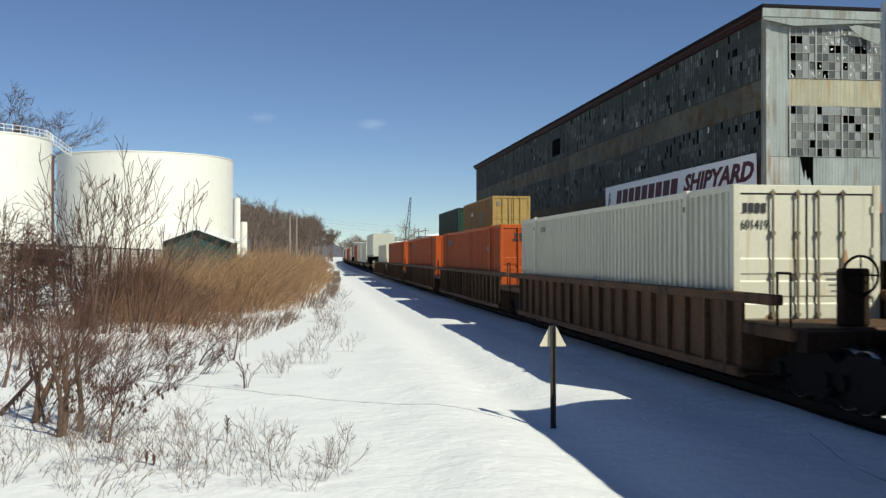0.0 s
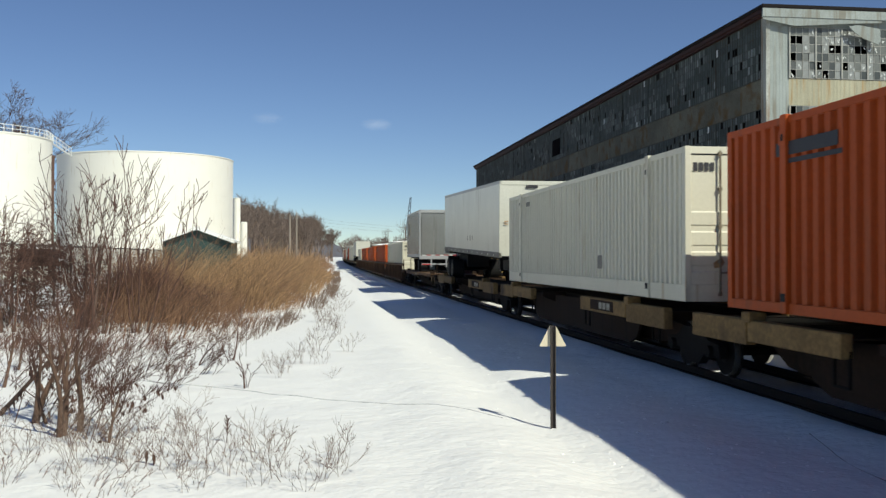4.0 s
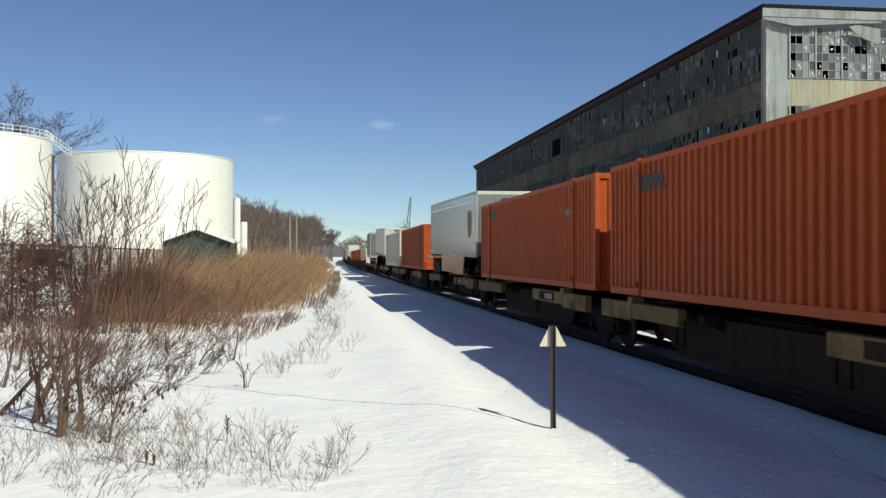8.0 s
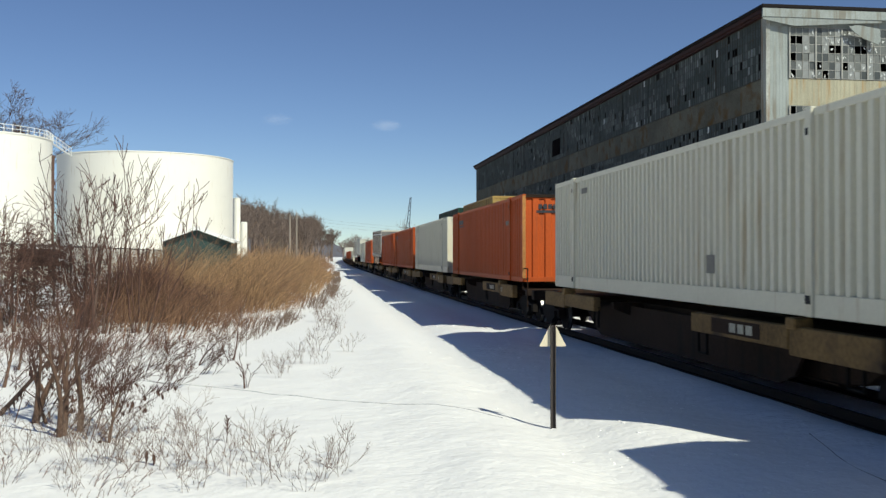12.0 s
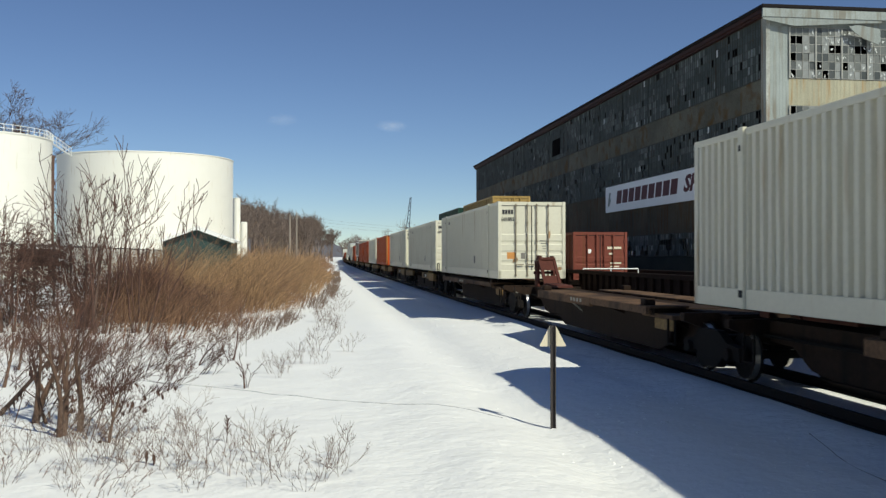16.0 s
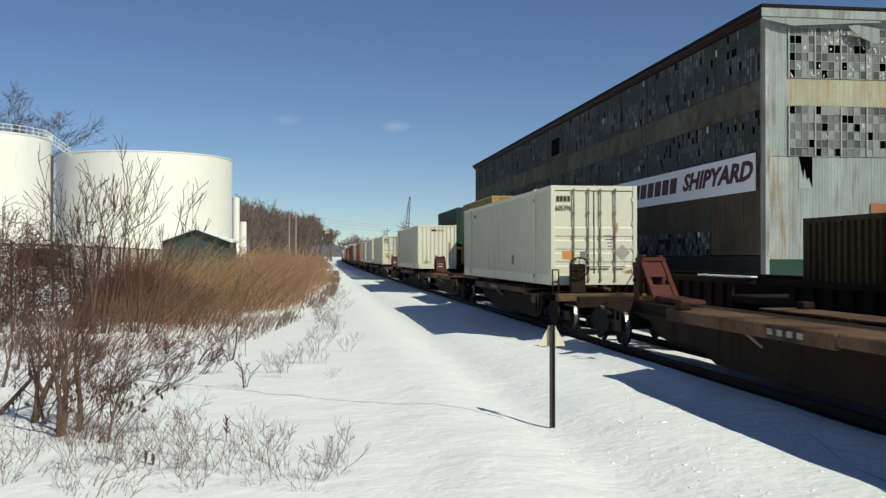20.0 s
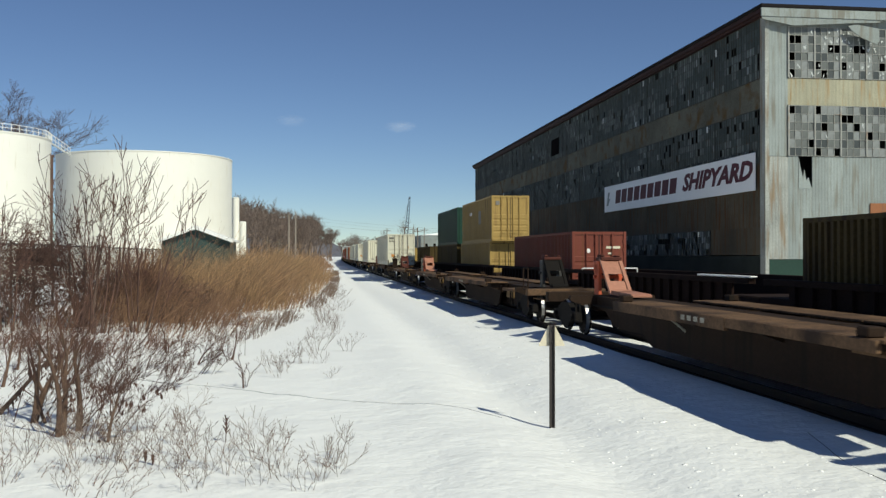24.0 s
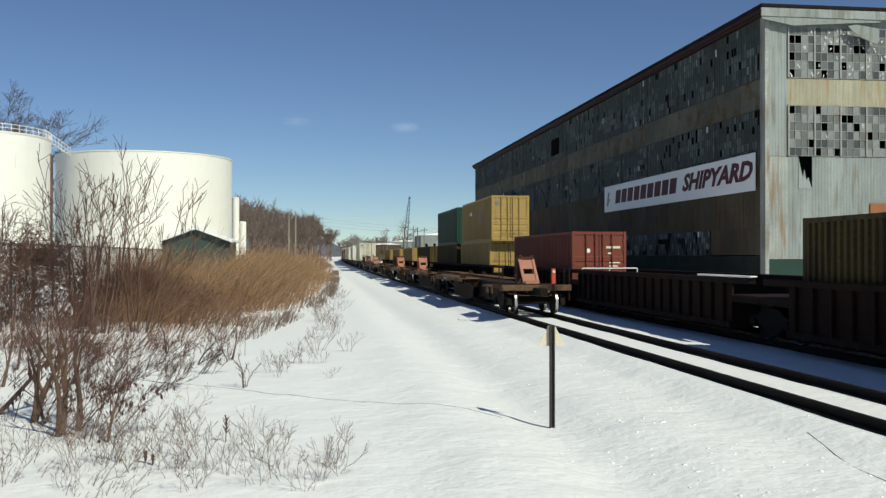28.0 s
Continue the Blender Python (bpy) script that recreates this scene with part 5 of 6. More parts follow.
still = "containers on the parked train"
cars2 = "well cars of the parked train"
# parked cars' shaded flanks are put into this low base colour
dark_car = M["parked_car"] = mat("oxide railcar paint darkened for shade", (0.017, 0.009, 0.0065), 0.9, second=(0.009, 0.006, 0.005), amount=0.4, streak=True, vary=0.35, spec=0.12)
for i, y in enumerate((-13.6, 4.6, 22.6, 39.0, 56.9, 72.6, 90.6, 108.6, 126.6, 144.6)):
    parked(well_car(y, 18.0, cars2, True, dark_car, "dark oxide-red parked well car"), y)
parked(container("dull brown weathered container parked in a well car", 12.19, 2.44, 2.59, M["brown_box"], "ribs", inset=0, group=still), 8.6, 0.42)
R1 = parked(container("oxide red container with door end, parked", 12.19, 2.44, 2.59, M["red_box"], "door", inset=0, group=still), 40.7, 0.62)
Y1 = parked(container("mustard yellow upper container with door end", 12.19, 2.44, 2.90, M["yellow_box"], "door", inset=0, group=still), 60.0, 3.1)
Y0 = parked(container("mustard yellow lower container in a well car", 12.19, 2.44, 2.59, M["yellow_box"], "door", inset=0, group=still), 60.6, 0.5)
parked(container("dark green upper container", 12.19, 2.44, 2.90, M["green_box"], "ribs", inset=0, group=still), 75.0, 3.1)
parked(container("dull yellow lower container in a well car", 12.19, 2.44, 2.59, M["brown_box"], "ribs", inset=0, group=still), 75.2, 0.5)
for y in (93.4, 111.4, 129.4, 147.4):
    parked(container("dull yellow container low in a parked well car", 12.19, 2.44, 2.59, M["yellow_box"] if y > 105 else M["brown_box"], "ribs", inset=0, group=still), y, 0.5)
part("round_label", tubes(((-0.5, 0.022, 1.75), (-0.5, 0.014, 1.75), 0.1), sides=14), M["trim_white"], R1, "round white label")
for x0, z0, x1, z1 in ((0.32, 1.85, 0.95, 1.95), (0.4, 1.6, 0.62, 1.68), (0.45, 1.2, 0.95, 1.26), (0.45, 1.05, 0.85, 1.11), (0.2, 0.5, 0.75, 0.58), (-0.9, 0.35, -0.3, 0.42)):
    end_bar(R1, x0, z0, x1, z1, M["marker"], 0.02)
end_bar(Y1, -0.95, 2.3, -0.7, 2.56, M["ink_faded"], 0.006)
side_bar(Y1, 4.0, 1.2, 0.9, 0.9, M["ink_faded"], 1.22)
for y in (-0.2, 0.0, 0.45):
    part("lettering", boxes((-1.226, 8.0 + y, 1.9, -1.215, 8.2 + y, 2.15)), M["trim_white"], Y1)
# white-railed end platform with a brake stand, between the red container and the next car
rail2 = tagged(base("car_end_railing"), "low white railing on a parked car's end", "railing")
rail2.matrix_world = on_track(39.2, 1.12, TRACK_2)
part("top_bar", tubes(((-1.2, 0, 0.5), (1.2, 0, 0.5), 0.025)), M["trim_white"], rail2)
for x in (-1.2, 0.0, 1.2):
    part("upright", tubes(((x, 0, 0), (x, 0, 0.5), 0.025)), M["trim_white"], rail2)
snow_bar = tagged(base("snow_ledge"), "strip of snow lying on a parked car's chord", "snow")
snow_bar.matrix_world = on_track(22.9, 1.585, TRACK_2)
part("snow_strip", boxes((-1.5, 0, 0, -1.3, 3.4, 0.05), bevel=0.02), M["snow"], snow_bar)


# ---------------------------------------------------------------- storage tanks, hut, fence, marker
def storage_tank(label, x, y, r, h, rail_deg=None, rail_h=0.72):
    ob = tagged(base("storage_tank", pose(x, y, -0.2)), label, "storage tank", "white storage tanks")
    courses = 6
    for c in range(courses):
        z0, z1 = h * c / courses, h * (c + 1) / courses
        bm = bmesh.new()
        tube(bm, (0, 0, z0), (0, 0, z1 - 0.003), r + 0.002 * (c % 2), sides=96, caps=False)
        o = part("shell_course", bm, M["tank"], ob)
        o.data.shade_smooth()
    bm = bmesh.new()
    tube(bm, (0, 0, h - 0.02), (0, 0, h + r * 0.05), r, 0.3, sides=96)
    part("roof", bm, M["tank"], ob)
    bm = bmesh.new()
    tube(bm, (0, 0, h - 0.1), (0, 0, h + 0.03), r + 0.06, sides=96, caps=False)
    part("rim", bm, M["tank"], ob)
    if rail_deg:
        a0, a1 = rail_deg
        n = int((a1 - a0) / 6)
        pts = [Vector((r * math.cos(radians(a0 + (a1 - a0) * i / n)), r * math.sin(radians(a0 + (a1 - a0) * i / n)), h)) for i in range(n + 1)]
        for i, p in enumerate(pts):
            part("rail_post", tubes((p, p + Vector((0, 0, rail_h)), 0.035), sides=6), M["trim_white"], ob)
        for dz in (rail_h / 2, rail_h):
            bm = bmesh.new()
            for p, q in zip(pts, pts[1:]):
                tube(bm, p + Vector((0, 0, dz)), q + Vector((0, 0, dz)), 0.03, sides=6)
            part("handrail", bm, M["trim_white"], ob)
    return ob


TANK_H = 14.65
storage_tank("wide white cylindrical storage tank behind brush", -20.9, 126.0, 10.7, TANK_H)
storage_tank("white storage tank with railed roof edge", -33.9, 99.6, 8.0, TANK_H - 0.7, (-120, 62))
stair = tagged(base("tank_stair"), "white railed stair linking the two tanks", "stair")
a, b = Vector((-26.75, 101.5, 13.98)), Vector((-28.2, 117.8, 13.95))
up = Vector((0, 0, 0.95))
part("stringer", tubes((a, b, 0.09), sides=6), M["trim_white"], stair)
for k in (0.5, 1.0):
    part("handrail", tubes((a + up * k, b + up * k, 0.04), sides=6), M["trim_white"], stair)
for i in range(9):
    p = a.lerp(b, i / 8)
    part("baluster", tubes((p, p + up, 0.035), sides=6), M["trim_white"], stair)
pipe = tagged(base("tank_downpipe"), "dark rust-brown pipe and ladder beside the tank", "pipe")
part("pipe", tubes(((-26.0, 100.6, -0.2), (-25.95, 100.6, 12.3), 0.24)), M["pipe_brown"], pipe)
part("bracket", tubes(((-25.95, 100.6, 12.2), (-26.7, 100.6, 12.7), 0.12)), M["pipe_brown"], pipe)
stack = tagged(base("vent_stack"), "slim white upright tank beyond the big one", "tank")
part("shell", tubes(((-10.85, 141, -0.2), (-10.85, 141, 10.5), 0.52), sides=20), M["tank"], stack)
part("cap", tubes(((-10.85, 141, 10.5), (-10.85, 141, 10.62), 0.55, 0.3), sides=20), M["tank"], stack)
stack = tagged(base("vent_stack"), "short white upright tank beside the slim one", "tank")
part("shell", tubes(((-9.85, 141, -0.2), (-9.85, 141, 7.0), 0.5), sides=20), M["tank"], stack)
part("cap", tubes(((-9.85, 141, 7.0), (-9.85, 141, 7.12), 0.52, 0.3), sides=20), M["tank"], stack)

hut = tagged(base("hut", pose(-9.35, 80, -0.2)), "small dark green hut with white-edged gable roof", "hut")
part("hut_body", prism([(-2.7, 0), (2.7, 0), (2.7, 3.55), (0, 4.55), (-2.7, 3.55)], "y", 0.25, 7.0), M["hut_green"], hut)
for sx in (-1, 1):
    part("roof_slope", prism([(0, 4.62), (sx * 3.0, 3.5), (sx * 3.0, 3.66), (0, 4.8)], "y", -0.2, 7.2), M["snow"], hut, "snow-covered roof slope")
    part("barge_board", prism([(0, 4.52), (sx * 3.02, 3.4), (sx * 3.02, 3.62), (0, 4.76)], "y", -0.27, -0.205), M["trim_white"], hut)
for i in range(12):
    x = -2.5 + i * 0.44
    part("batten", boxes((x, 0.22, 0, x + 0.06, 0.247, 3.5)), M["hut_green"], hut)

fence = tagged(base("chain_link_fence"), "tall black mesh fence behind the brush", "fence")
fy = 24.0
posts = []
while fy < 135:
    gz = ground_z(-11.6, fy)
    part("post", tubes(((-11.6, fy, gz), (-11.6, fy, gz + 2.9), 0.055), sides=8), M["fence"], fence)
    posts.append(fy)
    fy += 3.05
part("top_rail", tubes(((-11.6, 24, 2.62), (-11.6, posts[-1], 2.62), 0.04), sides=6), M["fence"], fence)
part("bottom_rail", tubes(((-11.6, 24, 0.0), (-11.6, posts[-1], 0.0), 0.025), sides=6), M["fence"], fence)
vs, fs = [], []
for k in range(int((posts[-1] - 24) / 0.16)):
    for d in (1, -1):
        y = 24 + k * 0.16
        if d * 2.7 + y < 24 or d * 2.7 + y > posts[-1]:
            continue
        i = len(vs)
        vs += [(-11.6, y, -0.05), (-11.594, y + 0.009, -0.05), (-11.594, y + d * 2.62 + 0.009, 2.6), (-11.6, y + d * 2.62, 2.6)]
        fs.append((i, i + 1, i + 2, i + 3))
wire = raw("wire_mesh", vs, fs, M["fence"], fence)
wire["kind"] = "stuff"

MK = 1.10
mx, my = 3.31 * MK, 12.98 * MK
mk = tagged(base("track_marker", pose(mx, my, ground_z(mx, my) - 0.05, 0, 0, -4) @ Matrix.Scale(MK, 4)), "small triangular plate on a dark steel post", "marker post")
part("post", prism([(-0.038, -0.02), (-0.024, -0.02), (-0.02, 0.012), (0.02, 0.012), (0.024, -0.02), (0.038, -0.02), (0.036, 0.024), (-0.036, 0.024)], "z", 0, 1.47), M["post"], mk, "dark channel-section steel post")
part("plate", prism([(-0.18, 1.18), (0.18, 1.18), (0.185, 1.195), (0.045, 1.465), (-0.045, 1.465), (-0.185, 1.195)], "y", 0.026, 0.032), M["marker"], mk, "yellowed triangular plate")
for z in (1.24, 1.41):
    part("bolt", tubes(((0, 0.02, z), (0, -0.012, z), 0.012), sides=6), M["rail_top"], mk)

box_ = tagged(base("storage_box", pose(-25.6, 88, -0.2)), "brown steel storage box on legs beyond the fence", "storage box")
part("box_body", boxes((0, 0, 1.5, 2.9, 2.4, 3.0), bevel=0.05), M["pipe_brown"], box_)
for x in (0.3, 2.6):
    for y in (0.3, 2.1):
        part("leg", tubes(((x, y, 0), (x, y, 1.5), 0.08), sides=8), M["pipe_brown"], box_)
part("snow_cap", boxes((0.05, 0.05, 3.0, 2.85, 2.35, 3.12), bevel=0.05), M["snow"], box_, "snow on its lid")


# ---------------------------------------------------------------- bare plants
def seg_mesh(name, segs, sides=3):
    """A mesh of tapered bars from rows of (x0, y0, z0, x1, y1, z1, r0, r1)."""
    s = np.asarray(segs, dtype=float)
    a, b = s[:, 0:3], s[:, 3:6]
    w = b - a
    w /= np.maximum(np.linalg.norm(w, axis=1, keepdims=True), 1e-9)
    ref = np.where(np.abs(w[:, 2:3]) > 0.9, np.array([[1.0, 0, 0]]), np.array([[0, 0, 1.0]]))
    u = np.cross(w, ref)
    u /= np.maximum(np.linalg.norm(u, axis=1, keepdims=True), 1e-9)
    v = np.cross(w, u)
    n = len(s)
    co = np.empty((n, 2, sides, 3))
    for i in range(sides):
        d = math.cos(2 * math.pi * i / sides) * u + math.sin(2 * math.pi * i / sides) * v
        co[:, 0, i] = a + d * s[:, 6:7]
        co[:, 1, i] = b + d * s[:, 7:8]
    off = (np.arange(n) * 2 * sides)[:, None]
    quads = np.concatenate([off + np.array([[i, (i + 1) % sides, sides + (i + 1) % sides, sides + i]]) for i in range(sides)], axis=0)
    return quad_mesh(name, co.reshape(-1, 3), quads)


def quad_mesh(name, co, quads):
    me = bpy.data.meshes.new(name)
    me.vertices.add(len(co))
    me.vertices.foreach_set("co", co.ravel())
    me.loops.add(quads.size)
    me.loops.foreach_set("vertex_index", quads.ravel().astype(np.int32))
    me.polygons.add(len(quads))
    me.polygons.foreach_set("loop_start", np.arange(0, quads.size, 4, dtype=np.int32))
    me.update(calc_edges=True)
    me.validate()
    return me


def grow(rnd, p, d, length, r, depth, segs, bend=0.18, lift=0.12, split=(2, 4), ratio=0.62, spread_=0.55, thin=0.0035, side=0.6):
    """One limb, bent over a few lengths, with side shoots and forks, added to segs."""
    steps = 4 if depth > 1 else 3
    p, d = Vector(p), Vector(d).normalized()
    for k in range(steps):
        d = (d + Vector((rnd.gauss(0, bend), rnd.gauss(0, bend), rnd.gauss(0, bend * 0.6) + lift * 0.5))).normalized()
        q = p + d * (length / steps)
        r1 = max(thin, r * (1 - 0.16 * (1 if depth else 1.6)))
        segs.append((*p, *q, r, r1))
        p, r = q, r1
        if depth > 0 and k > 0 and rnd.random() < side:
            e = (d + Vector((rnd.gauss(0, spread_), rnd.gauss(0, spread_), rnd.gauss(0.1, spread_ * 0.6)))).normalized()
            grow(rnd, p, e, length * ratio * rnd.uniform(0.6, 1.0), max(thin, r * 0.6), depth - 1, segs, bend, lift, split, ratio, spread_, thin, side)
    if depth > 0:
        for _ in range(rnd.randint(*split)):
            e = (d + Vector((rnd.gauss(0, spread_), rnd.gauss(0, spread_), rnd.gauss(0.05, spread_ * 0.5)))).normalized()
            grow(rnd, p, e, length * ratio * rnd.uniform(0.75, 1.1), max(thin, r * 0.75), depth - 1, segs, bend, lift, split, ratio, spread_, thin, side)


def split_trunk(segs, limit):
    """Thick limbs and thin twigs as two lists."""
    return [s for s in segs if s[6] >= limit], [s for s in segs if s[6] < limit]


def plant(name, label, category, m, stems, limit, bark, twig, group=""):
    """A plant of several stems: each stem's thick wood is a part, its thin wood another."""
    ob = tagged(base(name, m), label, category, group)
    for segs in stems:
        thick, thin = split_trunk(segs, limit)
        st = ob
        if thick:
            st = mesh_part("stem", seg_mesh("stem", thick, 6), bark, ob)
        if thin:
            t = mesh_part("twig_spray", seg_mesh("twig_spray", thin, 3), twig, st)
            t["kind"] = "stuff"
    return ob


def at_ground(x, y, dz=-0.05, rz=0.0):
    return pose(x, y, ground_z(x, y) + dz, 0, 0, rz)


# tall bare saplings in the brush
for i, (x, y, h, n, lean) in enumerate(((-5.3, 31.0, 2.7, 5, 0.16), (-7.5, 33.0, 2.75, 4, 0.04), (-6.4, 30.5, 2.8, 6, 0.08), (-9.4, 31.0, 1.9, 6, -0.1))):
    rnd = random.Random(40 + i)
    stems = []
    for k in range(n):
        segs = []
        stems.append(segs)
        a = rnd.uniform(0, 6.28)
        sp = rnd.uniform(0.1, 0.34)
        grow(rnd, (0.28 * math.cos(a), 0.28 * math.sin(a), 0), (sp * math.cos(a) + lean, sp * math.sin(a), 1), h * rnd.uniform(0.8, 1.15), rnd.choice((0.03, 0.045, 0.06)), 3, segs,
             bend=0.08, lift=0.13, split=(1, 2), ratio=0.6, spread_=0.38, thin=0.0095, side=0.6)
    plant("sapling", "tall bare many-stemmed sapling in the brush", "shrub", at_ground(x, y), stems, 0.041, M["twig_grey"], M["twig"], "bare saplings")

# tangled vine bush by the fence
for i, (x, y, h) in enumerate(((-10.6, 36.0, 2.6), (-10.3, 34.6, 2.5), (-10.0, 33.5, 2.2), (-9.3, 35.2, 1.9), (-8.9, 36.0, 1.5), (-6.6, 36.5, 1.2), (-5.0, 35.0, 1.1))):
    rnd = random.Random(70 + i)
    stems = []
    for k in range(16):
        segs = []
        stems.append(segs)
        a = rnd.uniform(0, 6.28)
        grow(rnd, (0.5 * math.cos(a), 0.5 * math.sin(a), 0), (0.5 * math.cos(a), 0.5 * math.sin(a), 1), h * rnd.uniform(0.65, 1.05), 0.022, 3, segs,
             bend=0.3, lift=-0.02, split=(1, 3), ratio=0.66, spread_=0.8, thin=0.0075, side=0.6)
    plant("bramble_bush", "tangled red-brown bramble bush by the fence", "bush", at_ground(x, y), stems, 0.016, M["twig_grey"], M["twig"], "bramble bushes")

# foreground shrubs: a few stout stems leaning over, with fine slanting shoots
for i, (x, y, stout, fine_, h, r) in enumerate(((-3.36, 13.5, 2, 4, 1.5, 0.05), (-4.1, 14.7, 2, 4, 1.45, 0.055), (-3.05, 13.8, 1, 5, 1.45, 0.05), (-2.8, 13.2, 1, 5, 1.05, 0.032), (-3.75, 14.6, 1, 4, 1.2, 0.04),
                                                (-5.6, 18.6, 1, 4, 1.2, 0.034), (-4.3, 19.0, 1, 6, 1.0, 0.026), (-2.7, 18.2, 0, 9, 0.7, 0.02), (-4.9, 20.4, 1, 7, 0.9, 0.026),
                                                (-3.3, 21.2, 0, 9, 0.8, 0.02), (-6.2, 21.0, 1, 5, 1.0, 0.03), (-2.3, 20.6, 0, 8, 0.7, 0.018))):
    rnd = random.Random(90 + i)
    stems = []
    for k in range(stout + fine_):
        segs = []
        stems.append(segs)
        a = rnd.uniform(0, 6.28)
        q = rnd.uniform(0.03, 0.3)
        big = k < stout
        lean = rnd.uniform(-0.05, 0.18) if big else rnd.uniform(0.35, 1.0)
        grow(rnd, (q * math.cos(a), q * math.sin(a), 0), (0.12 * math.cos(a) + lean, 0.2 * math.sin(a), 1), h * (rnd.uniform(0.6, 0.85) if big else rnd.uniform(0.4, 0.7)),
             r * rnd.uniform(0.7, 1.1) if big else rnd.uniform(0.006, 0.011), 3, segs,
             bend=0.08, lift=0.03, split=(1, 2), ratio=0.6, spread_=0.42, thin=0.0028, side=0.8)
    ob = plant("shrub", "leafless red-brown shrub standing in the snow", "shrub", at_ground(x, y), stems, 0.013, M["bark"], M["twig"], "shrubs in the snow")
    if i < 5:
        # curled dead leaves hanging on the low stems
        vs, fs = [], []
        for k in range(46):
            s = rnd.choice([t for q in stems for t in q if t[2] < 0.75])
            p = Vector(s[3:6]) + Vector((rnd.gauss(0, 0.03), rnd.gauss(0, 0.03), -0.02))
            L, w = rnd.uniform(0.05, 0.11), rnd.uniform(0.012, 0.025)
            t = rnd.uniform(0, 6.28)
            u = Vector((math.cos(t), math.sin(t), 0)) * w
            e = Vector((rnd.gauss(0, 0.03), rnd.gauss(0, 0.03), -L))
            j = len(vs)
            mid = p + e * 0.5 + Vector((-u.y, u.x, 0)) * 0.8
            vs += [p, mid + u, p + e, mid - u]
            fs += [(j, j + 1, j + 2), (j, j + 2, j + 3)]
        o = raw("dead_leaves", vs, fs, M["twig"], ob, "curled brown dead leaves")
        o["kind"] = "stuff"

# a dead stem leaning low over the snow, and small dark shrubs with arching shoots
rnd = random.Random(141)
segs = []
grow(rnd, (0, 0, 0), (0.85, 0.1, 0.95), 1.15, 0.045, 1, segs, bend=0.03, lift=0.0, split=(1, 2), ratio=0.4, spread_=0.5, thin=0.004, side=0.5)
dead = plant("leaning_stem", "dead brown stem leaning low with withered leaves", "shrub", at_ground(-4.75, 15.3), [segs], 0.013, M["twig_grey"], M["twig"])
vs, fs = [], []
for k in range(40):
    s = rnd.choice(segs)
    p = Vector(s[0:3]).lerp(Vector(s[3:6]), rnd.random())
    L, w, t = rnd.uniform(0.08, 0.17), rnd.uniform(0.015, 0.03), rnd.uniform(0, 6.28)
    u = Vector((math.cos(t), math.sin(t), 0)) * w
    e = Vector((rnd.gauss(0, 0.03), rnd.gauss(0, 0.03), -L))
    mid = p + e * 0.5 + Vector((-u.y, u.x, 0)) * 0.8
    j = len(vs)
    vs += [p, mid + u, p + e, mid - u]
    fs += [(j, j + 1, j + 2), (j, j + 2, j + 3)]
raw("dead_leaves", vs, fs, M["twig"], dead, "hanging withered brown leaves")["kind"] = "stuff"
for i, (x, y, h, n, droop) in enumerate(((-1.9, 23.2, 0.8, 5, 0.05), (-3.49, 24.3, 0.75, 6, -0.45), (-2.6, 22.2, 0.6, 5, -0.3), (-1.2, 18.2, 0.4, 3, 0.02))):
    rnd = random.Random(160 + i)
    stems = []
    for k in range(n):
        segs = []
        stems.append(segs)
        a = rnd.uniform(0, 6.28)
        w = 0.12 if k == 0 else 0.7
        grow(rnd, (0.05 * math.cos(a), 0.05 * math.sin(a), 0), (w * math.cos(a) + 0.15, w * math.sin(a), 1), h * (1.0 if k == 0 else 0.8), 0.022 if k == 0 else 0.009, 2, segs,
             bend=0.08, lift=droop, split=(1, 2), ratio=0.6, spread_=0.5, thin=0.0045, side=0.7)
    plant("small_shrub", "small dark bare shrub in open snow", "shrub", at_ground(x, y), stems, 0.013, M["twig"], M["twig"], "small dark shrubs")

# small dry weeds, six makes, set out in the snow
weeds = []
for i in range(6):
    rnd = random.Random(150 + i)
    w = tagged(base("dry_weed", pose(0, 0, 0)), "small dry branching weed poking through snow", "weed", "dry weeds in the snow")
    for k in range((6, 5, 7, 4, 5, 6)[i]):
        segs = []
        a = rnd.uniform(0, 6.28)
        q = rnd.uniform(0.0, 0.16)
        grow(rnd, (q * math.cos(a), q * math.sin(a), 0), (0.45 * math.cos(a) + 0.15, 0.45 * math.sin(a), 1), rnd.uniform(0.13, 0.28), 0.0034, 2, segs,
             bend=0.16, lift=0.1, split=(1, 2), ratio=0.7, spread_=0.45, thin=0.0016, side=0.6)
        mesh_part("stalk", seg_mesh("stalk", segs, 3), M["weed"], w)["kind"] = "stuff"
    weeds.append(w)
rnd = random.Random(7)
spots = [(-0.6, 10.5), (-0.25, 10.7), (0.1, 10.6), (0.3, 10.9), (-0.9, 10.9), (-1.1, 11.4), (-0.4, 11.3), (0.15, 11.5), (-0.7, 11.8), (-1.5, 10.9), (-1.3, 12.0), (0.25, 11.2), (-0.1, 10.2), (-0.5, 12.3)]
for k in range(44):
    spots.append((rnd.uniform(-4.2, -1.2), rnd.uniform(10.2, 14.0)))
for k in range(8):
    spots.append((rnd.uniform(-0.9, 0.4), rnd.uniform(19.0, 22.5)))
for k in range(20):
    y = rnd.uniform(15, 27)
    spots.append((-2.0 - 0.03 * y + rnd.uniform(-1.8, 0.9), y))
for k in range(24):
    y = rnd.uniform(24, 60)
    spots.append((0.15 + 0.022 * y + rnd.uniform(-0.8, 0.25), y))
for k, (x, y) in enumerate(spots):
    m = at_ground(x, y, -0.02, rnd.uniform(0, 360)) @ Matrix.Scale(rnd.uniform(0.75, 1.35) * (1.5 if y > 23 else 1.0), 4)
    if k < 6:
        weeds[k].matrix_world = m
    else:
        c = copy_thing(weeds[k % 6], m)
        c.matrix_world = m

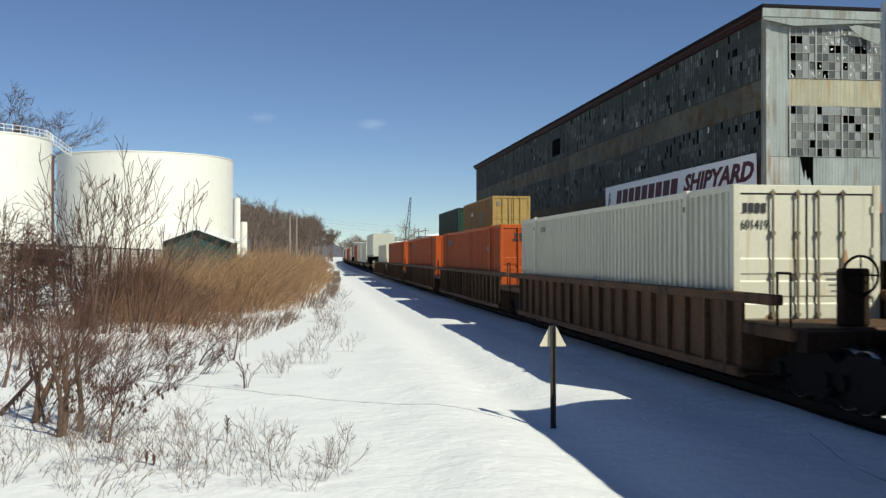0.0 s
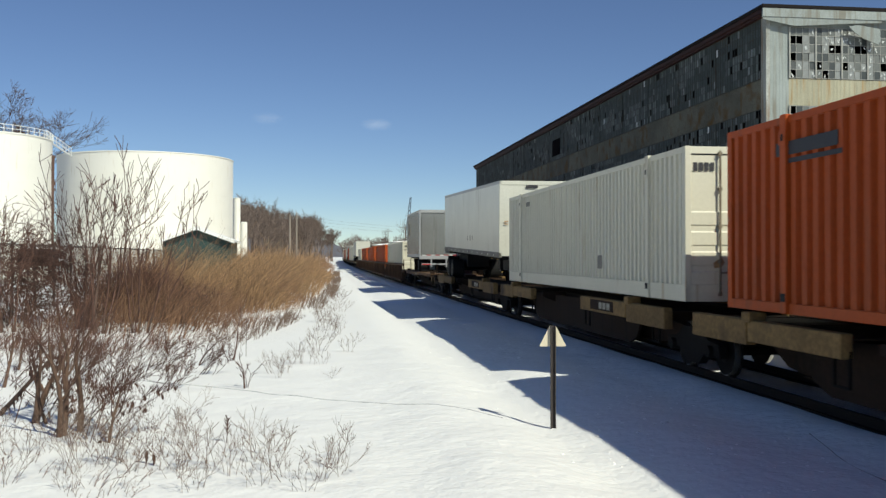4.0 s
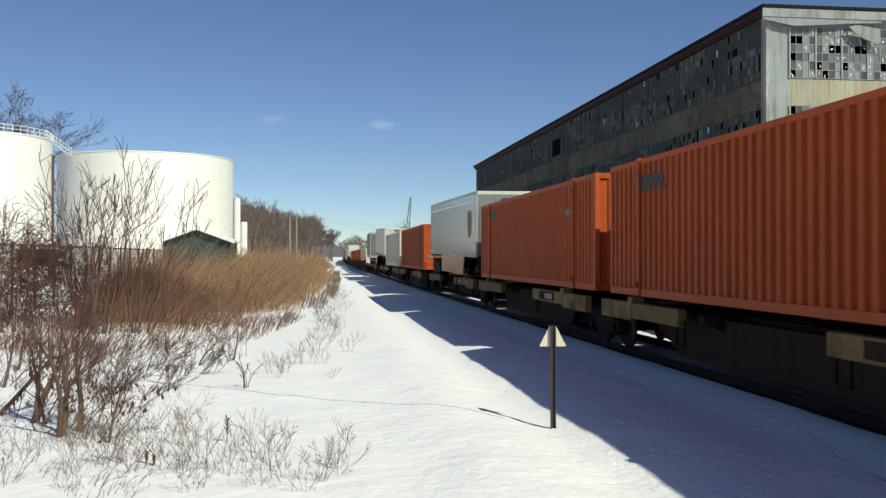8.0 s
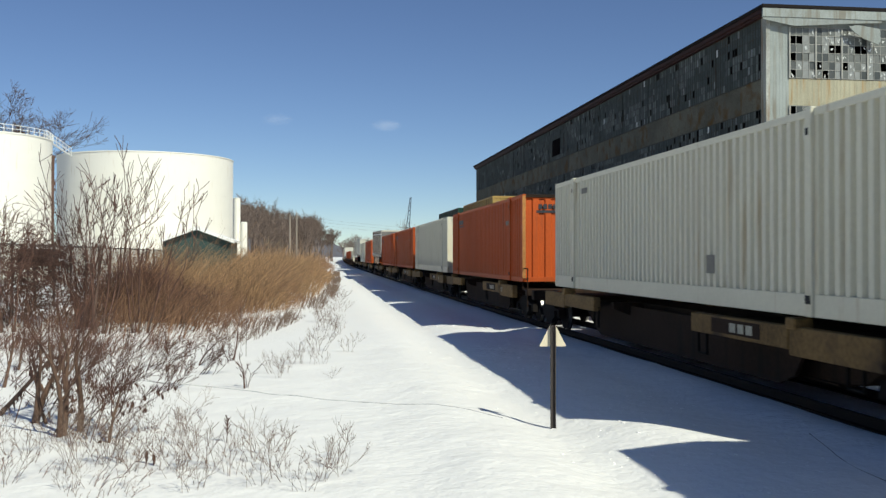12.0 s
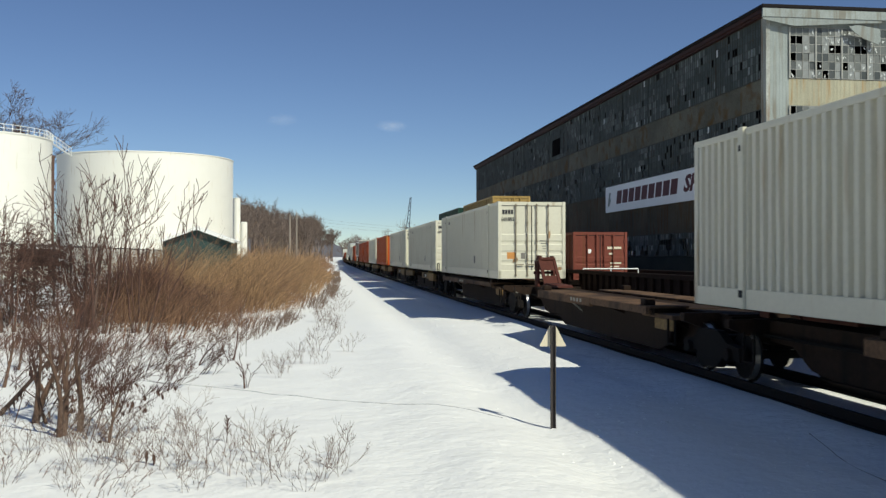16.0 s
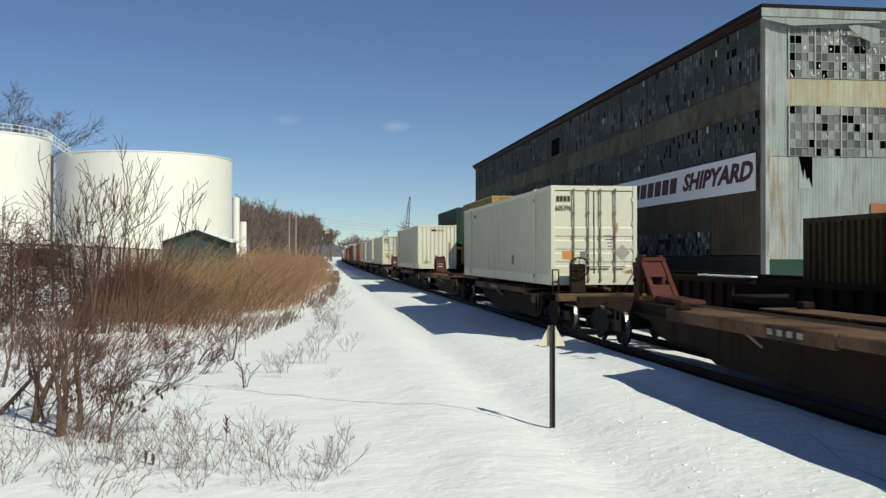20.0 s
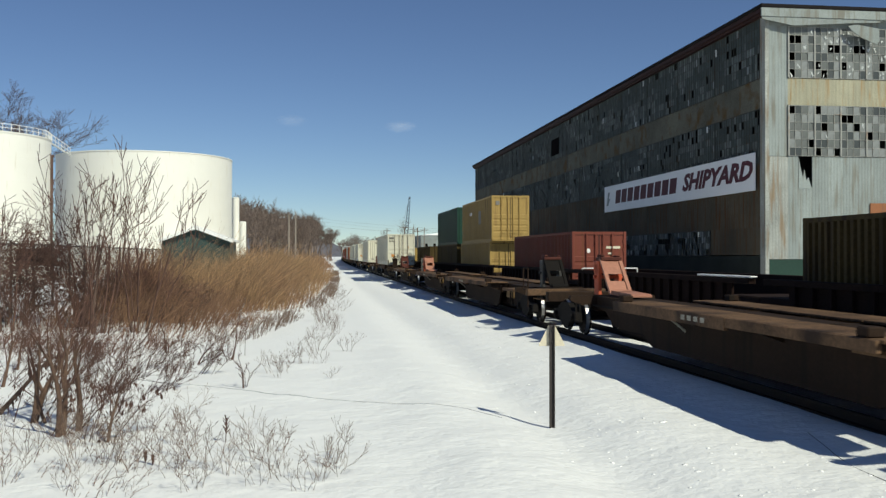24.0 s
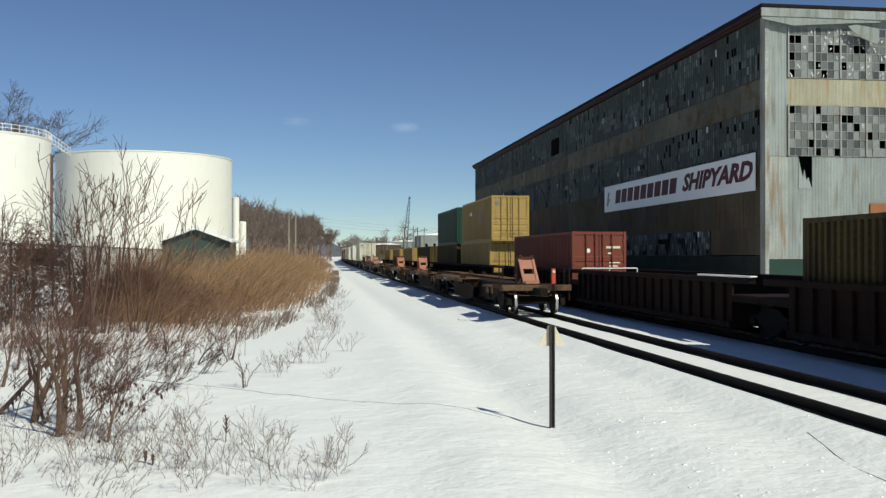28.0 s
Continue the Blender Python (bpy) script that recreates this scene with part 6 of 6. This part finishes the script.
# two dark seed stalks
for x, y, h in ((-1.12, 12.9, 0.36), (-1.95, 11.7, 0.16), (-1.85, 11.6, 0.14), (-1.62, 24.0, 1.0)):
    rnd = random.Random(int(y * 10))
    segs = [(0, 0, 0, 0.02, 0, h, 0.008, 0.004)]
    for k in range(16):
        z = h * (0.45 + 0.035 * k)
        a = k * 2.4
        segs.append((0.01, 0, z, 0.01 + 0.07 * h * 2 * math.cos(a), 0.07 * h * 2 * math.sin(a), z + 0.06, 0.009, 0.004))
    plant("seed_stalk", "dark upright seed stalk in the snow", "weed", at_ground(x, y), [segs], 0.5, M["twig"], M["twig"], "seed stalks")


# ---------------------------------------------------------------- brush thicket
def brush_edge(y):
    """The thicket's border towards the track."""
    return float(np.interp(y, [22, 26, 30, 36, 46, 60, 91, 140, 200, 300], [-4.6, -3.3, -2.3, -1.5, -0.4, 0.5, 1.7, 2.9, 4.4, 6.0]))


def thicket(name, label, count, y0, y1, zone, h0, h1, material, seed, leanx=0.16, radius=0.006, shoots=3, shift=0.0, ramp=0.0):
    """Thin stems, each of two lengths with side shoots, over a stretch of ground."""
    rs = np.random.RandomState(seed)
    y = y0 + (y1 - y0) * rs.rand(count) ** 1.25
    edge = np.array([brush_edge(v) for v in y]) + shift
    x = edge - zone(y) * rs.rand(count) ** 0.9
    patch = np.array([noise.noise((a * 0.22, b * 0.11, seed)) for a, b in zip(x, y)])
    # open snow by the fence, bare but for single stems
    gap = (x < -0.232 * y) & (y > 34)
    ragged = y > y0 + 5.0 * np.array([max(0.0, 0.35 + noise.noise((a * 0.55, b * 0.15, seed + 3.0))) for a, b in zip(x, y)]) * rs.rand(count) ** 0.5
    if ramp:
        ragged &= rs.rand(count) < np.clip((y - y0) / ramp, 0.06, 1.0) ** 1.4
    keep = ragged & (patch > -0.25 + 0.3 * rs.rand(count)) & (~gap | (rs.rand(count) < 0.1))
    x, y, edge, patch = x[keep], y[keep], edge[keep], patch[keep]
    n = len(x)
    z = np.array([ground_z(a, b) for a, b in zip(x, y)]) - 0.03
    rise = np.clip((edge - x) / 2.6, 0.32, 1.0)
    h = (h0 + (h1 - h0) * rs.rand(n)) * (0.8 + 0.9 * patch) * rise * np.where(x < -0.22 * y, 0.72, 1.0)
    lx = leanx * h + (0.6 * patch + rs.normal(0, 0.33, n)) * h
    ly = rs.normal(0, 0.24, n) * h
    r = radius * (1 + 0.012 * y) * rs.uniform(0.7, 1.3, n)
    p0 = np.stack([x, y, z], 1)
    p1 = p0 + np.stack([lx * 0.35, ly * 0.35, h * 0.55], 1)
    p2 = p0 + np.stack([lx, ly, h], 1)
    rows = [np.hstack([p0, p1, r[:, None], 0.75 * r[:, None]]), np.hstack([p1, p2, 0.75 * r[:, None], 0.35 * r[:, None]])]
    for k in range(shoots):
        f = rs.uniform(0.2, 0.95, n)[:, None]
        q0 = p1 + (p2 - p1) * f if k % 2 else p0 + (p1 - p0) * (0.35 + 0.65 * f)
        ln = (h * rs.uniform(0.18, 0.42, n))[:, None]
        d = np.stack([rs.normal(0.12, 0.5, n), rs.normal(0, 0.5, n), rs.uniform(0.4, 1.0, n)], 1)
        q1 = q0 + d * ln
        rows.append(np.hstack([q0, q1, 0.5 * r[:, None], 0.25 * r[:, None]]))
    me = seg_mesh(name, np.vstack(rows), 3)
    ob = mesh_part(name, me, material)
    return tagged(ob, label, "brush", kind="stuff")


thicket("brush_thicket", "russet leafless brush thicket edging the snow", 5200, 26.0, 62, lambda y: 6.5 + 0.11 * (y - 24), 0.8, 1.8, M["brush"], 5, leanx=0.3, ramp=8.0)
thicket("brush_thicket", "reddish twiggy brush low in the snow", 1900, 22.5, 36, lambda y: 4.6 + 0.1 * (y - 21), 0.4, 1.05, M["twig_isl"], 6, leanx=0.65, radius=0.0046, shoots=5)
thicket("low_brush", "fine red-brown twigs low in the foreground snow", 400, 13.2, 25, lambda y: 3.6 + 0 * y, 0.25, 0.95, M["twig_isl"], 31, leanx=0.75, radius=0.003, shoots=6, shift=1.35)
thicket("low_brush", "reddish fine twigs low at the edge of the snow", 130, 9.9, 12.2, lambda y: 2.0 + 0 * y, 0.3, 0.6, M["twig_isl"], 41, leanx=0.3, radius=0.0026, shoots=6, shift=2.8)
thicket("tall_grass", "golden dry tall grass and brush", 8500, 42, 130, lambda y: 9.0 + 0 * y, 1.7, 2.8, M["straw"], 8, radius=0.0065, shoots=2)
thicket("brush_thicket", "russet brush further along the track", 4200, 60, 250, lambda y: 13.0 + 0 * y, 1.5, 2.5, M["brush"], 9, radius=0.007, shoots=2)
thicket("edge_weeds", "dry weeds along the trodden snow", 2000, 26, 150, lambda y: -0.9 + 0 * y, 0.35, 1.5, M["weed"], 10, shoots=4)

thicket("bramble_thicket", "tall tangled red-brown thicket by the fence", 300, 29, 46, lambda y: 4.2 + 0 * y, 1.5, 2.9, M["twig_isl"], 12, leanx=0.05, radius=0.006, shoots=5, shift=-5.0)

thicket("bramble_thicket", "dense dark red-brown thicket round the saplings", 6000, 30, 37, lambda y: 2.4 + 0 * y, 3.0, 5.0, M["twig_dark"], 21, leanx=0.0, radius=0.006, shoots=6, shift=-2.9)

# ---------------------------------------------------------------- trees behind
def bare_tree(seed, h, depth=4, r=0.32, side=0.55, thin=0.022, lift=0.12, wide=0.5):
    rnd = random.Random(seed)
    segs = []
    grow(rnd, (0, 0, 0), (rnd.gauss(0, 0.05), rnd.gauss(0, 0.05), 1), h * 0.34, r, depth, segs, bend=0.1, lift=lift, split=(2, 4), ratio=0.68, spread_=wide, thin=thin, side=side)
    return segs


for i, (x, y, h) in enumerate(((-41.0, 138, 21.0), (-49, 146, 22.0), (-45.0, 142, 21.5))):
    plant("bare_tree", "tall bare tree behind the storage tanks", "tree", pose(x, y, -0.3), [bare_tree(200 + i, h * 1.5, 5, 0.42, 0.62, 0.018, 0.07, 0.6)], 0.07, M["twig_grey"], M["twig_grey"], "bare trees behind the tanks")
for i, (x, y, h) in enumerate(((31.5, 330, 15), (35.5, 345, 12), (27.0, 380, 12), (22.0, 420, 12))):
    plant("bare_tree", "bare tree beyond the parked train", "tree", pose(x, y, -0.3), [bare_tree(220 + i, h * 1.3, 3, 0.3)], 0.09, M["twig_grey"], M["twig_grey"], "bare trees down the line")

# far bare woods: many trees joined, on both sides of the line
protos = [np.array(bare_tree(300 + i, 1.0 * 14, 4, 0.28, 0.28)) for i in range(7)]
small_protos = [np.array(bare_tree(320 + i, 1.0 * 14, 3, 0.28)) for i in range(5)]


def far_woods(name, label, rows, seed, protos):
    rs = np.random.RandomState(seed)
    out = []
    for x, y, h in rows:
        s = protos[rs.randint(len(protos))].copy()
        k = h / 14.0
        a = rs.uniform(0, 6.28)
        c, t = math.cos(a), math.sin(a)
        for o in (0, 3):
            px, py = s[:, o].copy(), s[:, o + 1].copy()
            s[:, o], s[:, o + 1], s[:, o + 2] = (px * c - py * t) * k + x, (px * t + py * c) * k + y, s[:, o + 2] * k - 0.3
        s[:, 6:8] *= k
        s[:, 6:8] = np.maximum(s[:, 6:8], 0.00011 * y)
        out.append(s)
    ob = mesh_part(name, seg_mesh(name, np.vstack(out), 3), M["far_wood"])
    return tagged(ob, label, "woods", kind="stuff")


rs = np.random.RandomState(3)
left = []
for k in range(170):
    y = rs.uniform(210, 560)
    b = rs.uniform(-0.078, 0.004) if y < 420 else rs.uniform(-0.05, 0.021)
    top = float(np.interp(b, [-0.078, -0.05, -0.02, -0.002, 0.01, 0.028], [0.066, 0.054, 0.046, 0.045, 0.034, 0.025]))
    left.append((b * y, y, max(5.0, (top * y + 2.2) * rs.uniform(0.8, 1.25))))
far_woods("far_woods", "far bare brown woods along the line", left, 4, protos)
right = []
for k in range(90):
    y = rs.uniform(520, 900)
    b = rs.uniform(0.03, 0.125)
    right.append((b * y, y, (0.031 * y + 1.0) * rs.uniform(0.55, 1.0)))
far_woods("far_woods", "low bare woods far beyond the parked train", right, 5, small_protos)

# low wooded hill on the skyline
hv, hf = [], []
for j in range(9):
    for i in range(41):
        u = -1 + 2 * i / 40
        z = (130 * math.exp(-((u + 0.1) * 2.2) ** 2) + 10 * noise.noise((i * 0.4, j * 0.3, 5))) * math.sin(math.pi * j / 8)
        hv.append((-140 + 560 * u, 2700 + 60 * j, z - 4))
for j in range(8):
    for i in range(40):
        hf.append((j * 41 + i, j * 41 + i + 1, j * 41 + i + 42, j * 41 + i + 41))
hill = raw("backdrop", hv, hf, M["hill"], smooth=True)
tagged(hill, "low wooded hill on the skyline", "hill", kind="structure")

# ---------------------------------------------------------------- poles, wires, crane, far sheds
def utility_pole(x, y, h, arm=True, label="tall wooden utility pole beyond the brush"):
    ob = tagged(base("utility_pole", pose(x, y, -0.3)), label, "utility pole", "poles along the line")
    part("pole", tubes(((0, 0, 0), (0, 0, h), 0.17, 0.12)), M["wood"] if arm else M["pole_wood"], ob)
    if arm:
        part("crossarm", boxes((-1.2, -0.06, h - 0.9, 1.2, 0.06, h - 0.75)), M["wood"], ob)
        for k in (-1.1, -0.5, 0.5, 1.1):
            part("insulator", tubes(((k, 0, h - 0.75), (k, 0, h - 0.55), 0.05)), M["wood"], ob)
    return ob


utility_pole(-4.75, 205, 11.4, False)
utility_pole(-3.25, 200, 11.6, False)
utility_pole(-9.3, 205, 6.2, True, "short pole with lamp beyond the brush")
utility_pole(-7.2, 215, 6.0, True, "short pole with lamp beyond the brush")
for x, y, h in ((25.0, 260, 11.0), (35.2, 300, 11.4), (30.7, 290, 11.3), (25.8, 330, 12.0), (26.5, 240, 9.5)):
    utility_pole(x, y, h, True, "wooden pole beyond the parked train")
for k, (a, b) in enumerate((((-6, 260, 13.2), (60, 290, 10.2)), ((-6, 262, 12.4), (60, 292, 9.6)), ((-10, 300, 13.5), (40, 240, 8.0)))):
    a, b = Vector(a), Vector(b)
    bm = polytube([a.lerp(b, i / 12) - Vector((0, 0, 1.2 * math.sin(math.pi * i / 12))) for i in range(13)], 0.012, 4)
    w = base("overhead_wire")
    part("wire", bm, M["black"], w)
    tagged(w, "thin overhead wire against the sky", "wire", "overhead wires")

cr = tagged(base("crawler_crane", pose(38.6, 400, -0.3)), "distant crane with raised blue-grey lattice boom", "crane")
foot, tip = Vector((0, 0, 4.0)), Vector((2.2, 0, 27.3))
ax = (tip - foot).normalized()
sd = Vector((0, 1, 0))
up2 = ax.cross(sd)
for a in (-1, 1):
    for b in (-1, 1):
        part("boom_chord", tubes((foot + 0.9 * (a * sd + b * up2), tip + 0.25 * (a * sd + b * up2), 0.14, 0.1), sides=5), M["crane"], cr)
for i in range(14):
    f0, f1 = i / 14, (i + 1) / 14
    w0, w1 = 0.9 - 0.65 * f0, 0.9 - 0.65 * f1
    for b in (-1, 1):
        part("boom_brace", tubes((foot.lerp(tip, f0) + w0 * (b * up2 - sd), foot.lerp(tip, f1) + w1 * (-b * up2 - sd), 0.07), sides=4), M["crane"], cr)
part("cab", boxes((-3.5, -1.8, 1.4, 2.0, 1.8, 4.6), bevel=0.1), M["crane"], cr)
for y in (-1.8, 1.8):
    part("crawler_track", boxes((-3.2, y - 0.4, 0, 3.2, y + 0.4, 1.4), bevel=0.2), M["black"], cr)
part("pendant", tubes((tip, Vector((-3.0, 0, 6.5)), 0.05), sides=4), M["black"], cr)


def far_shed(x, y, w, d, h, material, label):
    ob = tagged(base("far_shed", pose(x, y, -0.3)), label, "shed")
    part("wall_block", boxes((0, 0, 0, w, d, h), bevel=0.05), material, ob)
    part("roof", prism([(-0.3, h), (w + 0.3, h), (w / 2, h + 0.9)], "y", -0.3, d + 0.3), M["snow"], ob)
    for i in range(4):
        part("window", boxes((w * (0.12 + 0.22 * i), -0.04, h * 0.45, w * (0.12 + 0.22 * i) + 0.9, 0.02, h * 0.7)), M["dark"], ob)
    return ob


far_shed(37.5, 330, 13, 20, 9.6, M["clad"], "pale grey industrial shed beyond the parked train")
far_shed(26.0, 430, 14, 16, 7.5, M["clad_rust"], "low rust-brown shed far down the line")
far_shed(38.0, 470, 16, 16, 9.5, M["clad"], "pale shed far down the line")

# thin tubes laid on the snow: a crack near the rail, a wire's shadow
def laid(points, r, step=0.25):
    out = []
    for (x0, y0), (x1, y1) in zip(points, points[1:]):
        n = max(2, int(math.hypot(x1 - x0, y1 - y0) / step))
        for k in range(n):
            f = k / n
            x, y = x0 + (x1 - x0) * f, y0 + (y1 - y0) * f
            out.append((x, y, ground_z(x, y) + 0.003))
    return polytube(out, r)


bm = laid([(6.66, 12.2), (6.5, 11.5), (6.36, 11.0), (6.25, 10.4), (6.19, 9.6), (6.05, 8.6)], 0.0045)
cb = base("ground_cable")
part("cable", bm, M["post"], cb)
tagged(cb, "thin dark line standing in for a crack in the snow", "cable")
# drawn-in cast shadow of an overhead wire, as a tube
bm = laid([(-4.2, 20.2), (-2.6, 18.9), (-1.6, 18.3), (-0.6, 17.3), (0.5, 16.6), (1.6, 15.9), (2.5, 15.3), (3.2, 14.6)], 0.008)
cb = base("ground_cable")
part("cable", bm, M["cable"], cb)
tagged(cb, "thin line across the snow standing in for a wire's shadow", "cable")

# faint wisp of cloud
def wisp(x, z, k, strength):
    m = bpy.data.materials.new("thin cloud")
    m.use_nodes = True
    n, l = m.node_tree.nodes, m.node_tree.links
    co = n.new("ShaderNodeTexCoord")
    gr = n.new("ShaderNodeTexGradient")
    gr.gradient_type = "SPHERICAL"
    mp = n.new("ShaderNodeMapping")
    mp.inputs["Scale"].default_value = (1 / 52, 1 / 52, 1 / 20)
    l.new(co.outputs["Object"], mp.inputs["Vector"])
    l.new(mp.outputs[0], gr.inputs["Vector"])
    ns = n.new("ShaderNodeTexNoise")
    ns.inputs["Scale"].default_value, ns.inputs["Detail"].default_value = 0.05, 6
    l.new(co.outputs["Object"], ns.inputs["Vector"])
    mu = n.new("ShaderNodeMath")
    mu.operation = "MULTIPLY"
    l.new(gr.outputs["Fac"], mu.inputs[0])
    l.new(ns.outputs["Fac"], mu.inputs[1])
    mu2 = n.new("ShaderNodeMath")
    mu2.operation = "MULTIPLY"
    mu2.inputs[1].default_value = strength
    l.new(mu.outputs[0], mu2.inputs[0])
    tr, df, mx = n.new("ShaderNodeBsdfTransparent"), n.new("ShaderNodeBsdfDiffuse"), n.new("ShaderNodeMixShader")
    df.inputs["Color"].default_value = (0.9, 0.88, 0.88, 1)
    l.new(mu2.outputs[0], mx.inputs[0])
    l.new(tr.outputs[0], mx.inputs[1])
    l.new(df.outputs[0], mx.inputs[2])
    l.new(mx.outputs[0], n["Material Output"].inputs["Surface"])
    bm = bmesh.new()
    bmesh.ops.create_icosphere(bm, subdivisions=3, radius=1.0)
    for v in bm.verts:
        v.co = Vector((v.co.x * 52, v.co.y * 9, v.co.z * 19)) * (1 + 0.2 * noise.noise(v.co * 2.0))
    ob = part("cloud", bm, m)
    ob.visible_shadow = False
    ob.matrix_world = pose(x, 3000, z)
    return tagged(ob, "faint small wisp of white cloud", "cloud", "wisps of cloud")


clouds = [(wisp(183, 417, 1.0, 0.13), 183, 417), (wisp(-155, 430, 1.0, 0.07), -155, 430)]


# ---------------------------------------------------------------- motion
def motions():
    times = [i * 1.0 for i in range(29)]
    for ob, s, z, aside, tilt in moving:
        walk(ob, [(t, on_track(s + travelled(t), z, aside) @ pose(0, 0, 0, tilt)) for t in times])
    # wheels of the cars that pass close by roll with the train
    every = [i / FPS for i in range(28 * FPS + 1)]
    for s, pairs in turning:
        if s < 35:
            for ax in pairs:
                y = ax.location.y
                walk(ax, [(t, pose(0, y, 0.44, -math.degrees(travelled(t) / 0.43) % 360)) for t in every])
    for ob, x, z in clouds:
        walk(ob, [(t, pose(x + 3.9 * t, 3000, z - 0.35 * t)) for t in (0, 14, 28)])


motions()
